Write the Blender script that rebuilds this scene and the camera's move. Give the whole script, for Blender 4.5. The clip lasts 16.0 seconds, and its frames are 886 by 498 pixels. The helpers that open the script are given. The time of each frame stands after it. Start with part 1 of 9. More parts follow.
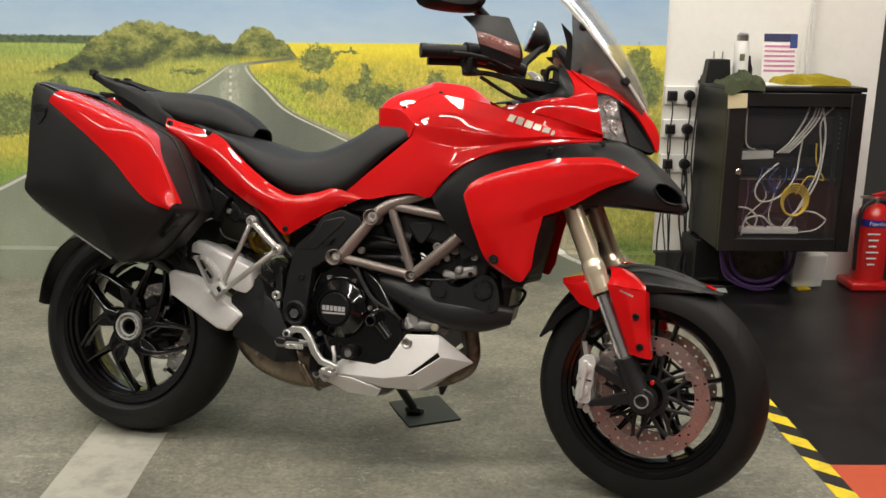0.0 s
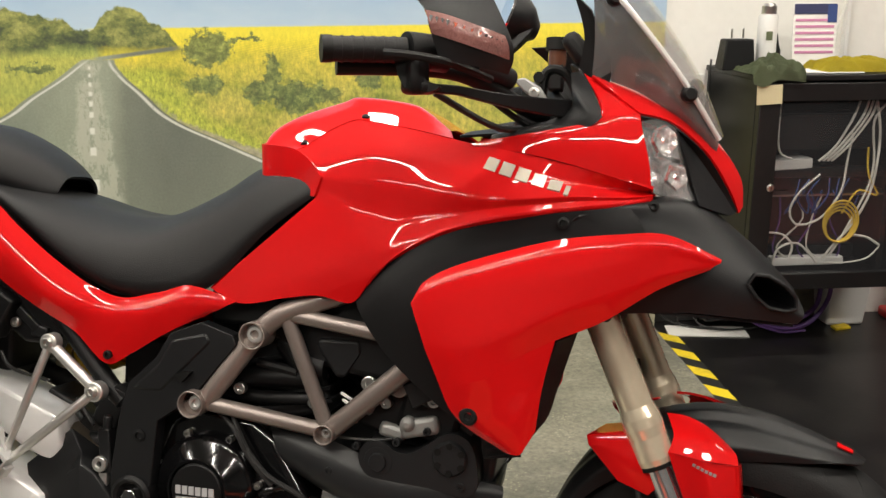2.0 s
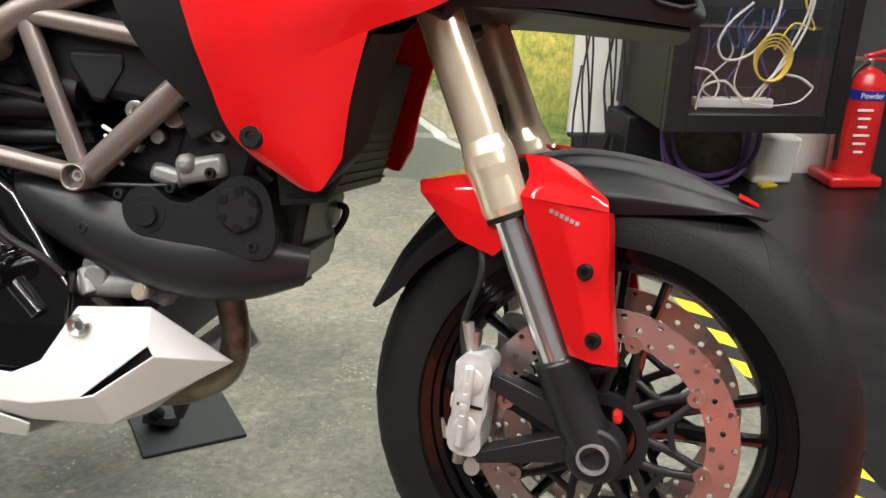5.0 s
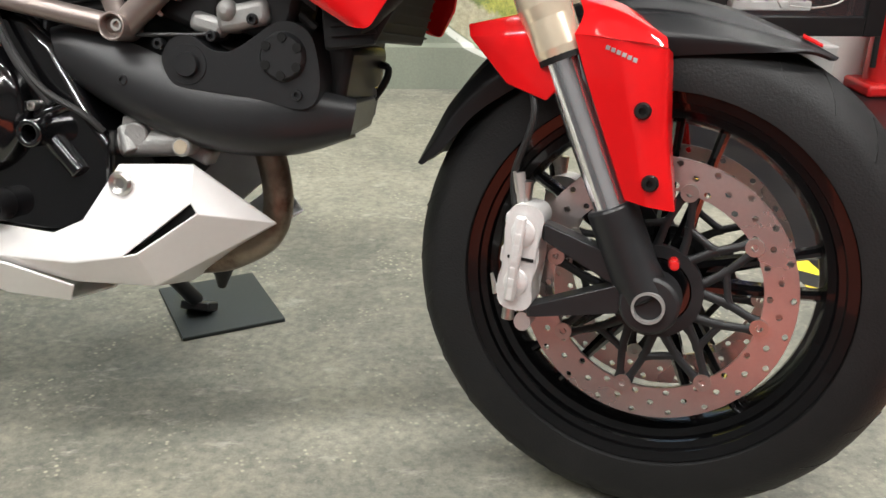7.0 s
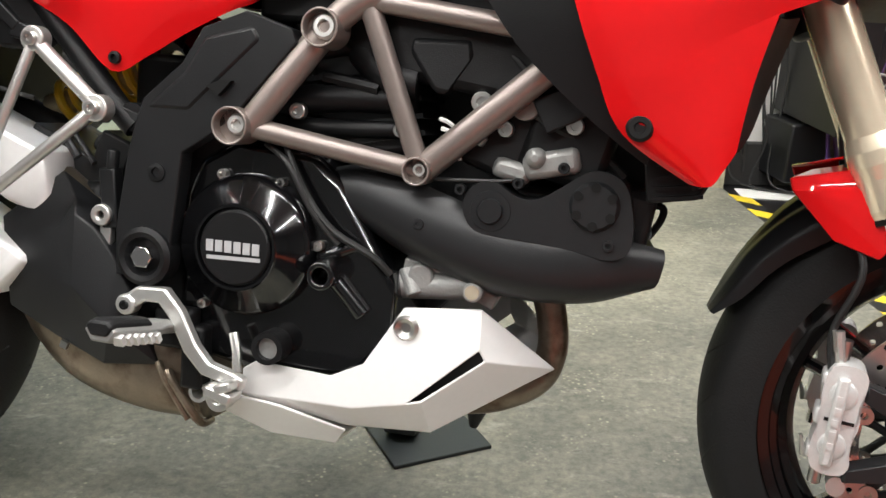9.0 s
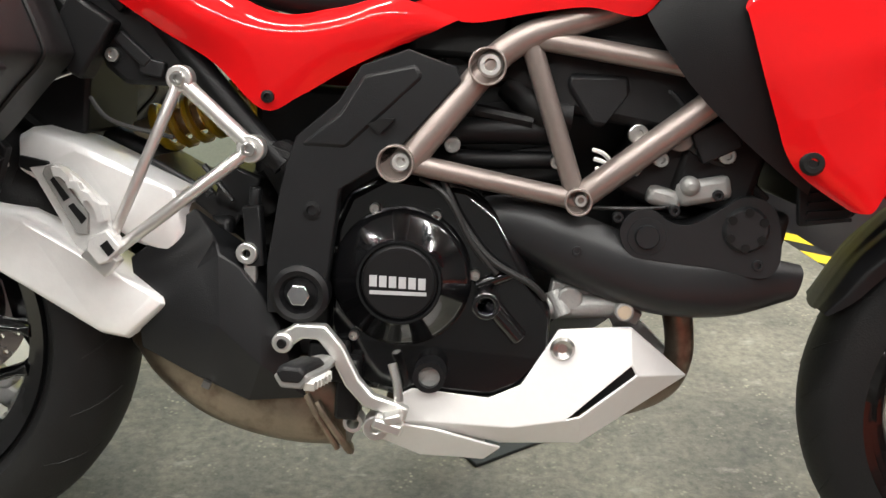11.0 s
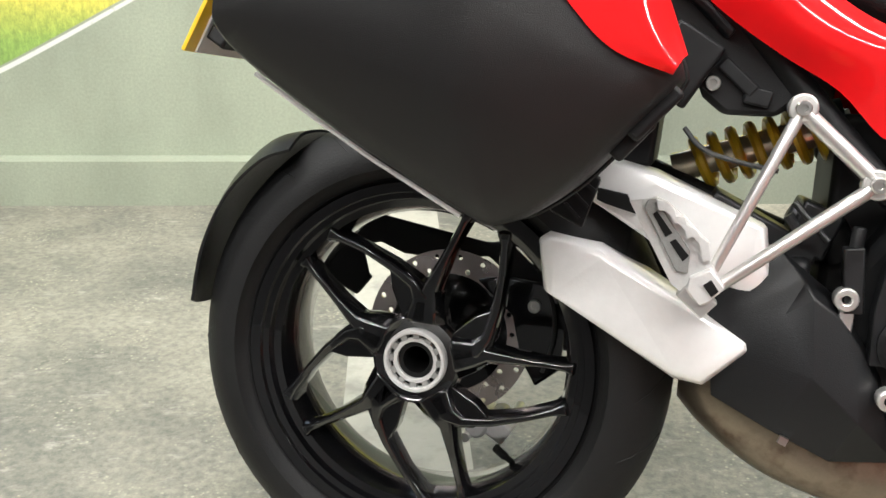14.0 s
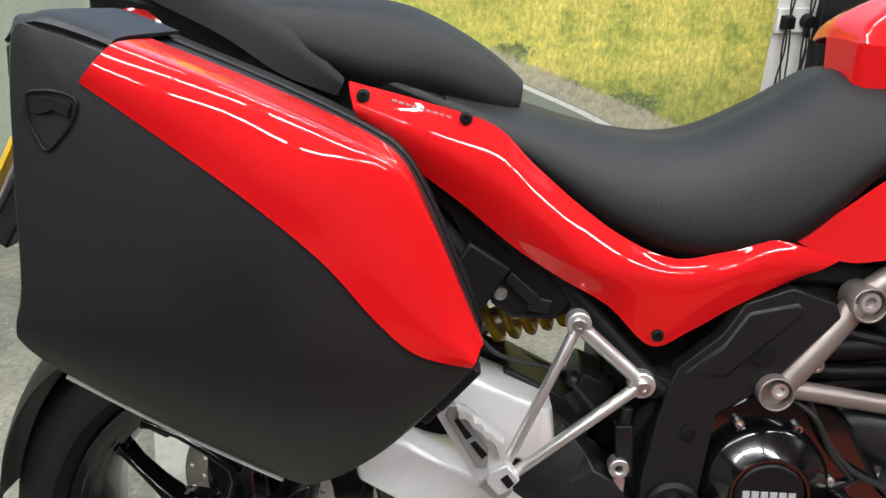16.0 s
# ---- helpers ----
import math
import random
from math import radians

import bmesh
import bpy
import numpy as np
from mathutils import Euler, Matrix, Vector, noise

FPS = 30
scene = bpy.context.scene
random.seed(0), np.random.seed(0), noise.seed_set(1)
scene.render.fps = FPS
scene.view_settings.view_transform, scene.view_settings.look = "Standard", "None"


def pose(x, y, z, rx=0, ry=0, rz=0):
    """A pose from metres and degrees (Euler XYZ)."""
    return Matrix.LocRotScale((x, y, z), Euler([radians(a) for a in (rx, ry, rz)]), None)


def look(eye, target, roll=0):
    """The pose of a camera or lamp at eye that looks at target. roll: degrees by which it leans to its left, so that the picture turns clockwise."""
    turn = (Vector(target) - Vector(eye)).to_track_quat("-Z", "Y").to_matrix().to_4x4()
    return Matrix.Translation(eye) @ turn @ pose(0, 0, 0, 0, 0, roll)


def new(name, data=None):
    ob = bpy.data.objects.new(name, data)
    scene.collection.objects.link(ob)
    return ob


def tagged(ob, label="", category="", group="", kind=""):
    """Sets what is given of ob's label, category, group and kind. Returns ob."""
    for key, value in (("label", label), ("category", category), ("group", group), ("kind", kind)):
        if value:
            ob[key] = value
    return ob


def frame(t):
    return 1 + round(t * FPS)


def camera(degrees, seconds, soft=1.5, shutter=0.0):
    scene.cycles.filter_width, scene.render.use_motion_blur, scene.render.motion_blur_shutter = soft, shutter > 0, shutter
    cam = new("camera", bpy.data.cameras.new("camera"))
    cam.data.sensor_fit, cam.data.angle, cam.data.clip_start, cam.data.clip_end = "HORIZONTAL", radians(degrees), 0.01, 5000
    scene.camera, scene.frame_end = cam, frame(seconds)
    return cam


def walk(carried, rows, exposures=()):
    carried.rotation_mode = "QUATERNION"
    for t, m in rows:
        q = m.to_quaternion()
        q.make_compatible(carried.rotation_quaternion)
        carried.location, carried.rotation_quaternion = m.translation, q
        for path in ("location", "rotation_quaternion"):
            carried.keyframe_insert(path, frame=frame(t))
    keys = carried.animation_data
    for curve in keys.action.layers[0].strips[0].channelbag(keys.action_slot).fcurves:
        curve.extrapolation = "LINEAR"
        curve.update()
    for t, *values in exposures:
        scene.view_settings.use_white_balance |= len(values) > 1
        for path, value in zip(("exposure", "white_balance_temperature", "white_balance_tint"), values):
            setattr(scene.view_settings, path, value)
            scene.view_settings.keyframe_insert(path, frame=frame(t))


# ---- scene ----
cam = camera(51.1, 16.0)
PATH = [
    (0, (1.696, -2.389, 1.25), (1.119, -0.535, 0.771), 0.8),
    (0.5, (1.601, -2.109, 1.247), (0.997, -0.258, 0.787), -0.3),
    (1, (1.56, -1.834, 1.26), (0.912, -0.004, 0.78), 0.4),
    (1.5, (1.446, -1.576, 1.26), (0.924, 0.294, 0.782), -0.1),
    (2, (1.393, -1.349, 1.244), (0.933, 0.525, 0.716), -0.2),
    (2.5, (1.43, -1.147, 1.21), (0.938, 0.716, 0.674), 0.9),
    (3, (1.446, -1.048, 1.185), (0.909, 0.804, 0.654), 1.9),
    (3.5, (1.463, -1.035, 1.16), (0.909, 0.804, 0.599), 2.2),
    (4, (1.48, -1.041, 1.081), (0.989, 0.799, 0.469), 2.6),
    (4.5, (1.499, -1.052, 0.981), (1.107, 0.798, 0.328), 2.9),
    (4.7, (1.509, -1.055, 0.945), (1.162, 0.797, 0.274), 2.9),
    (6.8, (1.506, -1.08, 0.779), (1.218, 0.724, -0.037), 1.9),
    (7, (1.48, -1.081, 0.784), (1.129, 0.713, -0.026), 1.8),
    (7.5, (1.432, -1.068, 0.797), (0.897, 0.698, 0.025), 1.1),
    (8, (1.381, -1.061, 0.845), (0.747, 0.692, 0.122), 1.0),
    (8.5, (1.287, -1.064, 0.838), (0.757, 0.736, 0.147), 2.3),
    (9, (1.157, -1.08, 0.848), (0.725, 0.752, 0.172), 2.2),
    (9.2, (1.112, -1.088, 0.848), (0.701, 0.747, 0.168), 2.3),
    (11.3, (0.705, -1.146, 0.94), (0.666, 0.688, 0.145), 3.1),
    (11.5, (0.643, -1.137, 0.931), (0.626, 0.691, 0.119), 3.0),
    (12, (0.489, -1.136, 0.912), (0.311, 0.695, 0.128), 2.8),
    (12.5, (0.357, -1.149, 0.871), (0.034, 0.657, 0.075), 2.3),
    (13, (0.318, -1.142, 0.809), (-0.101, 0.625, -0.029), 1.4),
    (13.5, (0.317, -1.139, 0.793), (-0.149, 0.636, -0.001), 1.0),
    (14, (0.312, -1.151, 0.891), (-0.185, 0.657, 0.194), 0.8),
    (14.5, (0.282, -1.186, 1.031), (-0.216, 0.641, 0.385), 0.7),
    (15, (0.247, -1.216, 1.156), (-0.128, 0.622, 0.461), 1.0),
    (15.5, (0.275, -1.153, 1.225), (-0.03, 0.636, 0.383), -0.8),
    (15.7, (0.285, -1.12, 1.243), (0.066, 0.66, 0.358), 1.0),
    (16, (0.26, -1.073, 1.261), (0.246, 0.719, 0.373), 2.9),
]
EXPOSURES = [(0, 0.2, 6800, 10), (2.0, 0.32, 6900, 10), (2.8, 0.48, 6600, 10), (3.8, 0.65, 6250, 10), (4.7, 1.0, 6300, 10), (7, 1.1, 6250, 10), (9, 1.0, 6250, 10), (11.5, 1.08, 6350, 10), (12.2, 1.28, 6350, 10), (13, 1.44, 6350, 10), (14.0, 1.34, 6250, 10), (15.2, 0.98, 5950, 10), (16, 0.72, 5950, 10)]
walk(cam, [(t, look(eye, target, roll)) for t, eye, target, roll in PATH], EXPOSURES)
# ---- world and light ----
world = bpy.data.worlds.new("world")
world.use_nodes = True
scene.world = world
bg = world.node_tree.nodes["Background"]
bg.inputs[0].default_value = (0.9, 0.95, 1.0, 1)
bg.inputs[1].default_value = 0.05

ROOM = pose(0, 1.78, -0.006, 0, 0, math.degrees(math.atan(0.335)))    # x along the mural wall, -y into the room
BIKE = pose(0, -0.069, 0, -12.0, 0, 0)                            # leaning on its side stand
CEIL = 3.0


# ---- materials ----
def mat(name, base, rough=0.5, metal=0.0, coat=0.0, scale=40.0, vary=0.12, bump=0.0, bump_scale=300.0, fine=0.06, spec=0.5, coat_rough=0.03, dirt=None, dirt_scale=6.0, dirt_amount=0.5):
    """A surface with variation at two scales, in colour, gloss and relief."""
    m = bpy.data.materials.new(name)
    m.use_nodes = True
    nt = m.node_tree
    N, K = nt.nodes, nt.links
    b = N["Principled BSDF"]
    co = N.new("ShaderNodeTexCoord")
    big = N.new("ShaderNodeTexNoise")
    big.inputs["Scale"].default_value = scale / 8
    big.inputs["Detail"].default_value = 6
    small = N.new("ShaderNodeTexNoise")
    small.inputs["Scale"].default_value = scale * 4
    small.inputs["Detail"].default_value = 4
    K.new(co.outputs["Object"], big.inputs["Vector"])
    K.new(co.outputs["Object"], small.inputs["Vector"])
    add = N.new("ShaderNodeMath")
    add.operation = "MULTIPLY_ADD"
    K.new(small.outputs["Fac"], add.inputs[0])
    add.inputs[1].default_value = fine / max(vary, 0.01)
    K.new(big.outputs["Fac"], add.inputs[2])
    ramp = N.new("ShaderNodeMapRange")
    ramp.inputs["From Min"].default_value = 0.3
    ramp.inputs["From Max"].default_value = 0.75 + fine / max(vary, 0.01)
    ramp.inputs["To Min"].default_value = 1 - vary
    ramp.inputs["To Max"].default_value = 1 + vary
    K.new(add.outputs[0], ramp.inputs["Value"])
    mul = N.new("ShaderNodeMix")
    mul.data_type = "RGBA"
    mul.blend_type = "MULTIPLY"
    mul.inputs[0].default_value = 1
    mul.inputs[6].default_value = (*base, 1)
    K.new(ramp.outputs[0], mul.inputs[7])
    out = mul.outputs[2]
    if dirt:
        dn = N.new("ShaderNodeTexNoise")
        dn.inputs["Scale"].default_value = dirt_scale
        dn.inputs["Detail"].default_value = 8
        dn.inputs["Roughness"].default_value = 0.65
        K.new(co.outputs["Object"], dn.inputs["Vector"])
        dr = N.new("ShaderNodeMapRange")
        dr.inputs["From Min"].default_value = 0.48
        dr.inputs["From Max"].default_value = 0.68
        dr.inputs["To Max"].default_value = dirt_amount
        K.new(dn.outputs["Fac"], dr.inputs["Value"])
        dm = N.new("ShaderNodeMix")
        dm.data_type = "RGBA"
        K.new(dr.outputs[0], dm.inputs[0])
        K.new(out, dm.inputs[6])
        dm.inputs[7].default_value = (*dirt, 1)
        out = dm.outputs[2]
    K.new(out, b.inputs["Base Color"])
    rr = N.new("ShaderNodeMapRange")
    rr.inputs["To Min"].default_value = max(rough - 0.08, 0.02)
    rr.inputs["To Max"].default_value = min(rough + 0.08, 1)
    K.new(big.outputs["Fac"], rr.inputs["Value"])
    K.new(rr.outputs[0], b.inputs["Roughness"])
    b.inputs["Metallic"].default_value = metal
    b.inputs["Coat Weight"].default_value = coat
    b.inputs["Coat Roughness"].default_value = coat_rough
    b.inputs["Specular IOR Level"].default_value = spec
    if bump:
        bn = N.new("ShaderNodeTexNoise")
        bn.inputs["Scale"].default_value = bump_scale
        bn.inputs["Detail"].default_value = 3
        K.new(co.outputs["Object"], bn.inputs["Vector"])
        bp = N.new("ShaderNodeBump")
        bp.inputs["Strength"].default_value = bump
        bp.inputs["Distance"].default_value = 0.002
        K.new(bn.outputs["Fac"], bp.inputs["Height"])
        K.new(bp.outputs[0], b.inputs["Normal"])
    return m


RED = mat("red_paint", (0.585, 0.0035, 0.005), 0.55, 0, 1.0, 20, 0.05, fine=0.02, spec=0.08, coat_rough=0.015)
PLASTIC = mat("black_plastic", (0.0050, 0.0050, 0.0056), 0.46, 0, 0, 30, 0.2, 0.25, 900, spec=0.28)
PLASTIC_GREY = mat("dark_grey_plastic", (0.0095, 0.0098, 0.0108), 0.42, 0, 0, 30, 0.2, 0.2, 700, spec=0.32)
GLOSS = mat("black_enamel", (0.0035, 0.0035, 0.004), 0.16, 0, 0.8, 30, 0.2, spec=0.4)
CASTING = mat("black_casting", (0.0150, 0.0155, 0.0168), 0.38, 0.1, 0, 40, 0.25, 0.10, 900, spec=0.45)
VINYL = mat("seat_vinyl", (0.0065, 0.0065, 0.0072), 0.52, 0, 0, 40, 0.2, 0.35, 600, spec=0.32)
PANNIER_SHELL = mat("pannier_shell_plastic", (0.0105, 0.0103, 0.0108), 0.42, 0, 0, 30, 0.15, 0.3, 1100, spec=0.38)
TUBE = mat("bronze_grey_tube", (0.29, 0.245, 0.225), 0.36, 0.6, 0, 40, 0.12)
ALLOY = mat("cast_alloy", (0.72, 0.71, 0.69), 0.36, 0.85, 0, 40, 0.12, 0.15, 500)
SILVER = mat("silver_paint", (0.80, 0.79, 0.78), 0.40, 0.2, 0.3, 30, 0.05, fine=0.03)
MUFFLER = mat("brushed_muffler", (0.95, 0.94, 0.935), 0.30, 0.22, 0.15, 20, 0.06, 0.08, 200)
GOLD = mat("gold_anodised", (1.0, 0.87, 0.66), 0.24, 0.70, 0, 30, 0.08)
SLIDER = mat("polished_slider", (0.92, 0.92, 0.95), 0.13, 0.95, 0, 30, 0.05)
WHEEL = mat("wheel_black_lacquer", (0.0035, 0.0035, 0.0038), 0.20, 0, 0.35, 30, 0.2, spec=0.25)
CHROME = mat("chrome", (0.85, 0.85, 0.86), 0.1, 1.0, 0, 30, 0.04)
CALIPER = mat("satin_caliper_alloy", (0.72, 0.71, 0.70), 0.42, 0.45, 0, 60, 0.12, 0.2, 300)
DULL_ALLOY = mat("dull_grey_alloy", (0.33, 0.33, 0.32), 0.5, 0.5, 0, 60, 0.2, 0.3, 300)
STEEL = mat("bolt_steel", (0.62, 0.61, 0.59), 0.3, 1.0, 0, 80, 0.15)
RUBBER = mat("tyre_rubber", (0.0062, 0.0062, 0.0066), 0.6, 0, 0, 25, 0.25, 0.3, 350, dirt=(0.014, 0.0138, 0.0136), dirt_scale=9, dirt_amount=0.4, spec=0.32)
# steel with a little of the orange floor's reflection put into its colour
DISC = mat("brake_disc_steel", (0.64, 0.57, 0.555), 0.28, 0.95, 0, 60, 0.12)
COLLECTOR = mat("heat_stained_steel", (0.25, 0.205, 0.155), 0.33, 0.75, 0, 60, 0.4, 0.25, 120, dirt=(0.055, 0.025, 0.014), dirt_scale=15, dirt_amount=0.9)
YELLOW = mat("yellow_spring", (0.72, 0.46, 0.02), 0.35, 0, 0.3, 40, 0.1)
PLATE_YELLOW = mat("yellow_plate", (0.80, 0.50, 0.02), 0.4, 0, 0.2, 40, 0.06)
LETTER = mat("silver_letters", (0.52, 0.47, 0.39), 0.4, 0.3, 0.2, 60, 0.06)
LETTER_WHITE = mat("white_letters", (0.40, 0.40, 0.41), 0.4, 0, 0, 60, 0.06)
LENS_RED = mat("red_lens", (0.45, 0.01, 0.01), 0.12, 0, 0.8, 30, 0.08)
RESERVOIR = mat("reservoir_brown", (0.12, 0.05, 0.03), 0.15, 0, 0.5, 40, 0.1)
LENS_AMBER = mat("indicator_lens", (0.24, 0.11, 0.10), 0.12, 0, 0.9, 110, 0.6, 0.9, 160, fine=0.3)
REFLECTOR = mat("lamp_reflector", (0.95, 0.93, 0.93), 0.12, 0.86, 0.4, 90, 0.22, 0.75, 46, fine=0.12)
COIL = mat("radiator_core", (0.005, 0.005, 0.005), 0.5, 0.1, 0, 60, 0.2, spec=0.3)
WHITE_WALL = mat("white_wall_paint", (0.82, 0.81, 0.77), 0.6, 0, 0, 8, 0.05, 0.1, 120, dirt=(0.66, 0.64, 0.58), dirt_scale=1.6, dirt_amount=0.35)
# grey held low so that black and red gloss reflects dark between the lamps
GREY_WALL = mat("grey_wall_paint", (0.16, 0.16, 0.158), 0.7, 0, 0, 8, 0.1)
# unseen ceiling, grey instead of white so glossy parts mirror less of it
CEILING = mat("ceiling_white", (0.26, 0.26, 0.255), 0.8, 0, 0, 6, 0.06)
CABINET = mat("black_cabinet_steel", (0.008, 0.008, 0.0085), 0.42, 0, 0, 20, 0.2, 0.1, 400, dirt=(0.03, 0.03, 0.03), dirt_scale=4, dirt_amount=0.25, spec=0.35)
RUBBLE = mat("crumbling_plaster", (0.20, 0.18, 0.14), 0.9, 0, 0, 60, 0.5, 1.0, 60, dirt=(0.05, 0.045, 0.04), dirt_scale=16, dirt_amount=0.8)
BRICK_DARK = mat("dirty_plinth", (0.020, 0.019, 0.018), 0.8, 0, 0, 30, 0.4, 0.4, 100)
FIRE_RED = mat("extinguisher_red", (0.62, 0.015, 0.015), 0.3, 0, 0.5, 25, 0.08)
BLUE_BAND = mat("blue_label", (0.015, 0.03, 0.30), 0.4, 0, 0, 40, 0.08)
WHITE_PLASTIC = mat("white_plastic", (0.78, 0.78, 0.76), 0.4, 0, 0, 40, 0.05)
PAPER = mat("paper", (0.80, 0.79, 0.76), 0.8, 0, 0, 30, 0.05)
MAGENTA = mat("pink_print", (0.55, 0.22, 0.38), 0.8, 0, 0, 40, 0.08)
NAVY = mat("dark_blue_print", (0.03, 0.035, 0.10), 0.7, 0, 0, 40, 0.08)
CLOTH_GREEN = mat("green_cloth", (0.13, 0.155, 0.085), 0.9, 0, 0, 60, 0.3, 0.8, 500)
CLOTH_YELLOW = mat("yellow_cloth", (0.52, 0.42, 0.03), 0.9, 0, 0, 60, 0.25, 0.8, 500)
MASK_TAPE = mat("masking_tape", (0.62, 0.54, 0.34), 0.7, 0, 0, 50, 0.08)
CABLE_WHITE = mat("white_cable", (0.66, 0.65, 0.60), 0.5)
CABLE_YELLOW = mat("yellow_cable", (0.66, 0.45, 0.05), 0.5)
CABLE_BLUE = mat("blue_cable", (0.03, 0.06, 0.20), 0.5)
CABLE_PURPLE = mat("purple_cable", (0.11, 0.05, 0.20), 0.5)
CABLE_BLACK = mat("black_cable", (0.015, 0.015, 0.015), 0.5)
# colour of the orange floor as mirrored in the cabinet glass
MAROON = mat("maroon_panel", (0.07, 0.02, 0.02), 0.5)
TAPE_YELLOW = mat("hazard_yellow", (0.80, 0.60, 0.03), 0.45, 0, 0, 30, 0.12, dirt=(0.25, 0.2, 0.05), dirt_scale=12, dirt_amount=0.4)
TAPE_BLACK = mat("hazard_black", (0.02, 0.02, 0.02), 0.45, 0, 0, 30, 0.2)
FLOOR_BLACK = mat("black_floor_paint", (0.011, 0.0105, 0.011), 0.32, 0, 0, 10, 0.25, 0.12, 60, dirt=(0.035, 0.032, 0.03), dirt_scale=3, dirt_amount=0.4, spec=0.35)
FLOOR_RED = mat("orange_floor_paint", (0.50, 0.085, 0.04), 0.4, 0, 0, 10, 0.1, 0.1, 60, dirt=(0.38, 0.065, 0.03), dirt_scale=3, dirt_amount=0.4)
LINE_WHITE = mat("worn_white_line", (0.40, 0.39, 0.33), 0.6, 0, 0, 14, 0.14, 0.25, 160, dirt=(0.22, 0.215, 0.18), dirt_scale=9, dirt_amount=0.8)
RUBBER_MAT = mat("rubber_plate", (0.022, 0.028, 0.028), 0.55, 0, 0, 40, 0.2, 0.2, 300)
HOUSING = mat("lamp_housing_white", (0.8, 0.8, 0.8), 0.5)


def glass(name, tint, rough=0.02, alpha=0.25):
    m = bpy.data.materials.new(name)
    m.use_nodes = True
    b = m.node_tree.nodes["Principled BSDF"]
    b.inputs["Base Color"].default_value = (*tint, 1)
    b.inputs["Roughness"].default_value = rough
    b.inputs["Alpha"].default_value = alpha
    b.inputs["IOR"].default_value = 1.49
    b.inputs["Coat Weight"].default_value = 0.6
    return m


SCREEN = glass("smoked_screen", (0.30, 0.30, 0.29), 0.04, 0.28)
# pale tint carries the milky flare along the windscreen's edge
SCREEN_EDGE = glass("clear_screen_edge", (0.85, 0.86, 0.84), 0.12, 0.75)
SMOKE = glass("dark_smoked_plastic", (0.13, 0.13, 0.13), 0.06, 0.74)
CLEAR = glass("clear_lens", (0.8, 0.8, 0.8), 0.02, 0.05)
DOOR_GLASS = glass("cabinet_glass", (0.05, 0.05, 0.055), 0.04, 0.22)


def floor_print():
    """Printed road-surface floor: grey-green asphalt with pale chippings, scuffs and slab joints."""
    m = bpy.data.materials.new("asphalt_print_floor")
    m.use_nodes = True
    nt = m.node_tree
    N, K = nt.nodes, nt.links
    b = N["Principled BSDF"]
    co = N.new("ShaderNodeTexCoord")

    def noise_node(scale, detail=6, rough=0.6):
        n = N.new("ShaderNodeTexNoise")
        n.inputs["Scale"].default_value = scale
        n.inputs["Detail"].default_value = detail
        n.inputs["Roughness"].default_value = rough
        K.new(co.outputs["Object"], n.inputs["Vector"])
        return n.outputs["Fac"]

    def ramp(src, lo, hi, a, bcol):
        r = N.new("ShaderNodeValToRGB")
        r.color_ramp.elements[0].position, r.color_ramp.elements[1].position = lo, hi
        r.color_ramp.elements[0].color, r.color_ramp.elements[1].color = (*a, 1), (*bcol, 1)
        K.new(src, r.inputs[0])
        return r.outputs[0]

    def mix(fac, a, bb, mode="MIX"):
        x = N.new("ShaderNodeMix")
        x.data_type, x.blend_type = "RGBA", mode
        for sock, v in ((x.inputs[0], fac), (x.inputs[6], a), (x.inputs[7], bb)):
            if isinstance(v, (int, float)):
                sock.default_value = v
            elif isinstance(v, tuple):
                sock.default_value = (*v, 1)
            else:
                K.new(v, sock)
        return x.outputs[2]

    col = ramp(noise_node(2.6, 7, 0.62), 0.34, 0.68, (0.118, 0.120, 0.103), (0.275, 0.262, 0.214))
    grain = ramp(noise_node(62, 7, 0.74), 0.34, 0.66, (0.60, 0.61, 0.62), (1.30, 1.28, 1.22))
    col = mix(0.9, col, grain, "MULTIPLY")
    vo = N.new("ShaderNodeTexVoronoi")
    vo.inputs["Scale"].default_value = 88
    vo.inputs["Randomness"].default_value = 1
    K.new(co.outputs["Object"], vo.inputs["Vector"])
    chip = ramp(vo.outputs["Distance"], 0.12, 0.34, (0.72, 0.72, 0.72), (0, 0, 0))
    sel = ramp(noise_node(7, 8, 0.8), 0.50, 0.61, (0, 0, 0), (1, 1, 1))
    chips = mix(1.0, chip, sel, "MULTIPLY")
    bw = N.new("ShaderNodeRGBToBW")
    K.new(chips, bw.inputs[0])
    col = mix(bw.outputs[0], col, (0.52, 0.49, 0.36))
    scuff = ramp(noise_node(5.5, 9, 0.72), 0.56, 0.66, (0, 0, 0), (1, 1, 1))
    bw2 = N.new("ShaderNodeRGBToBW")
    K.new(scuff, bw2.inputs[0])
    half = N.new("ShaderNodeMath")
    half.operation = "MULTIPLY"
    half.inputs[1].default_value = 0.35
    K.new(bw2.outputs[0], half.inputs[0])
    col = mix(half.outputs[0], col, (0.30, 0.29, 0.22))
    mp = N.new("ShaderNodeMapping")
    mp.inputs["Scale"].default_value = (11.0, 24.0, 1.0)
    K.new(co.outputs["Object"], mp.inputs["Vector"])
    sn = N.new("ShaderNodeTexNoise")
    sn.inputs["Scale"].default_value = 1.0
    sn.inputs["Detail"].default_value = 6
    sn.inputs["Roughness"].default_value = 0.7
    K.new(mp.outputs[0], sn.inputs["Vector"])
    bw3 = N.new("ShaderNodeRGBToBW")
    K.new(ramp(sn.outputs["Fac"], 0.58, 0.70, (0, 0, 0), (0.45, 0.45, 0.45)), bw3.inputs[0])
    col = mix(bw3.outputs[0], col, (0.48, 0.46, 0.39))
    K.new(col, b.inputs["Base Color"])
    b.inputs["Roughness"].default_value = 0.55
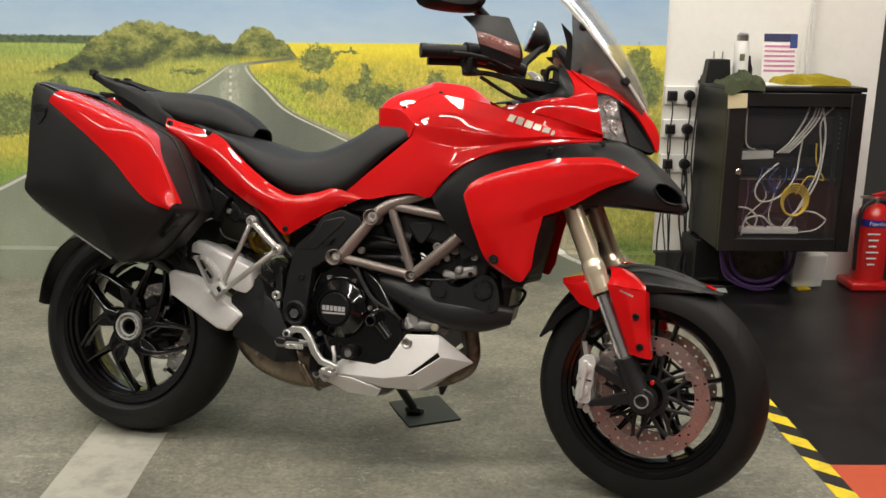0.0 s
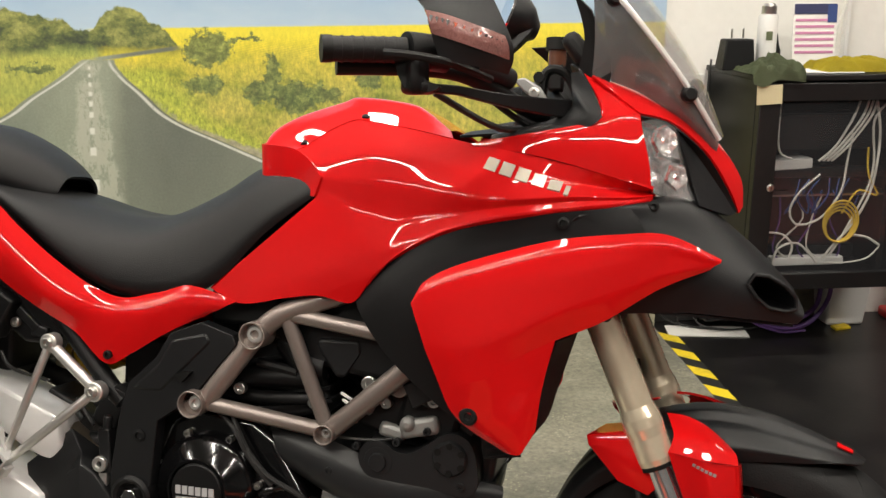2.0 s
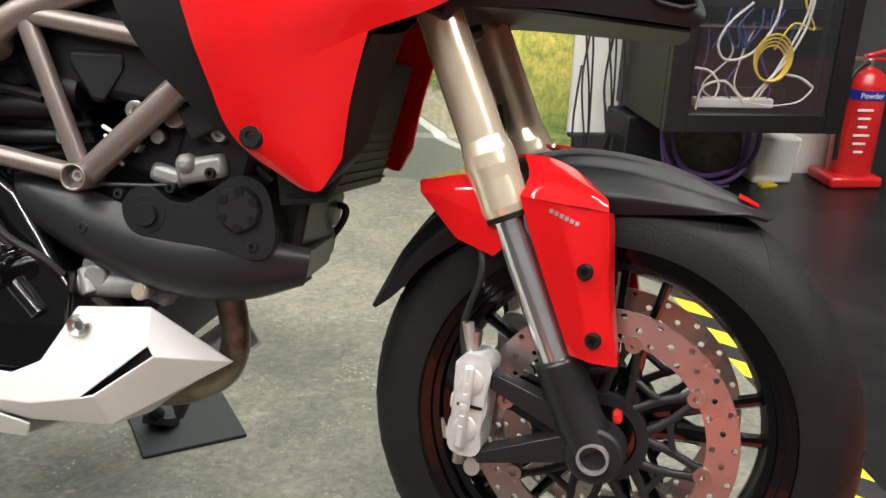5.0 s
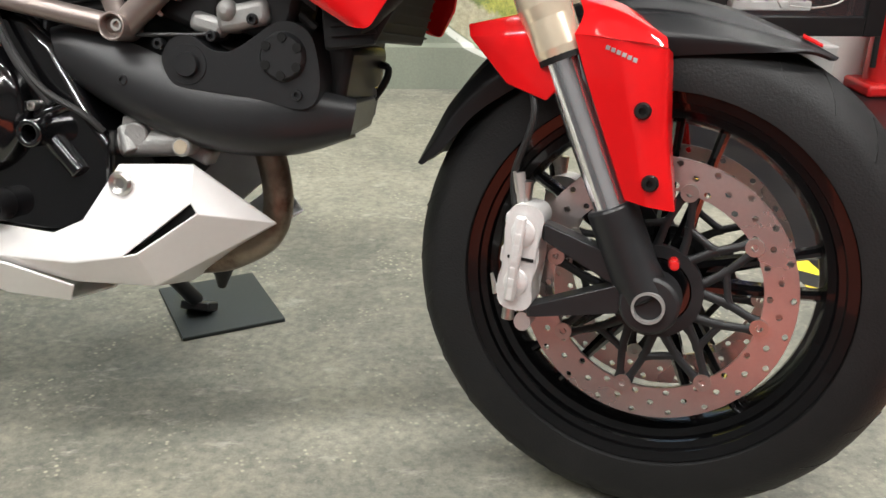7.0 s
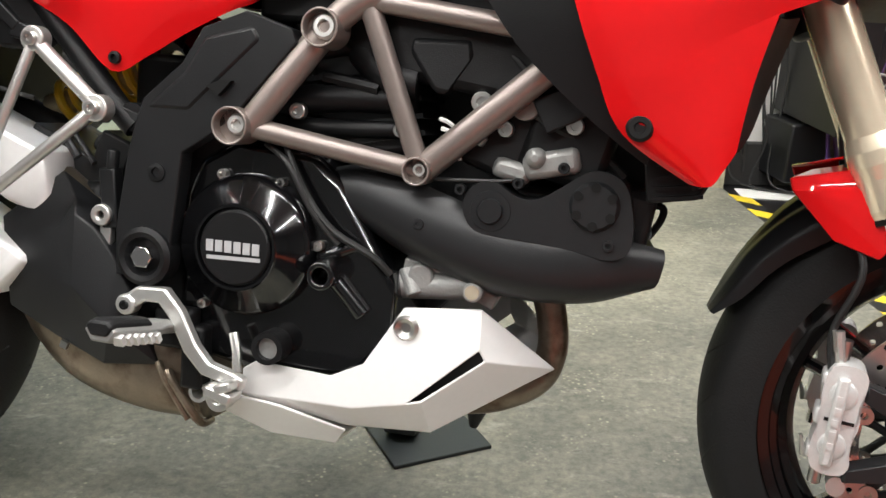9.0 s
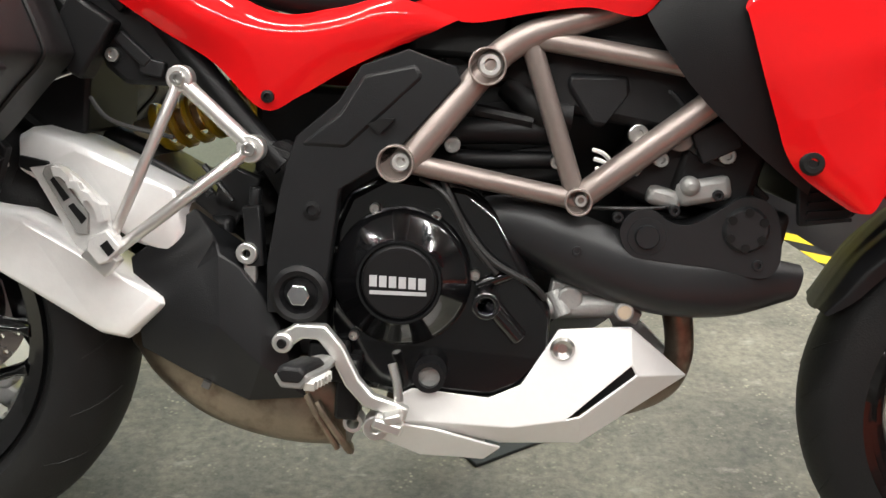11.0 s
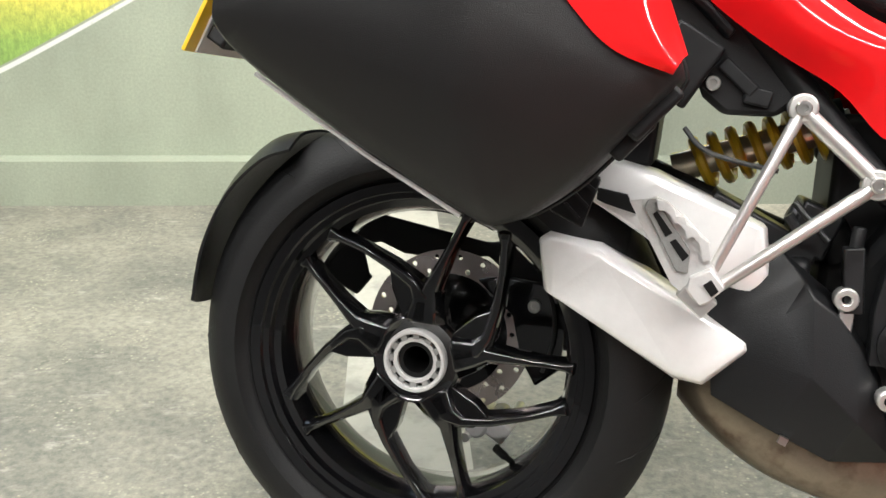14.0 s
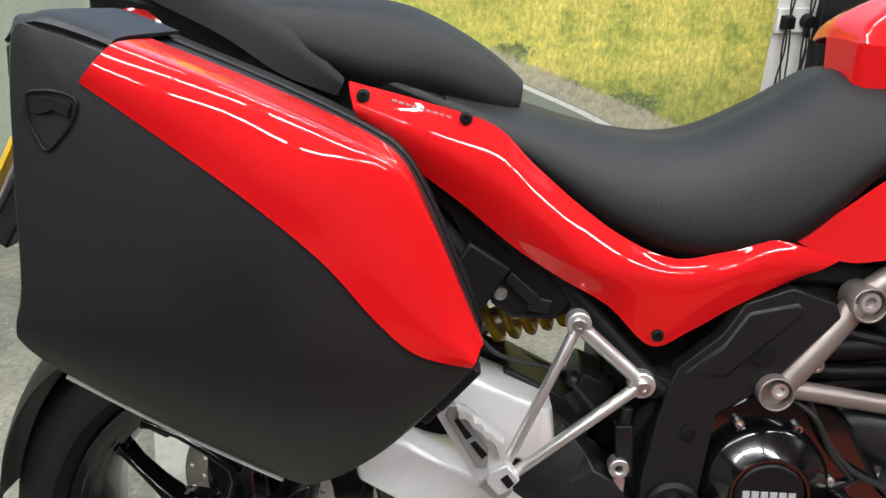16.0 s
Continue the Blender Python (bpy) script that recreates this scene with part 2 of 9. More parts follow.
    b.inputs["Specular IOR Level"].default_value = 0.4
    bp = N.new("ShaderNodeBump")
    bp.inputs["Strength"].default_value = 0.35
    bp.inputs["Distance"].default_value = 0.002
    K.new(noise_node(160, 5), bp.inputs["Height"])
    K.new(bp.outputs[0], b.inputs["Normal"])
    return m


def mural_print():
    """Printed landscape on the wall: sky, far trees, rape field, hedges and a straight road. Object x runs along the wall, z up."""
    m = bpy.data.materials.new("landscape_print")
    m.use_nodes = True
    nt = m.node_tree
    N, K = nt.nodes, nt.links
    b = N["Principled BSDF"]
    co = N.new("ShaderNodeTexCoord")
    sep = N.new("ShaderNodeSeparateXYZ")
    K.new(co.outputs["Object"], sep.inputs[0])
    X, Z = sep.outputs[0], sep.outputs[2]

    def put(sock, v):
        if isinstance(v, (int, float)):
            sock.default_value = v
        elif isinstance(v, tuple):
            sock.default_value = (*v, 1) if len(sock.default_value) == 4 else v
        else:
            K.new(v, sock)

    def math_node(op, a, bb=0.0, c=0.0):
        n = N.new("ShaderNodeMath")
        n.operation = op
        for s, v in zip(n.inputs, (a, bb, c)):
            put(s, v)
        return n.outputs[0]

    def noise_node(scale, detail=6, rough=0.6, stretch=(1, 1, 1), off=0.0):
        mp = N.new("ShaderNodeMapping")
        mp.inputs["Scale"].default_value = stretch
        mp.inputs["Location"].default_value = (off, off, off)
        K.new(co.outputs["Object"], mp.inputs["Vector"])
        n = N.new("ShaderNodeTexNoise")
        n.inputs["Scale"].default_value = scale
        n.inputs["Detail"].default_value = detail
        n.inputs["Roughness"].default_value = rough
        K.new(mp.outputs[0], n.inputs["Vector"])
        return n.outputs["Fac"]

    def curve(src, lo, hi, vlo, vhi, pts):
        """A smooth function through pts (x, value)."""
        t = math_node("DIVIDE", math_node("SUBTRACT", src, lo), hi - lo)
        f = N.new("ShaderNodeFloatCurve")
        c = f.mapping.curves[0]
        q = [((p - lo) / (hi - lo), (v - vlo) / (vhi - vlo)) for p, v in sorted(pts)]
        c.points[0].location, c.points[1].location = q[0], q[-1]
        for p in q[1:-1]:
            c.points.new(*p)
        f.mapping.update()
        K.new(t, f.inputs["Value"])
        return math_node("MULTIPLY_ADD", f.outputs[0], vhi - vlo, vlo)

    def above(a, bb, soft=0.004):
        """1 where a > b."""
        r = N.new("ShaderNodeMapRange")
        put(r.inputs["Value"], math_node("SUBTRACT", a, bb))
        r.inputs["From Min"].default_value, r.inputs["From Max"].default_value = -soft, soft
        return r.outputs[0]

    def ramp(src, *stops):
        r = N.new("ShaderNodeValToRGB")
        e = r.color_ramp.elements
        e[0].position, e[0].color = stops[0][0], (*stops[0][1], 1)
        e[1].position, e[1].color = stops[-1][0], (*stops[-1][1], 1)
        for p, c in stops[1:-1]:
            e.new(p).color = (*c, 1)
        K.new(src, r.inputs[0])
        return r.outputs[0]

    def mix(fac, a, bb, mode="MIX"):
        x = N.new("ShaderNodeMix")
        x.data_type, x.blend_type = "RGBA", mode
        put(x.inputs[0], fac), put(x.inputs[6], a), put(x.inputs[7], bb)
        return x.outputs[2]

    def times(*a):
        out = a[0]
        for v in a[1:]:
            out = math_node("MULTIPLY", out, v)
        return out

    def jitter(scale, amount, detail=5, stretch=(1, 1, 1), off=0.0):
        return math_node("MULTIPLY", math_node("SUBTRACT", noise_node(scale, detail, 0.65, stretch, off), 0.5), amount)

    # sky with soft cloud
    sky = ramp(math_node("ADD", Z, jitter(1.3, 0.5, 5, (0.6, 1, 1.6))), (1.12, (0.50, 0.62, 0.72)), (1.45, (0.30, 0.45, 0.66)), (1.9, (0.46, 0.56, 0.68)))
    sky_t = N.new("ShaderNodeMapRange")
    K.new(Z, sky_t.inputs["Value"])
    sky_t.inputs["From Min"].default_value, sky_t.inputs["From Max"].default_value = 1.1, 2.6
    sky = ramp(math_node("ADD", sky_t.outputs[0], jitter(1.6, 0.5, 5, (0.6, 1, 1.6))), (0.0, (0.46, 0.60, 0.72)), (0.25, (0.27, 0.44, 0.66)), (0.6, (0.50, 0.60, 0.70)), (1.0, (0.24, 0.40, 0.62)))
    col = sky
    # far tree line at the left
    leaf = ramp(noise_node(60, 8, 0.75), (0.34, (0.010, 0.022, 0.006)), (0.5, (0.05, 0.085, 0.016)), (0.68, (0.19, 0.22, 0.05)))
    far = times(above(math_node("ADD", 1.165, jitter(30, 0.03)), Z), above(-1.02, X, 0.05))
    col = mix(far, col, ramp(noise_node(45, 7), (0.35, (0.02, 0.05, 0.02)), (0.65, (0.10, 0.16, 0.05))))
    # right-hand field: yellow, rows at the far edge, greener and rougher nearby
    zz = N.new("ShaderNodeMapRange")
    put(zz.inputs["Value"], math_node("ADD", Z, jitter(7, 0.10)))
    zz.inputs["From Min"].default_value, zz.inputs["From Max"].default_value = 0.15, 1.16
    field = ramp(zz.outputs[0], (0.0, (0.20, 0.26, 0.05)), (0.12, (0.36, 0.36, 0.07)), (0.35, (0.66, 0.58, 0.13)), (0.55, (0.56, 0.50, 0.10)), (0.76, (0.50, 0.46, 0.09)), (0.86, (0.66, 0.56, 0.06)), (0.92, (0.86, 0.72, 0.03)), (1.0, (0.90, 0.77, 0.04)))
    green = ramp(noise_node(6.5, 8, 0.72, (1.0, 1, 1.5)), (0.42, (1.12, 1.08, 1.0)), (0.52, (0.88, 0.92, 0.66)), (0.60, (0.55, 0.68, 0.34)), (0.70, (0.34, 0.48, 0.24)))
    grass = ramp(noise_node(62, 9, 0.82, (1.0, 1, 0.5)), (0.36, (0.22, 0.30, 0.16)), (0.5, (0.84, 0.88, 0.72)), (0.63, (1.55, 1.45, 1.40)))
    low = N.new("ShaderNodeMapRange")
    K.new(Z, low.inputs["Value"])
    low.inputs["From Min"].default_value, low.inputs["From Max"].default_value = 1.10, 0.98
    field = mix(low.outputs[0], field, mix(1.0, field, green, "MULTIPLY"))
    # sown rows towards the far edge
    rows = math_node("SINE", math_node("MULTIPLY", math_node("ADD", math_node("MULTIPLY", Z, 3.0), math_node("MULTIPLY", X, -0.6)), 260.0))
    band = times(above(Z, 1.04, 0.02), above(1.09, Z, 0.02), above(X, -0.15, 0.05))
    field = mix(math_node("MULTIPLY", band, math_node("MULTIPLY_ADD", rows, 0.16, 0.16)), field, (0.42, 0.34, 0.05))
    grain_amount = N.new("ShaderNodeMapRange")
    K.new(Z, grain_amount.inputs["Value"])
    grain_amount.inputs["From Min"].default_value, grain_amount.inputs["From Max"].default_value = 1.14, 0.95
    grain_amount.inputs["To Min"].default_value, grain_amount.inputs["To Max"].default_value = 0.12, 0.75
    field = mix(grain_amount.outputs[0], field, mix(1.0, field, grass, "MULTIPLY"))
    top = math_node("ADD", math_node("MULTIPLY_ADD", X, 0.006, 1.146), jitter(60, 0.005))
    col = mix(times(above(top, Z, 0.003), above(X, -0.62, 0.02)), col, field)
    # left-hand field: green, then yellow bank
    zl = N.new("ShaderNodeMapRange")
    put(zl.inputs["Value"], math_node("ADD", Z, jitter(5, 0.12, 5, (0.6, 1, 1.5))))
    zl.inputs["From Min"].default_value, zl.inputs["From Max"].default_value = 0.35, 1.14
    lfield = ramp(zl.outputs[0], (0.0, (0.16, 0.30, 0.05)), (0.20, (0.24, 0.38, 0.06)), (0.34, (0.62, 0.56, 0.07)), (0.55, (0.58, 0.54, 0.08)), (0.72, (0.40, 0.44, 0.08)), (0.86, (0.50, 0.50, 0.09)), (0.93, (0.34, 0.44, 0.09)), (1.0, (0.40, 0.50, 0.12)))
    lfield = mix(0.6, lfield, mix(1.0, lfield, grass, "MULTIPLY"))
    col = mix(times(above(math_node("ADD", 1.128, jitter(20, 0.01)), Z), above(-0.60, X, 0.02)), col, lfield)
    # wooded hill
    hill = curve(X, -1.6, -0.2, 0.9, 1.3, [(-1.6, 0.98), (-1.42, 1.04), (-1.35, 1.085), (-1.25, 1.165), (-1.034, 1.232), (-0.90, 1.208), (-0.724, 1.172), (-0.645, 1.136), (-0.569, 1.196), (-0.50, 1.216), (-0.43, 1.182), (-0.36, 1.13), (-0.32, 1.07), (-0.2, 1.0)])
    hill_low = curve(X, -1.6, -0.2, 0.8, 1.3, [(-1.6, 1.0), (-1.35, 0.985), (-1.15, 0.995), (-0.89, 1.057), (-0.64, 1.07), (-0.47, 1.066), (-0.2, 1.06)])
    hill_mask = times(above(math_node("ADD", hill, jitter(15, 0.085)), Z, 0.004), above(Z, math_node("ADD", hill_low, jitter(18, 0.05)), 0.02))
    crown = noise_node(10, 9, 0.68, (1, 1, 1.5), 3.0)
    lit = ramp(math_node("ADD", crown, math_node("MULTIPLY", math_node("SUBTRACT", Z, 1.1), 0.9)), (0.36, (0.015, 0.03, 0.008)), (0.46, (0.075, 0.105, 0.018)), (0.54, (0.19, 0.215, 0.04)), (0.63, (0.36, 0.36, 0.09)))
    lit = mix(0.75, lit, mix(1.0, lit, ramp(noise_node(70, 8, 0.78), (0.34, (0.30, 0.36, 0.30)), (0.52, (0.95, 0.98, 0.9)), (0.68, (1.6, 1.5, 1.5))), "MULTIPLY"))
    col = mix(hill_mask, col, lit)
    # single bushes
    shrub = ramp(noise_node(42, 8, 0.75), (0.36, (0.026, 0.050, 0.014)), (0.5, (0.13, 0.18, 0.040)), (0.64, (0.34, 0.37, 0.10)))
    shrub = mix(0.85, shrub, ramp(noise_node(17, 6, 0.7, (1, 1, 1.4), 5.0), (0.36, (0.30, 0.36, 0.34)), (0.52, (0.95, 1.0, 0.9)), (0.66, (1.7, 1.6, 1.3))), "MULTIPLY")
    for bx, bz, rx, rz, soft in ((-0.225, 1.068, 0.085, 0.062, 0.5), (-0.06, 0.915, 0.06, 0.04, 0.9), (0.07, 0.895, 0.085, 0.06, 0.7), (0.0, 0.985, 0.03, 0.07, 1.2), (0.17, 0.905, 0.07, 0.035, 0.9), (-0.25, 0.945, 0.07, 0.035, 1.1), (0.34, 0.97, 0.05, 0.05, 1.2), (1.30, 1.05, 0.07, 0.10, 0.9), (1.36, 0.95, 0.06, 0.10, 1.3), (-1.46, 0.94, 0.05, 0.035, 0.8), (-1.72, 0.79, 0.26, 0.10, 0.9), (-0.84, 1.008, 0.08, 0.018, 0.8), (-0.09, 1.10, 0.06, 0.008, 0.5), (-2.2, 0.80, 0.35, 0.2, 0.8), (0.62, 0.37, 0.10, 0.05, 1.3), (0.90, 0.30, 0.14, 0.045, 1.3), (0.45, 0.50, 0.06, 0.04, 1.3), (-1.30, 0.86, 0.12, 0.03, 1.2)):
        dx = math_node("DIVIDE", math_node("SUBTRACT", math_node("ADD", X, jitter(24, 0.10, off=bx)), bx), rx)
        dz = math_node("DIVIDE", math_node("SUBTRACT", math_node("ADD", Z, jitter(24, 0.10, off=bz + 3)), bz), rz)
        d2 = math_node("ADD", math_node("MULTIPLY", dx, dx), math_node("MULTIPLY", dz, dz))
        col = mix(math_node("MULTIPLY", above(1.0, math_node("ADD", d2, jitter(75, 1.6 + soft)), 0.16 + 0.1 * soft), 0.92), col, shrub)
    # road between its two white edge lines
    right = curve(Z, 0.0, 1.06, -0.7, 1.7, [(0.0, 1.40), (0.133, 1.02), (0.178, 0.945), (0.235, 0.863), (0.406, 0.504), (0.68, -0.067), (0.727, -0.166), (0.826, -0.363), (0.921, -0.462), (0.979, -0.521), (1.03, -0.551), (1.06, -0.545)])
    left = curve(Z, 0.0, 1.06, -2.8, -0.5, [(0.0, -2.75), (0.20, -2.32), (0.42, -1.83), (0.49, -1.69), (0.70, -1.28), (0.841, -0.956), (0.903, -0.866), (0.967, -0.76), (1.031, -0.669), (1.06, -0.62)])
    # verge of pale gravel beyond the right-hand line, then a bright grass edge
    verge_w = math_node("MAXIMUM", math_node("MULTIPLY", math_node("SUBTRACT", 0.86, Z), 0.36), 0.0)
    verge = times(above(math_node("ADD", math_node("ADD", right, verge_w), jitter(30, 0.14)), X, 0.02), above(X, right, 0.004), above(0.9, Z, 0.01))
    bank = times(above(math_node("ADD", math_node("ADD", right, 0.14), jitter(9, 0.12)), X, 0.05), above(X, right, 0.004), above(1.0, Z, 0.02), above(Z, 0.55, 0.08))
    col = mix(math_node("MULTIPLY", bank, 0.7), col, mix(1.0, (0.52, 0.58, 0.06), grass, "MULTIPLY"))
    col = mix(math_node("MULTIPLY", verge, 0.9), col, ramp(noise_node(40, 8, 0.75), (0.35, (0.24, 0.22, 0.15)), (0.65, (0.52, 0.47, 0.34))))
    road = times(above(right, X, 0.004), above(X, left, 0.004), above(1.036, Z, 0.003))
    turn_z = math_node("MULTIPLY_ADD", X, 0.13, 1.117)
    bend = times(above(0.007, math_node("ABSOLUTE", math_node("SUBTRACT", Z, turn_z)), 0.003), above(X, -0.62, 0.02), above(-0.33, X, 0.02))
    road = math_node("MAXIMUM", road, bend)
    tar = ramp(noise_node(1.7, 6, 0.6, (1.6, 1, 0.7)), (0.3, (0.235, 0.265, 0.190)), (0.7, (0.335, 0.375, 0.275)))
    tar = mix(0.35, tar, ramp(noise_node(120, 6, 0.7), (0.3, (0.5, 0.5, 0.5)), (0.7, (1.3, 1.3, 1.3))), "MULTIPLY")
    lane = math_node("ABSOLUTE", math_node("SUBTRACT", X, math_node("MULTIPLY_ADD", Z, 0.05, -0.69)))
    dark = ramp(math_node("ADD", lane, jitter(4, 0.25)), (0.10, (1, 1, 1)), (0.30, (0.66, 0.68, 0.70)), (0.60, (1, 1, 1)))
    up = N.new("ShaderNodeMapRange")
    K.new(Z, up.inputs["Value"])
    up.inputs["From Min"].default_value, up.inputs["From Max"].default_value = 0.45, 0.8
    tar = mix(up.outputs[0], tar, mix(1.0, tar, dark, "MULTIPLY"))
    near_lane = above(math_node("ADD", X, jitter(5, 0.10)), math_node("MULTIPLY_ADD", Z, 0.05, -0.60), 0.03)
    tar = mix(math_node("MULTIPLY", near_lane, 0.8), tar, mix(1.0, tar, (0.54, 0.54, 0.55), "MULTIPLY"))
    col = mix(road, col, tar)
    w = math_node("MULTIPLY_ADD", Z, -0.0185, 0.0235)
    edge_r = above(w, math_node("ABSOLUTE", math_node("SUBTRACT", X, math_node("ADD", right, math_node("MULTIPLY_ADD", Z, 0.012, -0.03)))), 0.004)
    edge_l = above(w, math_node("ABSOLUTE", math_node("SUBTRACT", X, math_node("ADD", left, math_node("MULTIPLY_ADD", Z, -0.012, 0.035)))), 0.004)
    wear = above(noise_node(35, 6, 0.7), 0.36, 0.08)
    col = mix(times(math_node("MAXIMUM", edge_r, edge_l), above(1.03, Z, 0.01), wear), col, (0.66, 0.67, 0.62))
    # worn pale strip along the middle with short white dashes
    strip = times(above(math_node("ADD", math_node("MULTIPLY_ADD", Z, -0.16, 0.185), jitter(14, 0.10)), lane, 0.012), above(noise_node(15, 9, 0.8, (1.6, 1, 0.8), 4.0), 0.47, 0.03), above(1.03, Z, 0.01), above(Z, 0.42, 0.05))
    col = mix(math_node("MULTIPLY", strip, 0.55), col, (0.56, 0.56, 0.45))
    for dz, half in ((0.405, 0.030), (0.587, 0.0165), (0.711, 0.0112), (0.785, 0.0088), (0.843, 0.0078), (0.882, 0.0066), (0.917, 0.0060), (0.950, 0.0052), (0.981, 0.0046), (1.008, 0.0040)):
        dash = times(above(half, math_node("ADD", lane, jitter(70, 0.008)), 0.003), above(half * 1.3, math_node("ADD", math_node("ABSOLUTE", math_node("SUBTRACT", Z, dz)), jitter(60, 0.008, off=2.0)), 0.003))
        col = mix(math_node("MULTIPLY", dash, 0.85), col, (0.78, 0.79, 0.72))
    col = mix(0.10, col, (0.44, 0.44, 0.46))      # all colours drawn a tenth towards grey
    K.new(col, b.inputs["Base Color"])
    b.inputs["Roughness"].default_value = 0.5
    b.inputs["Specular IOR Level"].default_value = 0.25
    return m


FLOOR_PRINT = floor_print()
MURAL = mural_print()


# ---- builders ----
def finish(bm, name, material, smooth=35):
    me = bpy.data.meshes.new(name)
    bmesh.ops.recalc_face_normals(bm, faces=bm.faces)
    for f in bm.faces:
        f.smooth = True
    bm.to_mesh(me)
    bm.free()
    me.set_sharp_from_angle(angle=radians(smooth))
    me.materials.append(material)
    return me


def part(name, bm, material, parent, label="", smooth=35, bevel=0.0, seg=2):
    ob = new(name, finish(bm, name, material, smooth))
    ob.parent = parent
    if bevel:
        mod = ob.modifiers.new("bevel", "BEVEL")
        mod.width, mod.segments, mod.limit_method, mod.angle_limit = bevel, seg, "ANGLE", radians(35)
        mod.harden_normals = False
    return tagged(ob, label)


def thing(name, label, category, at=None, group="", kind=""):
    ob = new(name)
    ob.empty_display_size = 0.1
    ob.matrix_world = at if at is not None else Matrix()
    return tagged(ob, label, category, group, kind)


def solid(name, bm, material, at, label="", category="", group="", kind="", smooth=35, bevel=0.0):
    """A thing that is one mesh."""
    ob = new(name, finish(bm, name, material, smooth))
    ob.matrix_world = at
    if bevel:
        mod = ob.modifiers.new("bevel", "BEVEL")
        mod.width, mod.segments, mod.limit_method, mod.angle_limit = bevel, 2, "ANGLE", radians(35)
    return tagged(ob, label, category, group, kind)


def join(*bms):
    out = bmesh.new()
    for b in bms:
        me = bpy.data.meshes.new("tmp")
        b.to_mesh(me)
        b.free()
        out.from_mesh(me)
        bpy.data.meshes.remove(me)
    return out


def moved(bm, m):
    bmesh.ops.transform(bm, matrix=m, verts=bm.verts)
    return bm


def box(c, s, rot=(0, 0, 0)):
    bm = bmesh.new()
    bmesh.ops.create_cube(bm, size=1)
    return moved(bm, pose(*c, *rot) @ Matrix.Diagonal((*s, 1)))


def spline(pts, n, closed=False):
    """Catmull-Rom through pts, n samples."""
    p = [Vector(q) for q in pts]
    k = len(p)
    out = []
    spans = k if closed else k - 1
    for i in range(n):
        t = i * spans / (n if closed else n - 1)
        j = min(int(t), spans - 1)
        f = t - j
        g = (lambda a: p[a % k]) if closed else (lambda a: p[min(max(a, 0), k - 1)])
        a, b, c, d = g(j - 1), g(j), g(j + 1), g(j + 2)
        out.append(0.5 * (2 * b + (c - a) * f + (2 * a - 5 * b + 4 * c - d) * f * f + (3 * b - a - 3 * c + d) * f ** 3))
    return out


def tube(pts, r, seg=12, n=0, closed=False, r_end=None):
    """A round bar along pts (n: smoothed with that many rings)."""
    p = spline(pts, n, closed) if n else [Vector(q) for q in pts]
    bm = bmesh.new()
    rings = []
    ref = None
    for i, q in enumerate(p):
        if closed:
            d = (p[(i + 1) % len(p)] - p[i - 1]).normalized()
        else:
            d = (p[min(i + 1, len(p) - 1)] - p[max(i - 1, 0)]).normalized()
        if ref is None:
            ref = d.orthogonal().normalized()
        ref = (ref - d * ref.dot(d)).normalized()
        side = d.cross(ref)
        rad = r if r_end is None else r + (r_end - r) * i / (len(p) - 1)
        rings.append([bm.verts.new(q + rad * (math.cos(2 * math.pi * k / seg) * ref + math.sin(2 * math.pi * k / seg) * side)) for k in range(seg)])
    for i in range(len(rings) - (0 if closed else 1)):
        a, b = rings[i], rings[(i + 1) % len(rings)]
        for k in range(seg):
            bm.faces.new((a[k], a[(k + 1) % seg], b[(k + 1) % seg], b[k]))
    if not closed:
        bm.faces.new(rings[0])
        bm.faces.new(rings[-1])
    return bm


def lathe(profile, seg=48, c=(0, 0, 0), closed=False):
    """Profile of (radius, y) turned round the y axis through c."""
    bm = bmesh.new()
    rings = []
    for r, y in profile:
        if r < 1e-5:
            rings.append([bm.verts.new((c[0], c[1] + y, c[2]))])
        else:
            rings.append([bm.verts.new((c[0] + r * math.cos(2 * math.pi * k / seg), c[1] + y, c[2] + r * math.sin(2 * math.pi * k / seg))) for k in range(seg)])
    for i in range(len(rings) - (0 if closed else 1)):
        a, b = rings[i], rings[(i + 1) % len(rings)]
        for k in range(seg):
            f = [a[k % len(a)], a[(k + 1) % len(a)], b[(k + 1) % len(b)], b[k % len(b)]]
            f = [v for j, v in enumerate(f) if v not in f[:j]]
            if len(f) > 2:
                bm.faces.new(f)
    return bm


def disk(r, y0, y1, c, seg=32):
    return lathe([(0, y0), (r, y0), (r, y1), (0, y1)], seg, c)


def ring(r0, r1, y0, y1, c, seg=40):
    return lathe([(r0, y0), (r1, y0), (r1, y1), (r0, y1)], seg, c, True)


def prism(outline, y0, y1, n=0):
    """An outline of (x, z) thickened from y0 to y1 (n: smoothed with that many points)."""
    o = [(v.x, v.y) for v in spline([(a, b, 0) for a, b in outline], n, True)] if n else outline
    bm = bmesh.new()
    a = [bm.verts.new((x, y0, z)) for x, z in o]
    b = [bm.verts.new((x, y1, z)) for x, z in o]
    k = len(o)
    for i in range(k):
        bm.faces.new((a[i], a[(i + 1) % k], b[(i + 1) % k], b[i]))
    bm.faces.new(a)
    bm.faces.new(b[::-1])
    bmesh.ops.triangulate(bm, faces=[f for f in bm.faces if len(f.verts) > 4])
    return bm


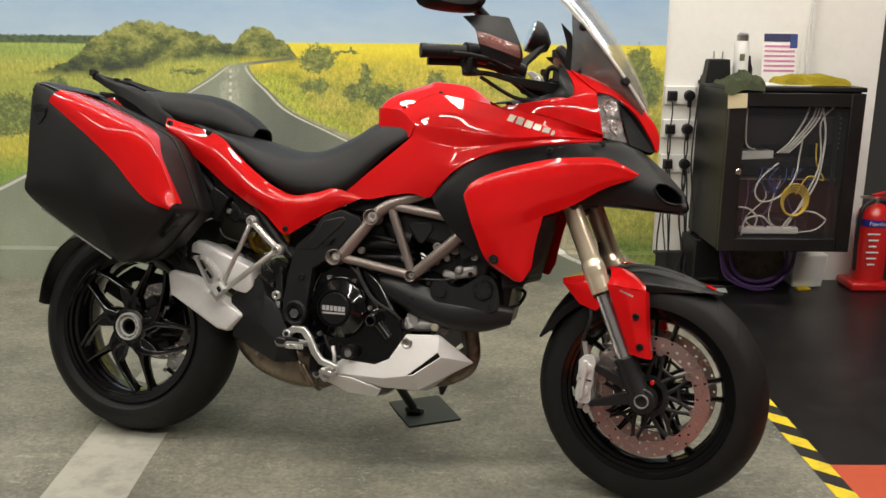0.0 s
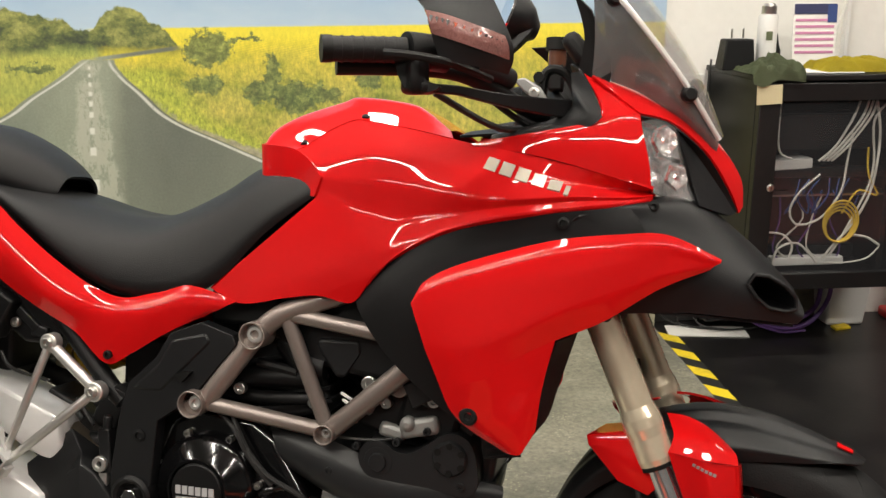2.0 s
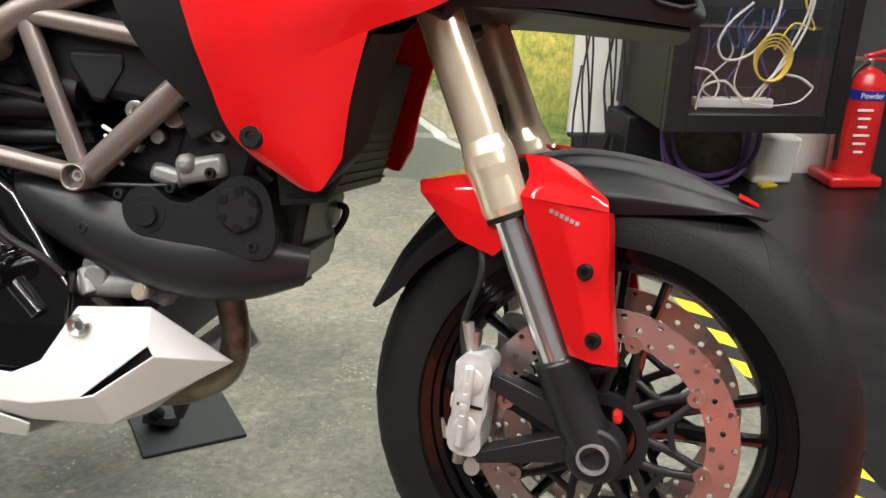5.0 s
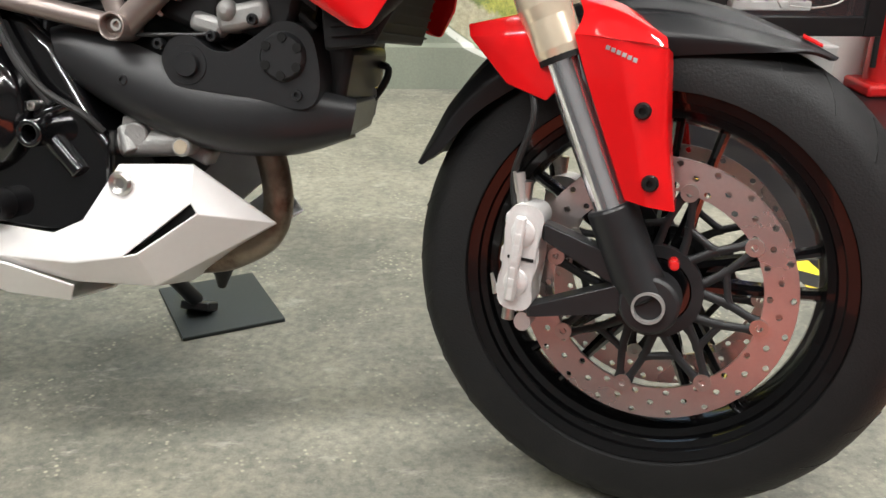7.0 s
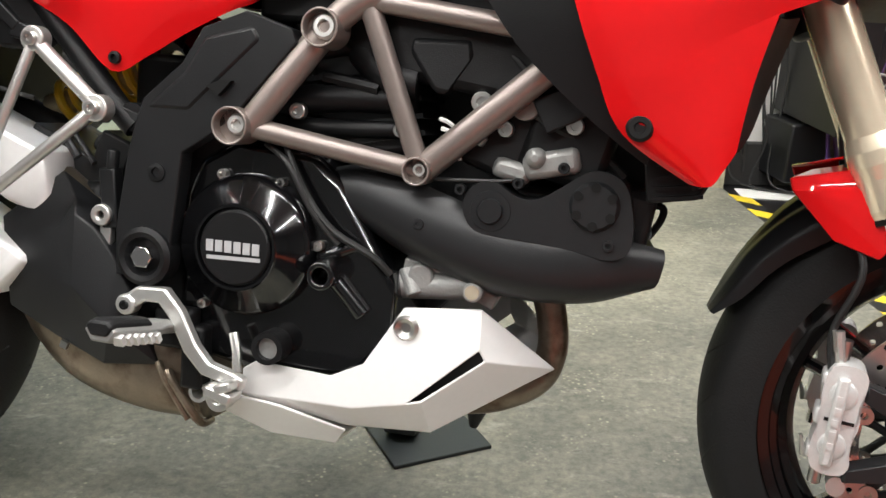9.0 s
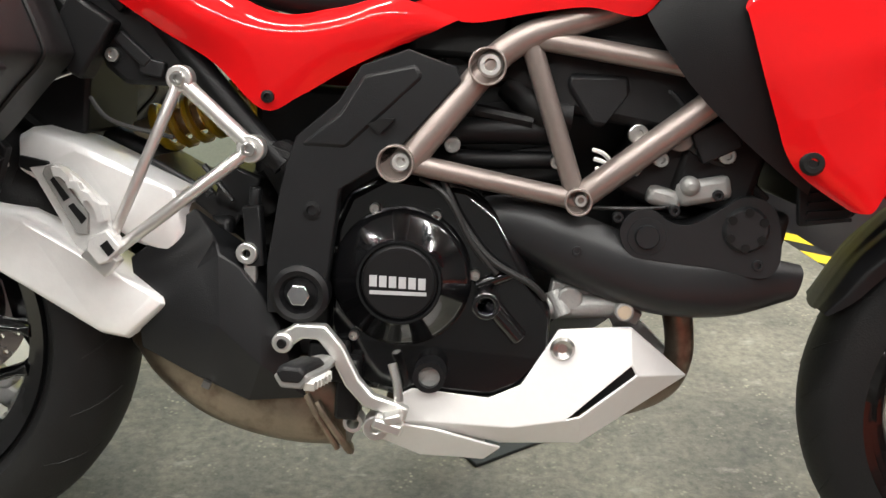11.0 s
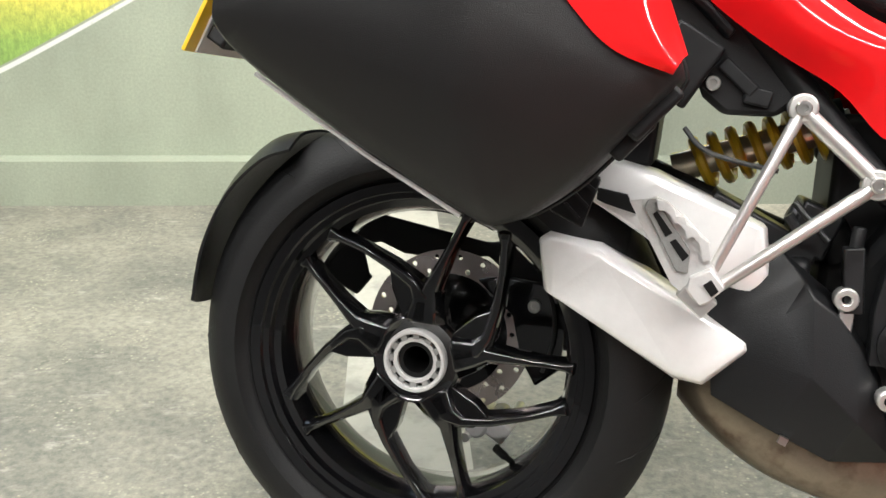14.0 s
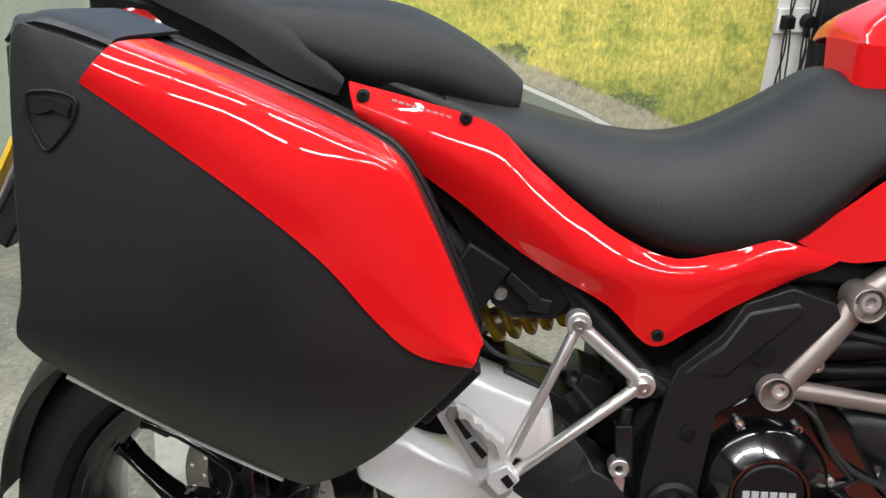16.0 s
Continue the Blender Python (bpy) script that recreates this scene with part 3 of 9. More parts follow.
def creased(pts, n, r=0.16):
    """Straight runs through pts with each corner rounded off over a share r of its neighbours, n samples a run."""
    p = [Vector(q) for q in pts]
    out = [p[0]]
    for i in range(1, len(p)):
        a, b = p[i - 1], p[i]
        f0, f1 = (0.0 if i == 1 else r), (1.0 if i == len(p) - 1 else 1 - r)
        out += [a.lerp(b, f0 + (f1 - f0) * k / n) for k in range(1, n)]
        if i < len(p) - 1:
            u, v = a.lerp(b, f1), b.lerp(p[i + 1], r)
            out += [u, (u + v + 2 * b) / 4, v]
    return out + [p[-1]]


def patch(rows, n=24, m=12, thick=0.004, sym=False, sharp=0):
    """As below; sharp: rows stay as creases, with that many samples from one to the next."""
    if sharp:
        rows = [spline(r, n) for r in rows]
        if sym:
            rows = rows + [[Vector((v.x, -v.y, v.z)) for v in r] for r in rows[::-1][1:]]
        grid = [creased([r[i] for r in rows], sharp) for i in range(n)]
        return skin(grid, thick)
    return smooth_patch(rows, n, m, thick, sym)


def skin(grid, thick):
    bm = bmesh.new()
    V = [[bm.verts.new(p) for p in col] for col in grid]
    for i in range(len(V) - 1):
        for j in range(len(V[0]) - 1):
            bm.faces.new((V[i][j], V[i + 1][j], V[i + 1][j + 1], V[i][j + 1]))
    if thick:
        bm.normal_update()
        bmesh.ops.solidify(bm, geom=bm.faces[:], thickness=thick)
    return bm


def smooth_patch(rows, n=24, m=12, thick=0.004, sym=False):
    """A curved sheet through rows of (x, y, z) points; sym: carried on as its mirror image from the last row, at the middle."""
    rows = [spline(r, n) for r in rows]
    if sym:
        rows = rows + [[Vector((v.x, -v.y, v.z)) for v in r] for r in rows[::-1][(1 if max(abs(v.y) for v in rows[-1]) < 1e-4 else 0):]]
        m = 2 * m
    return skin([spline([r[i] for r in rows], m) for i in range(n)], thick)


def loft(sections, closed_ends=True, n=0, m=0):
    """A skin over closed sections of (x, y, z) points with equal counts."""
    s = [spline(q, n, True) if n else [Vector(p) for p in q] for q in sections]
    if m:
        cols = [spline([q[i] for q in s], m) for i in range(len(s[0]))]
        s = [[c[j] for c in cols] for j in range(m)]
    bm = bmesh.new()
    V = [[bm.verts.new(p) for p in q] for q in s]
    k = len(V[0])
    for i in range(len(V) - 1):
        for j in range(k):
            bm.faces.new((V[i][j], V[i][(j + 1) % k], V[i + 1][(j + 1) % k], V[i + 1][j]))
    if closed_ends:
        for q in (V[0], V[-1][::-1]):
            f = bm.faces.new(q)
            bmesh.ops.triangulate(bm, faces=[f])
    return bm


def facets(verts, faces, thick=0.004, mirror=True):
    """A folded sheet of flat facets; mirror: carried over to the other side."""
    bm = bmesh.new()
    for sg in ((1, -1) if mirror else (1,)):
        V = [bm.verts.new((x, sg * y, z)) for x, y, z in verts]
        for f in faces:
            bm.faces.new([V[i] for i in (f if sg > 0 else f[::-1])])
    bmesh.ops.remove_doubles(bm, verts=bm.verts, dist=1e-4)
    bmesh.ops.recalc_face_normals(bm, faces=bm.faces)
    bm.normal_update()
    bmesh.ops.solidify(bm, geom=bm.faces[:], thickness=thick)
    return bm


def bolt(c, r=0.008, parent=None, material=None, h=0.006, name="bolt"):
    """A socket-head bolt facing the right-hand side (-y)."""
    bm = lathe([(0, 0.004), (r, 0.004), (r, -h + 0.001), (r * 0.88, -h), (r * 0.5, -h), (r * 0.46, -h * 0.3), (0, -h * 0.3)], 14, c)
    return part(name, bm, material or STEEL, parent, smooth=30)


# ---- setting ----
def slab(name, x0, x1, y0, y1, z0, z1, material, label, category):
    return solid(name, box(((x0 + x1) / 2, (y0 + y1) / 2, (z0 + z1) / 2), (x1 - x0, y1 - y0, z1 - z0)), material, ROOM, label, category, kind="structure")


X0, X1, Y1 = -4.2, 5.0, -6.5
slab("floor", X0, X1, Y1, 0.12, -0.12, 0.0, FLOOR_BLACK, "black painted workshop floor, scuffed and slightly glossy", "floor")
slab("floor_print", X0, 1.425, -2.55, -0.075, 0.0, 0.003, FLOOR_PRINT, "grey-green printed asphalt floor covering with pale chippings", "floor covering")
slab("floor_orange", 1.475, X1, -3.9, -2.02, 0.0, 0.003, FLOOR_RED, "orange-red painted floor area beyond hazard tape", "floor")
slab("floor_orange_front", -0.5, 1.475, -4.7, -3.3, 0.0, 0.003, FLOOR_RED, "orange-red painted workshop floor", "floor")
slab("wall_mural", X0, 1.43, 0.0, 0.12, 0.0, CEIL, MURAL, "wall printed with a country road, yellow field and blue sky", "wall")
slab("wall_back", 1.43, 2.47, 0.012, 0.14, 0.0, CEIL, WHITE_WALL, "white painted workshop wall with dirty lower edge", "wall")
slab("wall_return", 2.35, 2.47, 0.14, 2.2, 0.0, CEIL, WHITE_WALL, "white wall return into the next bay", "wall")
slab("wall_far", 2.47, X1, 2.2, 2.32, 0.0, CEIL, GREY_WALL, "plain grey wall of the next bay", "wall")
slab("floor_far", 2.47, X1, 0.12, 2.2, -0.12, 0.0, FLOOR_BLACK, "black painted floor of the next bay", "floor")
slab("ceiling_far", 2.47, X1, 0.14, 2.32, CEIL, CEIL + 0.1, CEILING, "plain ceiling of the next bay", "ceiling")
# side and front walls are added out of view to close the room
slab("wall_left", X0 - 0.12, X0, Y1, 0.14, 0.0, CEIL, GREY_WALL, "unseen grey side wall closing the room, dimmed for darker reflections", "wall")
slab("wall_right", X1, X1 + 0.12, Y1, 2.32, 0.0, CEIL, GREY_WALL, "unseen grey side wall closing the room, dimmed for darker reflections", "wall")
slab("wall_front", X0, X1, Y1 - 0.12, Y1, 0.0, CEIL, GREY_WALL, "unseen grey wall closing the bay, dimmed for darker reflections", "wall")
slab("ceiling", X0, X1, Y1, 0.14, CEIL, CEIL + 0.1, CEILING, "plain dim grey workshop ceiling, unseen, darkened to keep reflections low", "ceiling")
slab("plinth", X0, 1.43, -0.075, 0.0, 0.0, 0.145, MURAL, "low boxed plinth along the mural, covered with the same print", "plinth")
slab("line_centre", -0.735, -0.505, -2.55, -0.08, 0.003, 0.005, LINE_WHITE, "worn white painted centre line on the floor print", "road marking")

# hazard tape along the edge of the print
tape = thing("hazard_tape", "yellow and black striped hazard tape stuck along the floor edge", "floor tape", ROOM, kind="structure")
step = 0.165
for i in range(14):
    y = -0.15 - i * step
    for k, mt in ((0, TAPE_YELLOW), (1, TAPE_BLACK)):
        a = y - k * step / 2
        bm = bmesh.new()
        vs = [bm.verts.new(p) for p in ((1.420, a, 0.0045), (1.482, a - 0.055, 0.0045), (1.482, a - 0.055 - step / 2, 0.0045), (1.420, a - step / 2, 0.0045))]
        f = bm.faces.new(vs)
        r = bmesh.ops.extrude_face_region(bm, geom=[f])
        bmesh.ops.translate(bm, verts=[v for v in r["geom"] if isinstance(v, bmesh.types.BMVert)], vec=(0, 0, -0.0042))
        part("stripe", bm, mt, tape)


# ceiling tube lamps
def tube_lamp(x, y, turn):
    at = ROOM @ pose(x, y, CEIL - 0.002, 0, 0, turn)
    t = thing("tube_lamp", "white fluorescent batten lamp with two bare tubes on the ceiling", "ceiling lamp", at, "ceiling tube lamps")
    part("housing", box((0, 0, -0.03), (1.52, 0.09, 0.055)), HOUSING, t, bevel=0.006)
    for sy in (-0.03, 0.03):
        part("tube", tube([(-0.74, sy, -0.075), (0.74, sy, -0.075)], 0.013, 10), TUBE_GLOW, t, "glowing white tube")
    la = bpy.data.lights.new("tube_light", "AREA")
    la.shape, la.size, la.size_y = "RECTANGLE", 1.48, 0.09
    la.energy, la.color = LAMP_POWER, (1.0, 0.965, 0.90)
    lo = new("tube_light", la)
    lo.matrix_world = at @ pose(0, 0, -0.095)
    return t


LAMP_POWER = 20
TUBE_GLOW = bpy.data.materials.new("tube_glow")
TUBE_GLOW.use_nodes = True
TUBE_GLOW.node_tree.nodes["Principled BSDF"].inputs["Emission Color"].default_value = (1, 0.97, 0.9, 1)
TUBE_GLOW.node_tree.nodes["Principled BSDF"].inputs["Emission Strength"].default_value = 6
for lx in (-2.6, -0.9, 0.8, 2.5):
    for ly in (-1.1, -2.7, -4.3):
        tube_lamp(lx, ly, 0)
# ---- motorcycle ----
bike = thing("motorcycle", "red and black adventure touring motorcycle leaning on its side stand", "motorcycle", BIKE)
AX = 1.546                      # front axle
STEER = Matrix.Translation((AX - 0.02, 0, 0.3)) @ Matrix.Rotation(radians(-8), 4, Vector((-0.39, 0, 0.92)).normalized()) @ Matrix.Translation((-AX + 0.02, 0, -0.3))


def steered(bm):
    return moved(bm, STEER)


def barred(bm):
    """Bars and what sits on them, swept back with the turned fork."""
    for v in bm.verts:
        v.co.x += 0.14 * abs(v.co.y)
    return moved(bm, STEER)


def touch(ob, x, z, left=False):
    """How far out the side of ob lies at x, z, and the tilt of its face there."""
    hit, p, n, _ = ob.ray_cast((x, 1.0 if left else -1.0, z), (0, -1 if left else 1, 0))
    return (p.y if hit else -0.15), n


def lay(bm, ob, x, z, out=0.001, spin=0.0):
    """A flat piece, made in x and z facing -y, laid on the side of ob."""
    y, n = touch(ob, x, z)
    q = (-n).to_track_quat("Y", "Z").to_matrix().to_4x4()
    return moved(bm, Matrix.Translation(Vector((x, y, z)) + n * out) @ q @ pose(0, 0, 0, 0, spin, 0))


def drilled(r0, r1, n, rows, hole, th, c):
    """A brake disc: rows of drilled cells, n round, th thick."""
    bm = bmesh.new()
    cells = len(rows)
    for side in (-th / 2, th / 2):
        for i in range(n):
            for j in range(cells):
                ra, rb = r0 + (r1 - r0) * j / cells, r0 + (r1 - r0) * (j + 1) / cells
                t0, t1 = 2 * math.pi * i / n, 2 * math.pi * (i + 1) / n
                P = lambda r, t: Vector((c[0] + r * math.cos(t), c[1] + side, c[2] + r * math.sin(t)))
                tm, rm = (t0 + t1) / 2, (ra + rb) / 2
                rim = [P(ra, t0), P(ra, tm), P(ra, t1), P(rm, t1), P(rb, t1), P(rb, tm), P(rb, t0), P(rm, t0)]
                if rows[j] and (i + rows[j]) % 2:
                    mid = P(rm, tm)
                    a = [bm.verts.new(p) for p in rim]
                    h = [bm.verts.new(mid + (p - mid).normalized() * hole) for p in rim]
                    for k in range(8):
                        bm.faces.new((a[k], a[(k + 1) % 8], h[(k + 1) % 8], h[k]))
                    if side > 0:
                        g = [bm.verts.new(v.co - Vector((0, th, 0))) for v in h]
                        for k in range(8):
                            bm.faces.new((h[k], h[(k + 1) % 8], g[(k + 1) % 8], g[k]))
                else:
                    bm.faces.new([bm.verts.new(p) for p in rim])
    bmesh.ops.remove_doubles(bm, verts=bm.verts, dist=1e-5)
    e = ring(r0, r0 + 0.0005, -th / 2, th / 2, c, n)
    f = ring(r1 - 0.0005, r1, -th / 2, th / 2, c, n)
    return join(bm, e, f)


def tyre(R, half, rim, c):
    """A road tyre: crown radius, sidewall and bead."""
    pts = []
    for k in range(13):
        a = radians(-72 + 12 * k)
        pts.append((R - half * 0.92 * (1 - math.cos(a)), half * math.sin(a) / math.sin(radians(72))))
    side = [(R - 0.075, half * 0.985), (rim + 0.018, half * 0.86), (rim + 0.004, half * 0.74), (rim - 0.004, half * 0.72)]
    prof = [(r, -y) for r, y in side[::-1]] + pts + side
    return lathe(prof, 96, c)


def rim(R, half, c):
    prof = [(R + 0.006, -half), (R + 0.008, -half + 0.005), (R - 0.004, -half + 0.014), (R - 0.010, -half + 0.03), (R - 0.026, -half + 0.05),
            (R - 0.026, half - 0.05), (R - 0.010, half - 0.03), (R - 0.004, half - 0.014), (R + 0.008, half - 0.005), (R + 0.006, half),
            (R - 0.006, half - 0.003), (R - 0.0075, half - 0.010), (R - 0.015, half - 0.012), (R - 0.017, half - 0.024), (R - 0.026, half - 0.027), (R - 0.034, half - 0.045), (R - 0.034, -half + 0.045), (R - 0.026, -half + 0.027), (R - 0.017, -half + 0.024), (R - 0.015, -half + 0.012), (R - 0.0075, -half + 0.010), (R - 0.006, -half + 0.003)]
    return lathe(prof, 80, c, True)


def spoke(p0, p1, w0, w1, d0, d1):
    """A tapered spoke bar between two points, wide in the wheel's plane and deep across it."""
    a, b = Vector(p0), Vector(p1)
    d = (b - a).normalized()
    s = Vector((0, 1, 0)).cross(d).normalized()
    Y = Vector((0, 1, 0))
    secs = []
    for k in range(5):
        f = k / 4
        q = a.lerp(b, f)
        w, h = w0 + (w1 - w0) * f, d0 + (d1 - d0) * f
        if k == 4:
            w *= 1.5
        secs.append([q + s * w * x + Y * h * y for x, y in ((-1, 0.7), (-0.6, 1), (0.6, 1), (1, 0.7), (1, -0.5), (0.35, -1), (-0.35, -1), (-1, -0.5))])
    return loft(secs)


def polar(c, r, deg, y):
    """deg clockwise from the top as seen from the right-hand side."""
    return (c[0] + r * math.sin(radians(deg)), y, c[2] + r * math.cos(radians(deg)))


def tread(R, half, c, n, spin=0.0):
    """Slanted tread grooves lying on a tyre's crown."""
    out = []
    for k in range(n):
        for s in (-1, 1):
            a = 360 / n * (k + (0.5 if s > 0 else 0))
            pts = []
            for f in (0.25, 0.45, 0.65, 0.82):
                w = radians(72 * f)
                r = R - half * 0.92 * (1 - math.cos(w)) - 0.0004
                pts.append(polar(c, r, a + 13 * f, c[1] + s * half * math.sin(w) / math.sin(radians(72))))
            out.append(tube(pts, 0.0016, 5, r_end=0.0008))
    return join(*out)


# rear wheel, set over to the right of the middle plane on its single arm
rw = (-0.007, -0.042, 0.317)
RY = rw[1]
wheel = part("rear_wheel", rim(0.226, 0.082, rw), GLOSS, bike, "gloss black five-spoke cast rear wheel", 30)
part("tyre", tyre(0.326, 0.094, 0.226, rw), RUBBER, wheel, "black road tyre with grey scuffed tread", 50)
tagged(part("tread_groove", tread(0.326, 0.094, rw, 22), COIL, wheel), kind="stuff")
part("sidewall_ring", join(*[lathe([(0.262 + d, -0.0915 + 0.6 * abs(d)), (0.2632 + d, -0.0928 + 0.6 * abs(d)), (0.2644 + d, -0.0915 + 0.6 * abs(d))], 72, rw, True) for d in (-0.026, 0.016)]), RUBBER, wheel)


def wheel_arm(pts):
    """A cast arm through (radius, degrees, y, half width, half depth) stations, chamfered on its outer face."""
    c = [Vector(polar(rw, r, d, y)) for r, d, y, w, h in pts]
    secs = []
    for i, (r, d, y, w, h) in enumerate(pts):
        t = (c[min(i + 1, len(c) - 1)] - c[max(i - 1, 0)])
        t.y = 0
        t.normalize()
        n = Vector((t.z, 0, -t.x))
        Y = Vector((0, 1, 0))
        secs.append([c[i] + n * w * u + Y * h * v for u, v in ((-1.0, 0.9), (1.0, 0.9), (1.0, -0.35), (0.55, -1.0), (-0.55, -1.0), (-1.0, -0.35))])
    return loft(secs)


for k in range(5):
    e = 6 + 72 * k                # the elbow where two spokes meet
    part("spoke", wheel_arm([(0.050, e + 2, RY - 0.060, 0.030, 0.020), (0.078, e, RY - 0.060, 0.023, 0.020), (0.096, e + 1, RY - 0.058, 0.013, 0.019), (0.130, e + 5, RY - 0.054, 0.0085, 0.018), (0.170, e + 7.5, RY - 0.047, 0.0068, 0.017), (0.192, e + 8.5, RY - 0.041, 0.0075, 0.019), (0.203, e + 9, RY - 0.038, 0.014, 0.024)]), GLOSS, wheel, smooth=25, bevel=0.0022)
    part("spoke", wheel_arm([(0.052, e - 8, RY - 0.060, 0.024, 0.020), (0.082, e - 5, RY - 0.060, 0.017, 0.020), (0.100, e - 12, RY - 0.058, 0.010, 0.019), (0.126, e - 26, RY - 0.054, 0.0085, 0.018), (0.160, e - 38, RY - 0.047, 0.0068, 0.017), (0.190, e - 45.5, RY - 0.041, 0.0075, 0.019), (0.203, e - 48, RY - 0.038, 0.014, 0.024)]), GLOSS, wheel, smooth=25, bevel=0.0022)
    part("spoke_web", prism([(q[0], q[2]) for q in (polar(rw, r, e + d, 0) for r, d in ((0.050, 16), (0.084, 4), (0.102, -4), (0.116, -15), (0.122, -27), (0.098, -30), (0.058, -30)))], RY - 0.071, RY - 0.045), GLOSS, wheel, smooth=25, bevel=0.002)
part("hub", lathe([(0.030, -0.070), (0.048, -0.070), (0.056, -0.074), (0.060, -0.070), (0.062, -0.040), (0.056, -0.030), (0.055, 0.10), (0.03, 0.10)], 48, rw, True), GLOSS, wheel)
nut = part("hub_nut", join(lathe([(0.0355, -0.060), (0.0355, -0.081), (0.0370, -0.084), (0.0405, -0.084), (0.0420, -0.081), (0.0420, -0.060)], 56, rw, True), lathe([(0.0245, -0.060), (0.0245, -0.077), (0.0255, -0.078), (0.0300, -0.078), (0.0300, -0.060)], 48, rw, True)), CALIPER, wheel, "large ring-shaped alloy hub nut")
for k in range(12):
    part("nut_tooth", box(polar(rw, 0.0325, 30 * k, RY - 0.075), (0.0085, 0.010, 0.007), (0, 30 * k, 0)), DULL_ALLOY, nut)
part("nut_seat", ring(0.029, 0.037, -0.071, -0.060, rw), COIL, nut)
part("hub_bore", ring(0.018, 0.025, -0.072, 0.11, rw), COIL, wheel)
part("rear_disc", drilled(0.085, 0.1225, 40, (1, 2), 0.0042, 0.006, (rw[0], 0.055, rw[2])), DISC, wheel, "drilled steel rear brake disc")
part("disc_carrier", ring(0.05, 0.088, 0.092, 0.104, rw), GLOSS, wheel)
part("valve", join(tube([polar(rw, 0.198, 140, RY + 0.01), polar(rw, 0.178, 140, RY - 0.006)], 0.0045, 8), tube([polar(rw, 0.180, 140, RY - 0.004), polar(rw, 0.162, 140, RY - 0.014)], 0.0062, 8)), COIL, wheel)

# swingarm on the far side, rear caliper, chain guard
part("chain_guard", prism([(-0.261, 0.402), (-0.206, 0.447), (-0.156, 0.481), (-0.045, 0.445), (0.045, 0.450), (0.10, 0.500), (0.16, 0.52), (0.30, 0.47), (0.30, 0.40), (0.16, 0.40), (0.09, 0.385), (0.034, 0.428), (-0.036, 0.417), (-0.098, 0.418), (-0.137, 0.432), (-0.163, 0.426), (-0.200, 0.412), (-0.148, 0.376), (-0.172, 0.344), (-0.261, 0.385)], 0.100, 0.112), PLASTIC, bike, "black chain guard on the far side", bevel=0.004)
part("swingarm", join(loft([[(0.50, 0.06, 0.46), (0.50, 0.12, 0.46), (0.50, 0.12, 0.36), (0.50, 0.06, 0.36)], [(0.25, 0.10, 0.44), (0.25, 0.16, 0.44), (0.25, 0.16, 0.32), (0.25, 0.10, 0.32)],
                            [(0.06, 0.11, 0.38), (0.06, 0.17, 0.38), (0.06, 0.17, 0.27), (0.06, 0.11, 0.27)]]), disk(0.075, 0.132, 0.207, rw, 40),
                      loft([[(0.46, -0.10, 0.50), (0.46, 0.12, 0.50), (0.46, 0.12, 0.38), (0.46, -0.10, 0.38)], [(0.36, -0.08, 0.49), (0.36, 0.14, 0.49), (0.36, 0.14, 0.38), (0.36, -0.08, 0.38)]])), CASTING, bike, "black cast single-sided swingarm", bevel=0.01)
rcal = part("rear_caliper", join(box((0.064, 0.066, 0.190), (0.070, 0.046, 0.034), (0, 32, 0)), disk(0.017, 0.036, 0.070, (0.047, 0, 0.183), 20), disk(0.014, 0.038, 0.070, (0.081, 0, 0.204), 20)), CALIPER, bike, "bare alloy rear brake caliper", bevel=0.005)
for c, r in (((0.107, 0, 0.218), 0.008), ((0.034, 0, 0.168), 0.007)):
    part("caliper_bolt", disk(r, 0.028, 0.06, c, 14), STEEL, rcal)
brk = part("caliper_bracket", prism([(0.035, 0.405), (0.075, 0.415), (0.14, 0.41), (0.165, 0.36), (0.165, 0.29), (0.13, 0.26), (0.105, 0.30), (0.10, 0.35), (0.07, 0.375)], 0.026, 0.044), GLOSS, bike, bevel=0.004)
bolt((0.121, 0.026, 0.377), 0.0095, brk, STEEL, 0.006, "bracket_bolt")
part("sensor_cable", tube([(0.135, 0.02, 0.41), (0.150, 0.018, 0.375), (0.152, 0.018, 0.33), (0.140, 0.02, 0.285)], 0.0032, 6, 14), CABLE_BLACK, brk)

# rear hugger
part("rear_mudguard", patch([[(-0.324, -0.137, 0.362), (-0.311, -0.140, 0.435), (-0.278, -0.142, 0.508), (-0.229, -0.142, 0.560), (-0.19, -0.137, 0.577)],
                             [(-0.340, -0.097, 0.350), (-0.327, -0.097, 0.435), (-0.290, -0.097, 0.523), (-0.237, -0.097, 0.581), (-0.19, -0.097, 0.597)],
                             [(-0.344, -0.042, 0.345), (-0.332, -0.042, 0.435), (-0.295, -0.042, 0.528), (-0.241, -0.042, 0.586), (-0.19, -0.042, 0.602)],
                             [(-0.340, 0.013, 0.350), (-0.327, 0.013, 0.435), (-0.290, 0.013, 0.523), (-0.237, 0.013, 0.581), (-0.19, 0.013, 0.597)],
                             [(-0.324, 0.053, 0.362), (-0.311, 0.056, 0.435), (-0.278, 0.058, 0.508), (-0.229, 0.058, 0.560), (-0.19, 0.053, 0.577)]], 18, 14, 0.004), PLASTIC_GREY, bike, "matt black rear mudguard over the tyre")

# front wheel, steered with the fork
fw = (AX, 0.0, 0.300)
FW = (AX - 0.006, 0.0, 0.305)    # rim and tyre
fwheel = part("front_wheel", steered(rim(0.222, 0.052, FW)), WHEEL, bike, "gloss black cast front wheel", 30)
part("tyre", steered(tyre(0.304, 0.062, 0.222, FW)), RUBBER, fwheel, "black road tyre with grooved tread", 50)
tagged(part("tread_groove", steered(tread(0.304, 0.062, FW, 26)), COIL, fwheel), kind="stuff")
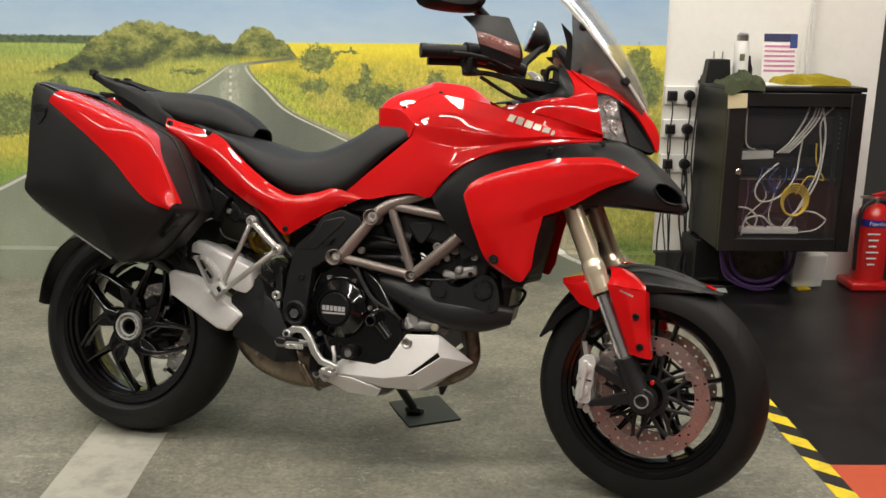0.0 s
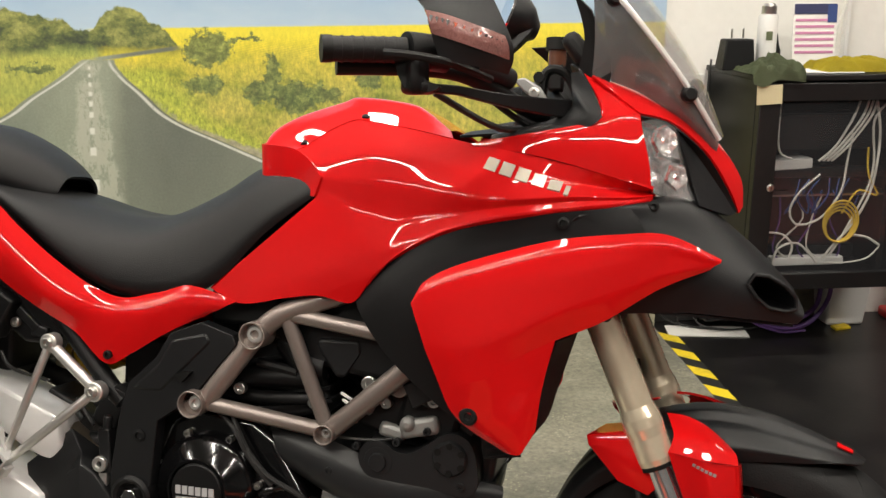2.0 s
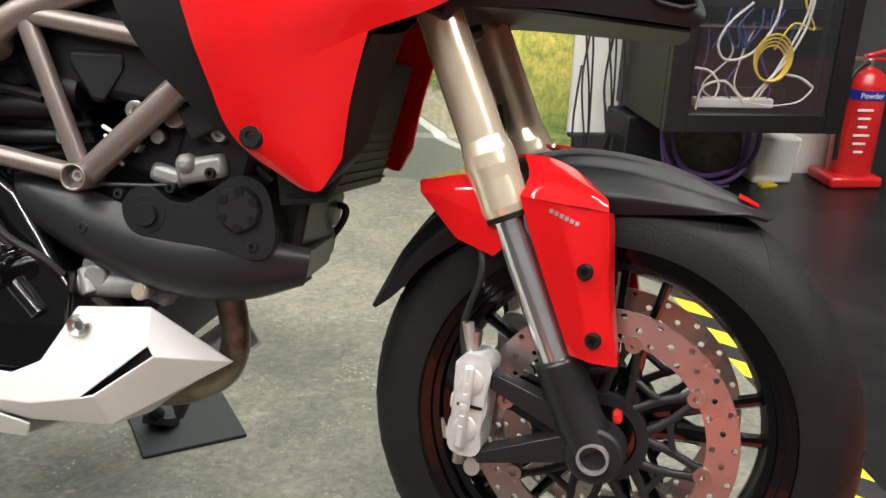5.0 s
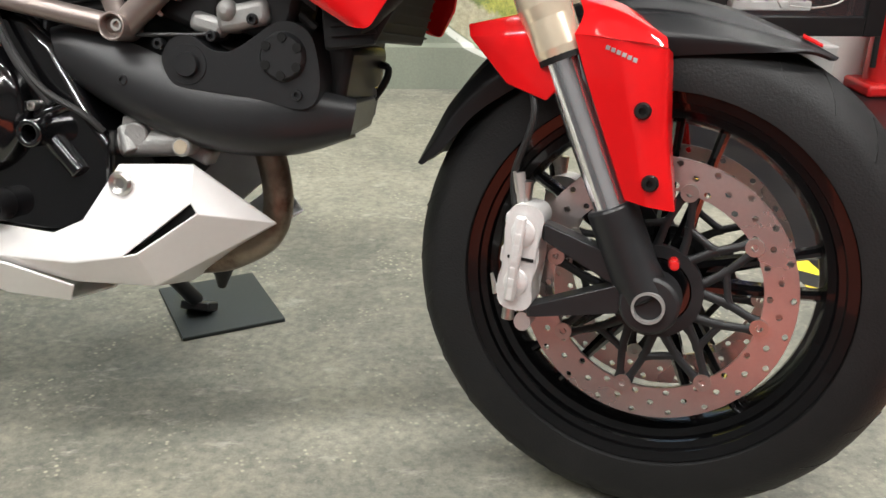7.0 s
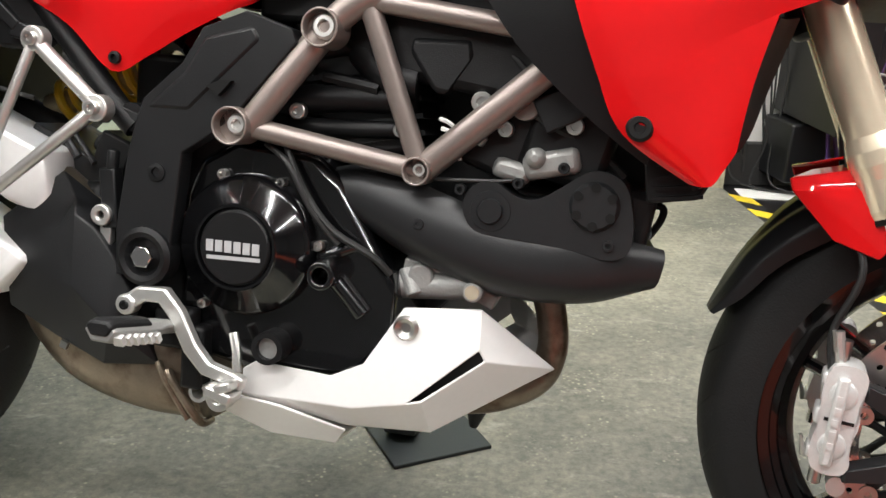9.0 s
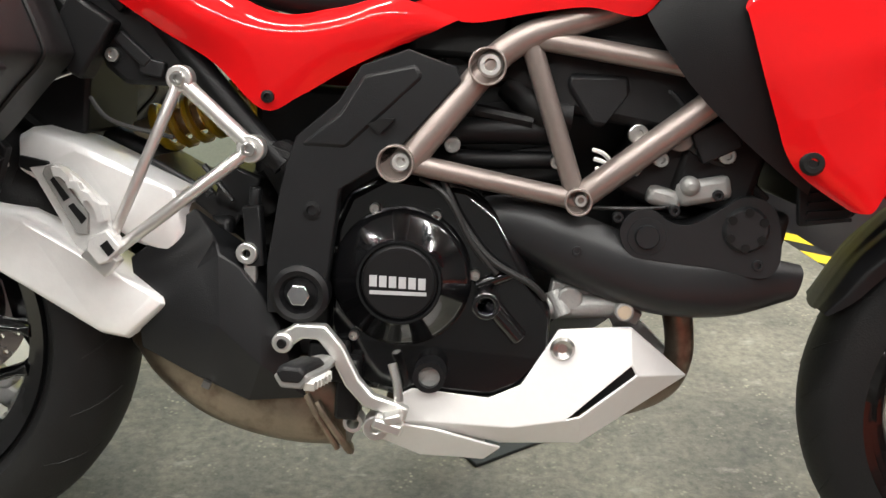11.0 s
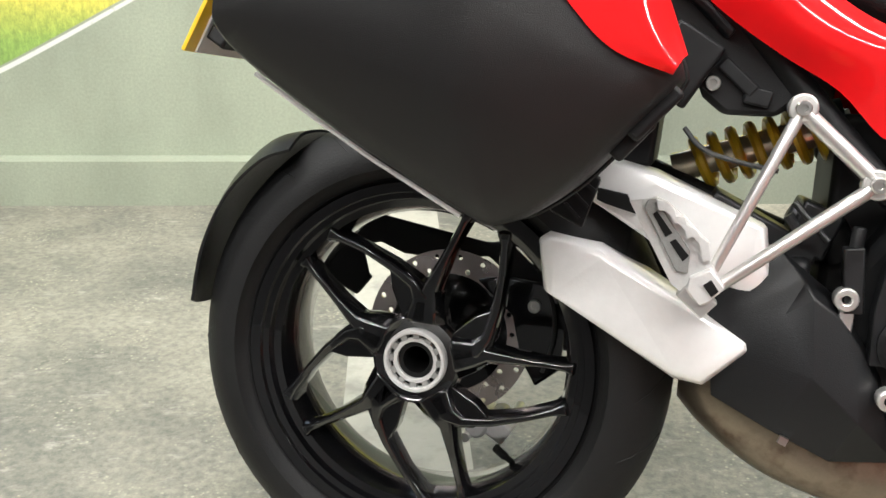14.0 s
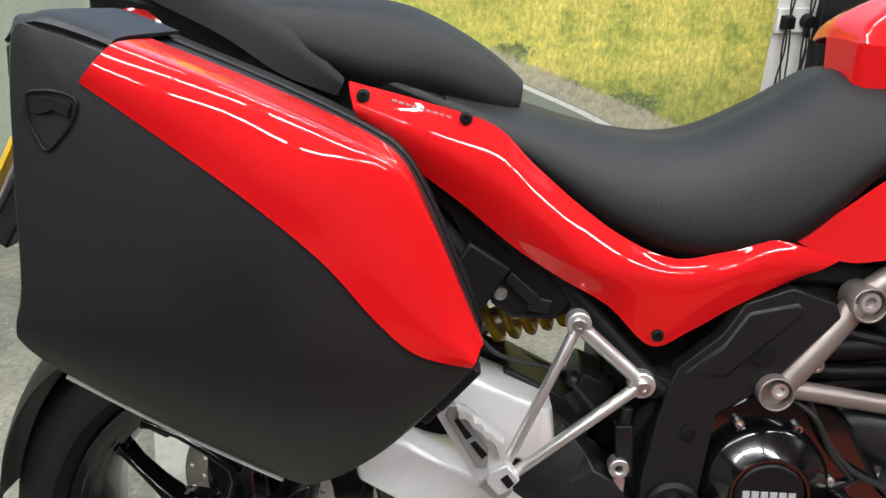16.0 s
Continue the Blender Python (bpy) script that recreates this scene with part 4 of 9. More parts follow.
for k in range(5):
    a = 8 + 72 * k
    part("spoke", steered(join(spoke(polar(fw, 0.045, a - 14, 0), polar(fw, 0.198, a - 8, 0), 0.010, 0.0045, 0.018, 0.012),
                               spoke(polar(fw, 0.045, a + 14, 0), polar(fw, 0.198, a + 8, 0), 0.010, 0.0045, 0.018, 0.012))), GLOSS, fwheel, smooth=30)
part("hub", steered(lathe([(0.014, -0.062), (0.040, -0.062), (0.046, -0.05), (0.038, -0.02), (0.038, 0.02), (0.046, 0.05), (0.04, 0.062), (0.014, 0.062)], 32, fw, True)), GLOSS, fwheel)
for sy in (-0.058, 0.058):
    d = part("front_disc", steered(drilled(0.122, 0.160, 44, (1, 2, 1), 0.0040, 0.005, (fw[0], sy, fw[2]))), DISC, fwheel, "drilled steel front brake disc, tinted with the orange floor's reflection")
    bars = []
    for k in range(8):
        a = 12 + 45 * k
        for da in (-15, 15):
            bars.append(spoke(polar(fw, 0.050, a + da * 1.2, sy), polar(fw, 0.086, a + da * 0.62, sy), 0.0055, 0.0045, 0.005, 0.004))
            bars.append(spoke(polar(fw, 0.084, a + da * 0.62, sy), polar(fw, 0.119, a + da * 0.16, sy), 0.0045, 0.0045, 0.004, 0.004))
        bars.append(spoke(polar(fw, 0.084, a + 9, sy), polar(fw, 0.084, a + 36, sy), 0.004, 0.004, 0.004, 0.004))
    carrier = part("disc_carrier", steered(ring(0.042, 0.056, sy - 0.006, sy + 0.006, fw)), CASTING, fwheel, "black spidery disc carrier")
    for bm in bars:
        part("carrier_arm", steered(bm), CASTING, carrier)
    for k in range(8):
        c = polar(fw, 0.1235, 12 + 45 * k, 0)
        part("disc_bobbin", steered(join(ring(0.0042, 0.0105, sy - 0.0055, sy + 0.0055, (c[0], 0, c[2]), 18))), STEEL, fwheel)
part("valve", steered(tube([polar(fw, 0.198, 140, 0), polar(fw, 0.172, 140, -0.01)], 0.0045, 8)), COIL, fwheel)


def fork_x(z):
    return 1.333 + 0.45 * (0.755 - z)


for sy in (-0.104, 0.104):
    leg = part("fork_leg", steered(tube([(fork_x(1.02), sy, 1.02), (fork_x(0.600), sy, 0.600)], 0.0265, 28)), GOLD, bike, "gold anodised upside-down fork leg")
    part("fork_collar", steered(join(*[tube([(fork_x(a), sy, a), (fork_x(b), sy, b)], ra, 28, r_end=rb) for a, b, ra, rb in ((0.648, 0.632, 0.0262, 0.0300), (0.632, 0.618, 0.0300, 0.0308), (0.618, 0.604, 0.0308, 0.0292), (0.604, 0.574, 0.0292, 0.0300), (0.574, 0.566, 0.0300, 0.0285))])), GOLD, leg, smooth=50)
    part("dust_seal", steered(tube([(fork_x(0.567), sy, 0.567), (fork_x(0.560), sy, 0.560)], 0.0285, 24)), COIL, leg)
    part("chrome_slider", steered(tube([(fork_x(0.565), sy, 0.565), (fork_x(0.38), sy, 0.38)], 0.0215, 28)), SLIDER, leg, "polished chrome fork slider")
    foot = part("fork_foot", steered(join(tube([(fork_x(0.405), sy, 0.405), (fork_x(0.335), sy, 0.335), (AX - 0.004, sy, 0.305)], 0.029, 20),
                                          disk(0.034, sy - 0.022, sy + 0.022, fw, 28),
                                          loft([[(AX - 0.02, sy + d, 0.325), (AX - 0.03, sy + d, 0.285), (AX - 0.14, sy + d, 0.262), (AX - 0.14, sy + d, 0.276)] for d in (-0.016, 0.016)]),
                                          loft([[(AX - 0.03, sy + d, 0.345), (AX - 0.04, sy + d, 0.315), (AX - 0.13, sy + d, 0.358), (AX - 0.13, sy + d, 0.378)] for d in (-0.014, 0.014)]))), CASTING, bike, "black cast fork foot with caliper lugs", bevel=0.004)
    part("axle_end", steered(join(ring(0.0155, 0.0185, sy - 0.03 if sy < 0 else sy - 0.02, sy + 0.02 if sy < 0 else sy + 0.03, fw, 28))), DULL_ALLOY, foot, "hollow steel axle end")
    CAL = pose(AX - 0.151, sy + 0.008, 0.333, 0, 4, 0) @ Matrix.Diagonal((0.78, 0.82, 0.90, 1.0))
    cal = part("caliper", steered(moved(prism([(-0.022, 0.066), (0.012, 0.070), (0.026, 0.056), (0.022, 0.030), (0.027, 0.0), (0.022, -0.030), (0.026, -0.056), (0.012, -0.070), (-0.022, -0.066), (-0.030, -0.034), (-0.024, 0.0), (-0.030, 0.034)], -0.030, 0.022, 48), CAL)), CALIPER, bike, "bare alloy radial brake caliper", bevel=0.006)
    for z in (0.033, -0.033):
        part("piston_housing", steered(moved(lathe([(0, -0.036), (0.010, -0.036), (0.017, -0.033), (0.020, -0.028), (0, -0.028)] if sy < 0 else [(0, 0.032), (0.019, 0.03), (0.022, 0.02), (0, 0.02)], 24, (-0.002, 0, z)), CAL)), CALIPER, cal)
    for k in range(5):
        part("caliper_mark", steered(moved(box((-0.006, -0.0445 if sy < 0 else 0.0365, 0.030 - 0.015 * k), (0.009, 0.0016, 0.009)), CAL)), CALIPER, cal)
    part("caliper_rib", steered(moved(box((-0.006, -0.038 if sy < 0 else 0.030, 0.0), (0.017, 0.012, 0.116)), CAL)), CALIPER, cal, bevel=0.004)
    for z in (0.085, -0.080):
        part("caliper_bolt", steered(moved(join(tube([(-0.012, -0.005, z - 0.012), (-0.012, -0.005, z + 0.012)], 0.0095, 12)), CAL)), STEEL, cal)
    for z in (0.048, 0.0, -0.048):
        part("caliper_bridge", steered(moved(box((-0.027, -0.006, z), (0.012, 0.040, 0.016 if z else 0.022)), CAL)), CALIPER, cal, bevel=0.003)
    part("caliper_slot", steered(moved(box((0.0, -0.031 if sy < 0 else 0.023, 0.0), (0.040, 0.002, 0.004)), CAL)), COIL, cal)
    for x, z in ((-0.022, 0.082), (-0.034, -0.058)):
        part("bleed_nipple", steered(moved(tube([(x, -0.012, z), (x - 0.006, -0.014, z + 0.016), (x - 0.010, -0.015, z + 0.026)], 0.005, 8, r_end=0.0025), CAL)), STEEL, cal)
    part("caliper_lug", steered(moved(disk(0.013, -0.026, 0.012, (0.016, 0, -0.085), 16), CAL)), ALLOY, cal)
    part("brake_hose", steered(tube([(AX - 0.165, sy, 0.385), (AX - 0.17, sy, 0.43), (AX - 0.15, sy - 0.01, 0.50), (AX - 0.17, sy * 0.9, 0.56), (AX - 0.19, sy * 0.6, 0.68)], 0.0042, 8, 20)), CABLE_BLACK, bike)
    part("hose_union", steered(tube([(AX - 0.152, sy, 0.383), (AX - 0.158, sy, 0.398), (AX - 0.164, sy, 0.43)], 0.0065, 10)), ALLOY, foot)
    # red fork guards: front shield and the tail behind the leg
    s = -1 if sy < 0 else 1
    g = part("fork_guard", steered(patch([
        [(1.435, s * 0.125, 0.590), (1.452, s * 0.127, 0.546), (1.470, s * 0.127, 0.503), (1.507, s * 0.127, 0.417)],
        [(1.486, s * 0.138, 0.588), (1.499, s * 0.139, 0.545), (1.511, s * 0.138, 0.502), (1.533, s * 0.136, 0.414)],
        [(1.534, s * 0.120, 0.582), (1.538, s * 0.120, 0.550), (1.544, s * 0.120, 0.489), (1.561, s * 0.121, 0.409)],
        [(1.537, s * 0.090, 0.576), (1.540, s * 0.088, 0.550), (1.546, s * 0.088, 0.489), (1.560, s * 0.095, 0.412)]], 22, 0, 0.004, sharp=5)), RED, bike, "glossy red fork guard", smooth=35)
    part("guard_top", steered(patch([
        [(1.4352, s * 0.125, 0.590), (1.460, s * 0.133, 0.5895), (1.486, s * 0.138, 0.588), (1.512, s * 0.131, 0.586), (1.534, s * 0.120, 0.582)],
        [(1.440, s * 0.108, 0.612), (1.462, s * 0.112, 0.613), (1.486, s * 0.112, 0.610), (1.508, s * 0.108, 0.603), (1.530, s * 0.104, 0.592)],
        [(1.423, s * 0.060, 0.630), (1.446, s * 0.062, 0.630), (1.468, s * 0.066, 0.626), (1.492, s * 0.074, 0.616), (1.520, s * 0.084, 0.597)]], 18, 10, 0.004)), RED, g, smooth=50)
    if s < 0:
        for z, x in ((0.516, 1.517), (0.440, 1.533)):
            part("guard_bolt", steered(lathe([(0, 0.006), (0.0085, 0.006), (0.0095, -0.001), (0.0075, -0.005), (0.004, -0.005), (0.0035, -0.001), (0, -0.001)], 16, (x, -0.136, z))), COIL, g)
        for k in range(6):
            part("guard_mark", lay(box((0, 0, 0), (0.0045, 0.0012, 0.0045)), g, 1.456 + 0.0058 * k, 0.571 - 0.0022 * k, 0.0003, 14), DULL_ALLOY, g)
    part("guard_tail", steered(facets(
        [(x, s * y, z) for x, y, z in ((1.309, 0.104, 0.592), (1.313, 0.110, 0.579), (1.361, 0.115, 0.530), (1.409, 0.118, 0.515), (1.422, 0.119, 0.530), (1.395, 0.110, 0.613), (1.352, 0.119, 0.583), (1.388, 0.123, 0.564), (1.330, 0.060, 0.600), (1.395, 0.072, 0.618), (1.408, 0.120, 0.590), (1.372, 0.080, 0.528))],
        [(8, 9, 5, 0), (0, 6, 1), (0, 5, 10, 6), (1, 6, 7, 2), (6, 10, 7), (2, 7, 3), (7, 10, 4, 3), (2, 3, 11)], 0.004, False)), RED, bike, "pointed red panel behind the fork leg", smooth=25, bevel=0.0025)

part("red_stud", lathe([(0, -0.012), (0.005, -0.010), (0.0065, -0.004), (0.0065, 0.012), (0, 0.012)], 14, (1.552, -0.122, 0.343)), LENS_RED, bike, "small red plug by the axle")

# front mudguard
mud = part("front_mudguard", steered(patch([
    [(1.246, -0.062, 0.418), (1.276, -0.067, 0.443), (1.309, -0.068, 0.483), (1.345, -0.068, 0.512), (1.400, -0.068, 0.545), (1.470, -0.068, 0.565), (1.536, -0.067, 0.572), (1.590, -0.066, 0.578), (1.634, -0.062, 0.582), (1.678, -0.050, 0.586), (1.702, -0.026, 0.578)],
    [(1.241, -0.060, 0.420), (1.264, -0.066, 0.450), (1.294, -0.070, 0.494), (1.335, -0.072, 0.532), (1.396, -0.073, 0.568), (1.468, -0.074, 0.590), (1.535, -0.073, 0.594), (1.589, -0.070, 0.593), (1.634, -0.062, 0.590), (1.678, -0.046, 0.587), (1.704, -0.022, 0.579)],
    [(1.237, -0.044, 0.421), (1.256, -0.048, 0.458), (1.280, -0.050, 0.503), (1.325, -0.052, 0.551), (1.392, -0.052, 0.592), (1.468, -0.050, 0.613), (1.533, -0.048, 0.616), (1.586, -0.046, 0.609), (1.634, -0.040, 0.599), (1.680, -0.030, 0.588), (1.706, -0.014, 0.580)],
    [(1.236, -0.030, 0.420), (1.253, -0.032, 0.459), (1.278, -0.034, 0.503), (1.324, -0.034, 0.553), (1.391, -0.034, 0.596), (1.468, -0.034, 0.617), (1.532, -0.033, 0.619), (1.586, -0.031, 0.611), (1.635, -0.026, 0.601), (1.682, -0.018, 0.589), (1.707, -0.010, 0.580)],
    [(1.234, -0.022, 0.417), (1.251, -0.023, 0.459), (1.276, -0.024, 0.505), (1.320, -0.024, 0.560), (1.388, -0.024, 0.608), (1.467, -0.024, 0.631), (1.531, -0.023, 0.633), (1.586, -0.021, 0.624), (1.637, -0.017, 0.608), (1.684, -0.011, 0.591), (1.708, -0.006, 0.580)],
    [(1.233, 0, 0.415), (1.250, 0, 0.459), (1.275, 0, 0.506), (1.318, 0, 0.563), (1.386, 0, 0.612), (1.467, 0, 0.637), (1.531, 0, 0.637), (1.586, 0, 0.628), (1.638, 0, 0.611), (1.685, 0, 0.591), (1.709, 0, 0.580)]], 40, 0, 0.0035, True, sharp=3)), PLASTIC_GREY, bike, "matt black front mudguard with raised spine", smooth=45)
part("mudguard_mark", steered(patch([[(1.668, -0.017, 0.6005), (1.690, -0.012, 0.5915)], [(1.668, -0.006, 0.6035), (1.690, -0.004, 0.5935)]], 3, 3, 0.002)), RED, mud, "small red badge")

# yokes, headstock
part("lower_yoke", steered(join(box((fork_x(0.80) + 0.0, 0, 0.80), (0.07, 0.27, 0.035), (0, 22, 0)), tube([(1.32, 0, 0.75), (1.21, 0, 1.0)], 0.03, 20))), CASTING, bike, "black fork yoke", bevel=0.008)
part("upper_yoke", steered(box((fork_x(1.02) - 0.01, 0, 1.02), (0.08, 0.26, 0.03), (0, 22, 0))), CASTING, bike, bevel=0.008)

# ---- bodywork ----
# fuel tank and flank covers, one moulding mirrored across the middle
FRONT = ((1.26, -0.180, 0.926), (1.345, -0.135, 0.938), (1.375, -0.120, 0.950))
T0 = [(0.682, -0.138, 0.775), (0.743, -0.150, 0.755), (0.820, -0.160, 0.770), (0.881, -0.168, 0.779), (0.935, -0.174, 0.772), (0.963, -0.180, 0.800), (0.995, -0.186, 0.836), (1.045, -0.191, 0.868), (1.095, -0.195, 0.891), (1.158, -0.197, 0.908), *FRONT]
T1 = [(0.863, -0.146, 0.931), (0.892, -0.157, 0.907), (0.921, -0.168, 0.883), (0.952, -0.179, 0.867), (0.985, -0.188, 0.854), (1.014, -0.192, 0.865), (1.041, -0.195, 0.877), (1.066, -0.198, 0.887), (1.095, -0.200, 0.899), (1.158, -0.202, 0.917), (1.26, -0.186, 0.934), (1.345, -0.139, 0.945), (1.375, -0.121, 0.954)]
T3 = [(0.874, -0.150, 0.962), (0.904, -0.158, 0.960), (0.940, -0.166, 0.959), (0.986, -0.174, 0.958), (1.026, -0.180, 0.955), (1.054, -0.185, 0.953), (1.081, -0.190, 0.949), (1.107, -0.194, 0.946), (1.133, -0.197, 0.942), (1.175, -0.199, 0.942), (1.26, -0.186, 0.950), (1.345, -0.139, 0.953), (1.375, -0.122, 0.957)]
T5 = [(0.821, -0.126, 1.005), (0.832, -0.118, 1.011), (0.863, -0.113, 1.033), (0.905, -0.108, 1.054), (0.939, -0.108, 1.053), (0.979, -0.110, 1.047), (1.021, -0.118, 1.040), (1.075, -0.132, 1.029), (1.12, -0.152, 1.019), (1.18, -0.165, 1.0105), (1.27, -0.1625, 0.9925), (1.345, -0.139, 0.974), (1.375, -0.1235, 0.9655)]


def between(a, b, f, out):
    """A line between two others, pushed out to the side (or in, where negative)."""
    return [(p[0] + (q[0] - p[0]) * f, p[1] + (q[1] - p[1]) * f - out * min(1.0, 4 * i / len(a), 3 * (len(a) - 1 - i) / len(a)), p[2] + (q[2] - p[2]) * f) for i, (p, q) in enumerate(zip(a, b))]


tank = part("fuel_tank", patch([T0, between(T0, T1, 0.5, 0.004), T1, between(T1, T3, 0.5, -0.010), T3, [(x, y + max(0.0, x - 1.0) * 0.07, z) for x, y, z in between(T3, T5, 0.45, 0.013)], T5], 66, 0, 0.004, sharp=5), RED, bike, "glossy red fuel tank and flank fairing with crisp creases", smooth=24)
TOP = [(0.748, -0.092, 1.013), (0.756, -0.074, 1.036), (0.796, -0.062, 1.062), (0.868, -0.056, 1.087), (0.896, -0.055, 1.096), (0.968, -0.056, 1.090), (1.007, -0.060, 1.079), (1.060, -0.088, 1.044)]
part("tank_top", patch([[(x, y - 0.001, z + 0.0005) for x, y, z in T5[:8]], between(T5[:8], TOP, 0.55, 0.006), TOP, [(x - 0.01, 0, z + 0.006) for x, y, z in TOP]], 40, 0, 0.004, True, sharp=4), RED, bike, "glossy red upper tank cover", smooth=24)
part("tank_rear", patch([[(0.738, 0, 1.019), (0.742, -0.06, 1.016), (0.748, -0.092, 1.0125), (0.785, -0.112, 1.010), (0.821, -0.1265, 1.0045), (0.852, -0.138, 0.985), (0.874, -0.1505, 0.962)],
                         [(0.742, 0, 0.950), (0.744, -0.055, 0.950), (0.750, -0.088, 0.950), (0.785, -0.104, 0.945), (0.820, -0.118, 0.938), (0.845, -0.132, 0.933), (0.863, -0.1465, 0.931)]], 26, 5, 0.004), RED, bike, smooth=50)
part("flank_cover_left", moved(patch([
    [(0.705, 0.135, 0.775), (0.85, 0.165, 0.776), (0.978, 0.178, 0.820), (1.06, 0.190, 0.882), (1.16, 0.196, 0.914), (1.375, 0.120, 0.950)],
    [(0.852, 0.150, 0.925), (0.93, 0.166, 0.955), (1.00, 0.176, 0.970), (1.06, 0.182, 0.985), (1.18, 0.176, 1.002), (1.375, 0.12, 0.968)],
    [(0.800, 0.128, 0.978), (0.90, 0.130, 1.020), (0.96, 0.128, 1.032), (1.03, 0.126, 1.030), (1.18, 0.14, 1.012), (1.375, 0.115, 0.970)]], 30, 14, 0.004), Matrix()), RED, bike, smooth=40)
for x, y, z in ((0.924, -0.100, 1.058), (0.828, -0.112, 1.013)):
    part("tank_bolt", moved(lathe([(0, 0.003), (0.0075, 0.003), (0.0075, -0.003), (0.0035, -0.004), (0.003, 0), (0, 0)], 14), pose(x, y, z, 48, 0, 0)), COIL, tank)
# maker's lettering as plain blocks
for k in range(6):
    part("letter_block", lay(box((0, 0, 0), (0.0185 if k < 5 else 0.007, 0.0022, 0.0205)), tank, 1.144 + 0.0235 * k - (0.006 if k == 5 else 0), 0.991 - 0.0068 * k, 0.001, 17), LETTER, tank)

# upper nose panels beside the instruments
nose = part("nose_fairing", patch([
    [(1.105, -0.150, 1.020), (1.20, -0.168, 1.008), (1.29, -0.160, 0.988), (1.372, -0.125, 0.966)],
    [(1.12, -0.150, 1.026), (1.21, -0.165, 1.030), (1.30, -0.158, 1.020), (1.368, -0.128, 1.000)],
    [(1.14, -0.150, 1.030), (1.22, -0.160, 1.043), (1.300, -0.150, 1.052), (1.355, -0.125, 1.050)],
    [(1.292, -0.142, 1.062), (1.298, -0.138, 1.070), (1.325, -0.13, 1.075), (1.350, -0.118, 1.073)],
    [(1.262, -0.112, 1.135), (1.275, -0.106, 1.128), (1.31, -0.10, 1.112), (1.345, -0.092, 1.092)]], 26, 24, 0.004), RED, bike, "glossy red nose fairing side", smooth=45)
part("nose_fairing_left", patch([
    [(1.105, 0.150, 1.020), (1.20, 0.168, 1.008), (1.29, 0.160, 0.988), (1.372, 0.125, 0.966)],
    [(1.14, 0.150, 1.030), (1.22, 0.160, 1.043), (1.300, 0.150, 1.052), (1.355, 0.125, 1.050)],
    [(1.262, 0.112, 1.135), (1.275, 0.106, 1.128), (1.31, 0.10, 1.112), (1.345, 0.092, 1.092)]], 20, 16, 0.004), RED, bike, smooth=45)
part("nose_brow", patch([
    [(1.350, -0.119, 1.076), (1.398, -0.091, 1.066), (1.452, -0.056, 1.024), (1.490, -0.030, 0.968), (1.504, -0.013, 0.936)],
    [(1.318, -0.116, 1.100), (1.385, -0.082, 1.084), (1.448, -0.047, 1.043), (1.494, -0.022, 0.982), (1.507, -0.011, 0.940)],
    [(1.275, -0.112, 1.132), (1.365, -0.073, 1.101), (1.442, -0.036, 1.062), (1.498, -0.012, 0.994), (1.509, -0.006, 0.944)],
    [(1.285, 0, 1.150), (1.370, 0, 1.118), (1.448, 0, 1.066), (1.503, 0, 0.996), (1.511, 0, 0.945)]], 30, 0, 0.004, True, sharp=4), RED, bike, "red brow sweeping over the headlamps", smooth=30)
part("dash_trim", patch([
    [(1.085, -0.135, 1.034), (1.20, -0.152, 1.044), (1.285, -0.146, 1.056), (1.290, -0.138, 1.075), (1.255, -0.110, 1.140)],
    [(1.10, -0.08, 1.045), (1.19, -0.08, 1.06), (1.25, -0.08, 1.075), (1.262, -0.08, 1.10), (1.240, -0.08, 1.150)],
    [(1.11, 0, 1.03), (1.18, 0, 1.04), (1.23, 0, 1.07), (1.245, 0, 1.11), (1.235, 0, 1.155)]], 24, 10, 0.004, True), PLASTIC, bike, "matt black instrument surround", smooth=45)

for s in (-1, 1):
    part("dash_side", patch([
        [(1.135, s * 0.149, 1.030), (1.194, s * 0.157, 1.039), (1.251, s * 0.152, 1.047), (1.285, s * 0.156, 1.055), (1.296, s * 0.151, 1.072), (1.282, s * 0.134, 1.103), (1.261, s * 0.1125, 1.137)],
        [(1.137, s * 0.146, 1.036), (1.188, s * 0.150, 1.047), (1.240, s * 0.145, 1.057), (1.268, s * 0.150, 1.068), (1.272, s * 0.146, 1.082), (1.265, s * 0.122, 1.105), (1.254, s * 0.109, 1.136)],
        [(1.140, s * 0.135, 1.038), (1.184, s * 0.135, 1.050), (1.228, s * 0.128, 1.065), (1.250, s * 0.120, 1.083), (1.248, s * 0.112, 1.106), (1.246, s * 0.105, 1.120), (1.244, s * 0.100, 1.135)]], 36, 8, 0.003), PLASTIC, bike, "matt black side of the instrument surround", smooth=45)
    part("screen_side", patch([
        [(1.276, s * 0.106, 1.131), (1.325, s * 0.092, 1.118), (1.362, s * 0.080, 1.101), (1.405, s * 0.066, 1.074), (1.440, s * 0.050, 1.045), (1.464, s * 0.040, 1.028)],
        [(1.278, s * 0.118, 1.185), (1.322, s * 0.113, 1.165), (1.362, s * 0.104, 1.137), (1.402, s * 0.088, 1.098), (1.440, s * 0.060, 1.058), (1.466, s * 0.044, 1.036)],
        [(1.272, s * 0.134, 1.270), (1.318, s * 0.132, 1.226), (1.362, s * 0.121, 1.178), (1.400, s * 0.104, 1.133), (1.438, s * 0.070, 1.082), (1.466, s * 0.045, 1.044)]], 26, 12, 0.003), SMOKE, bike, "dark smoked lower side of the windscreen", smooth=60)

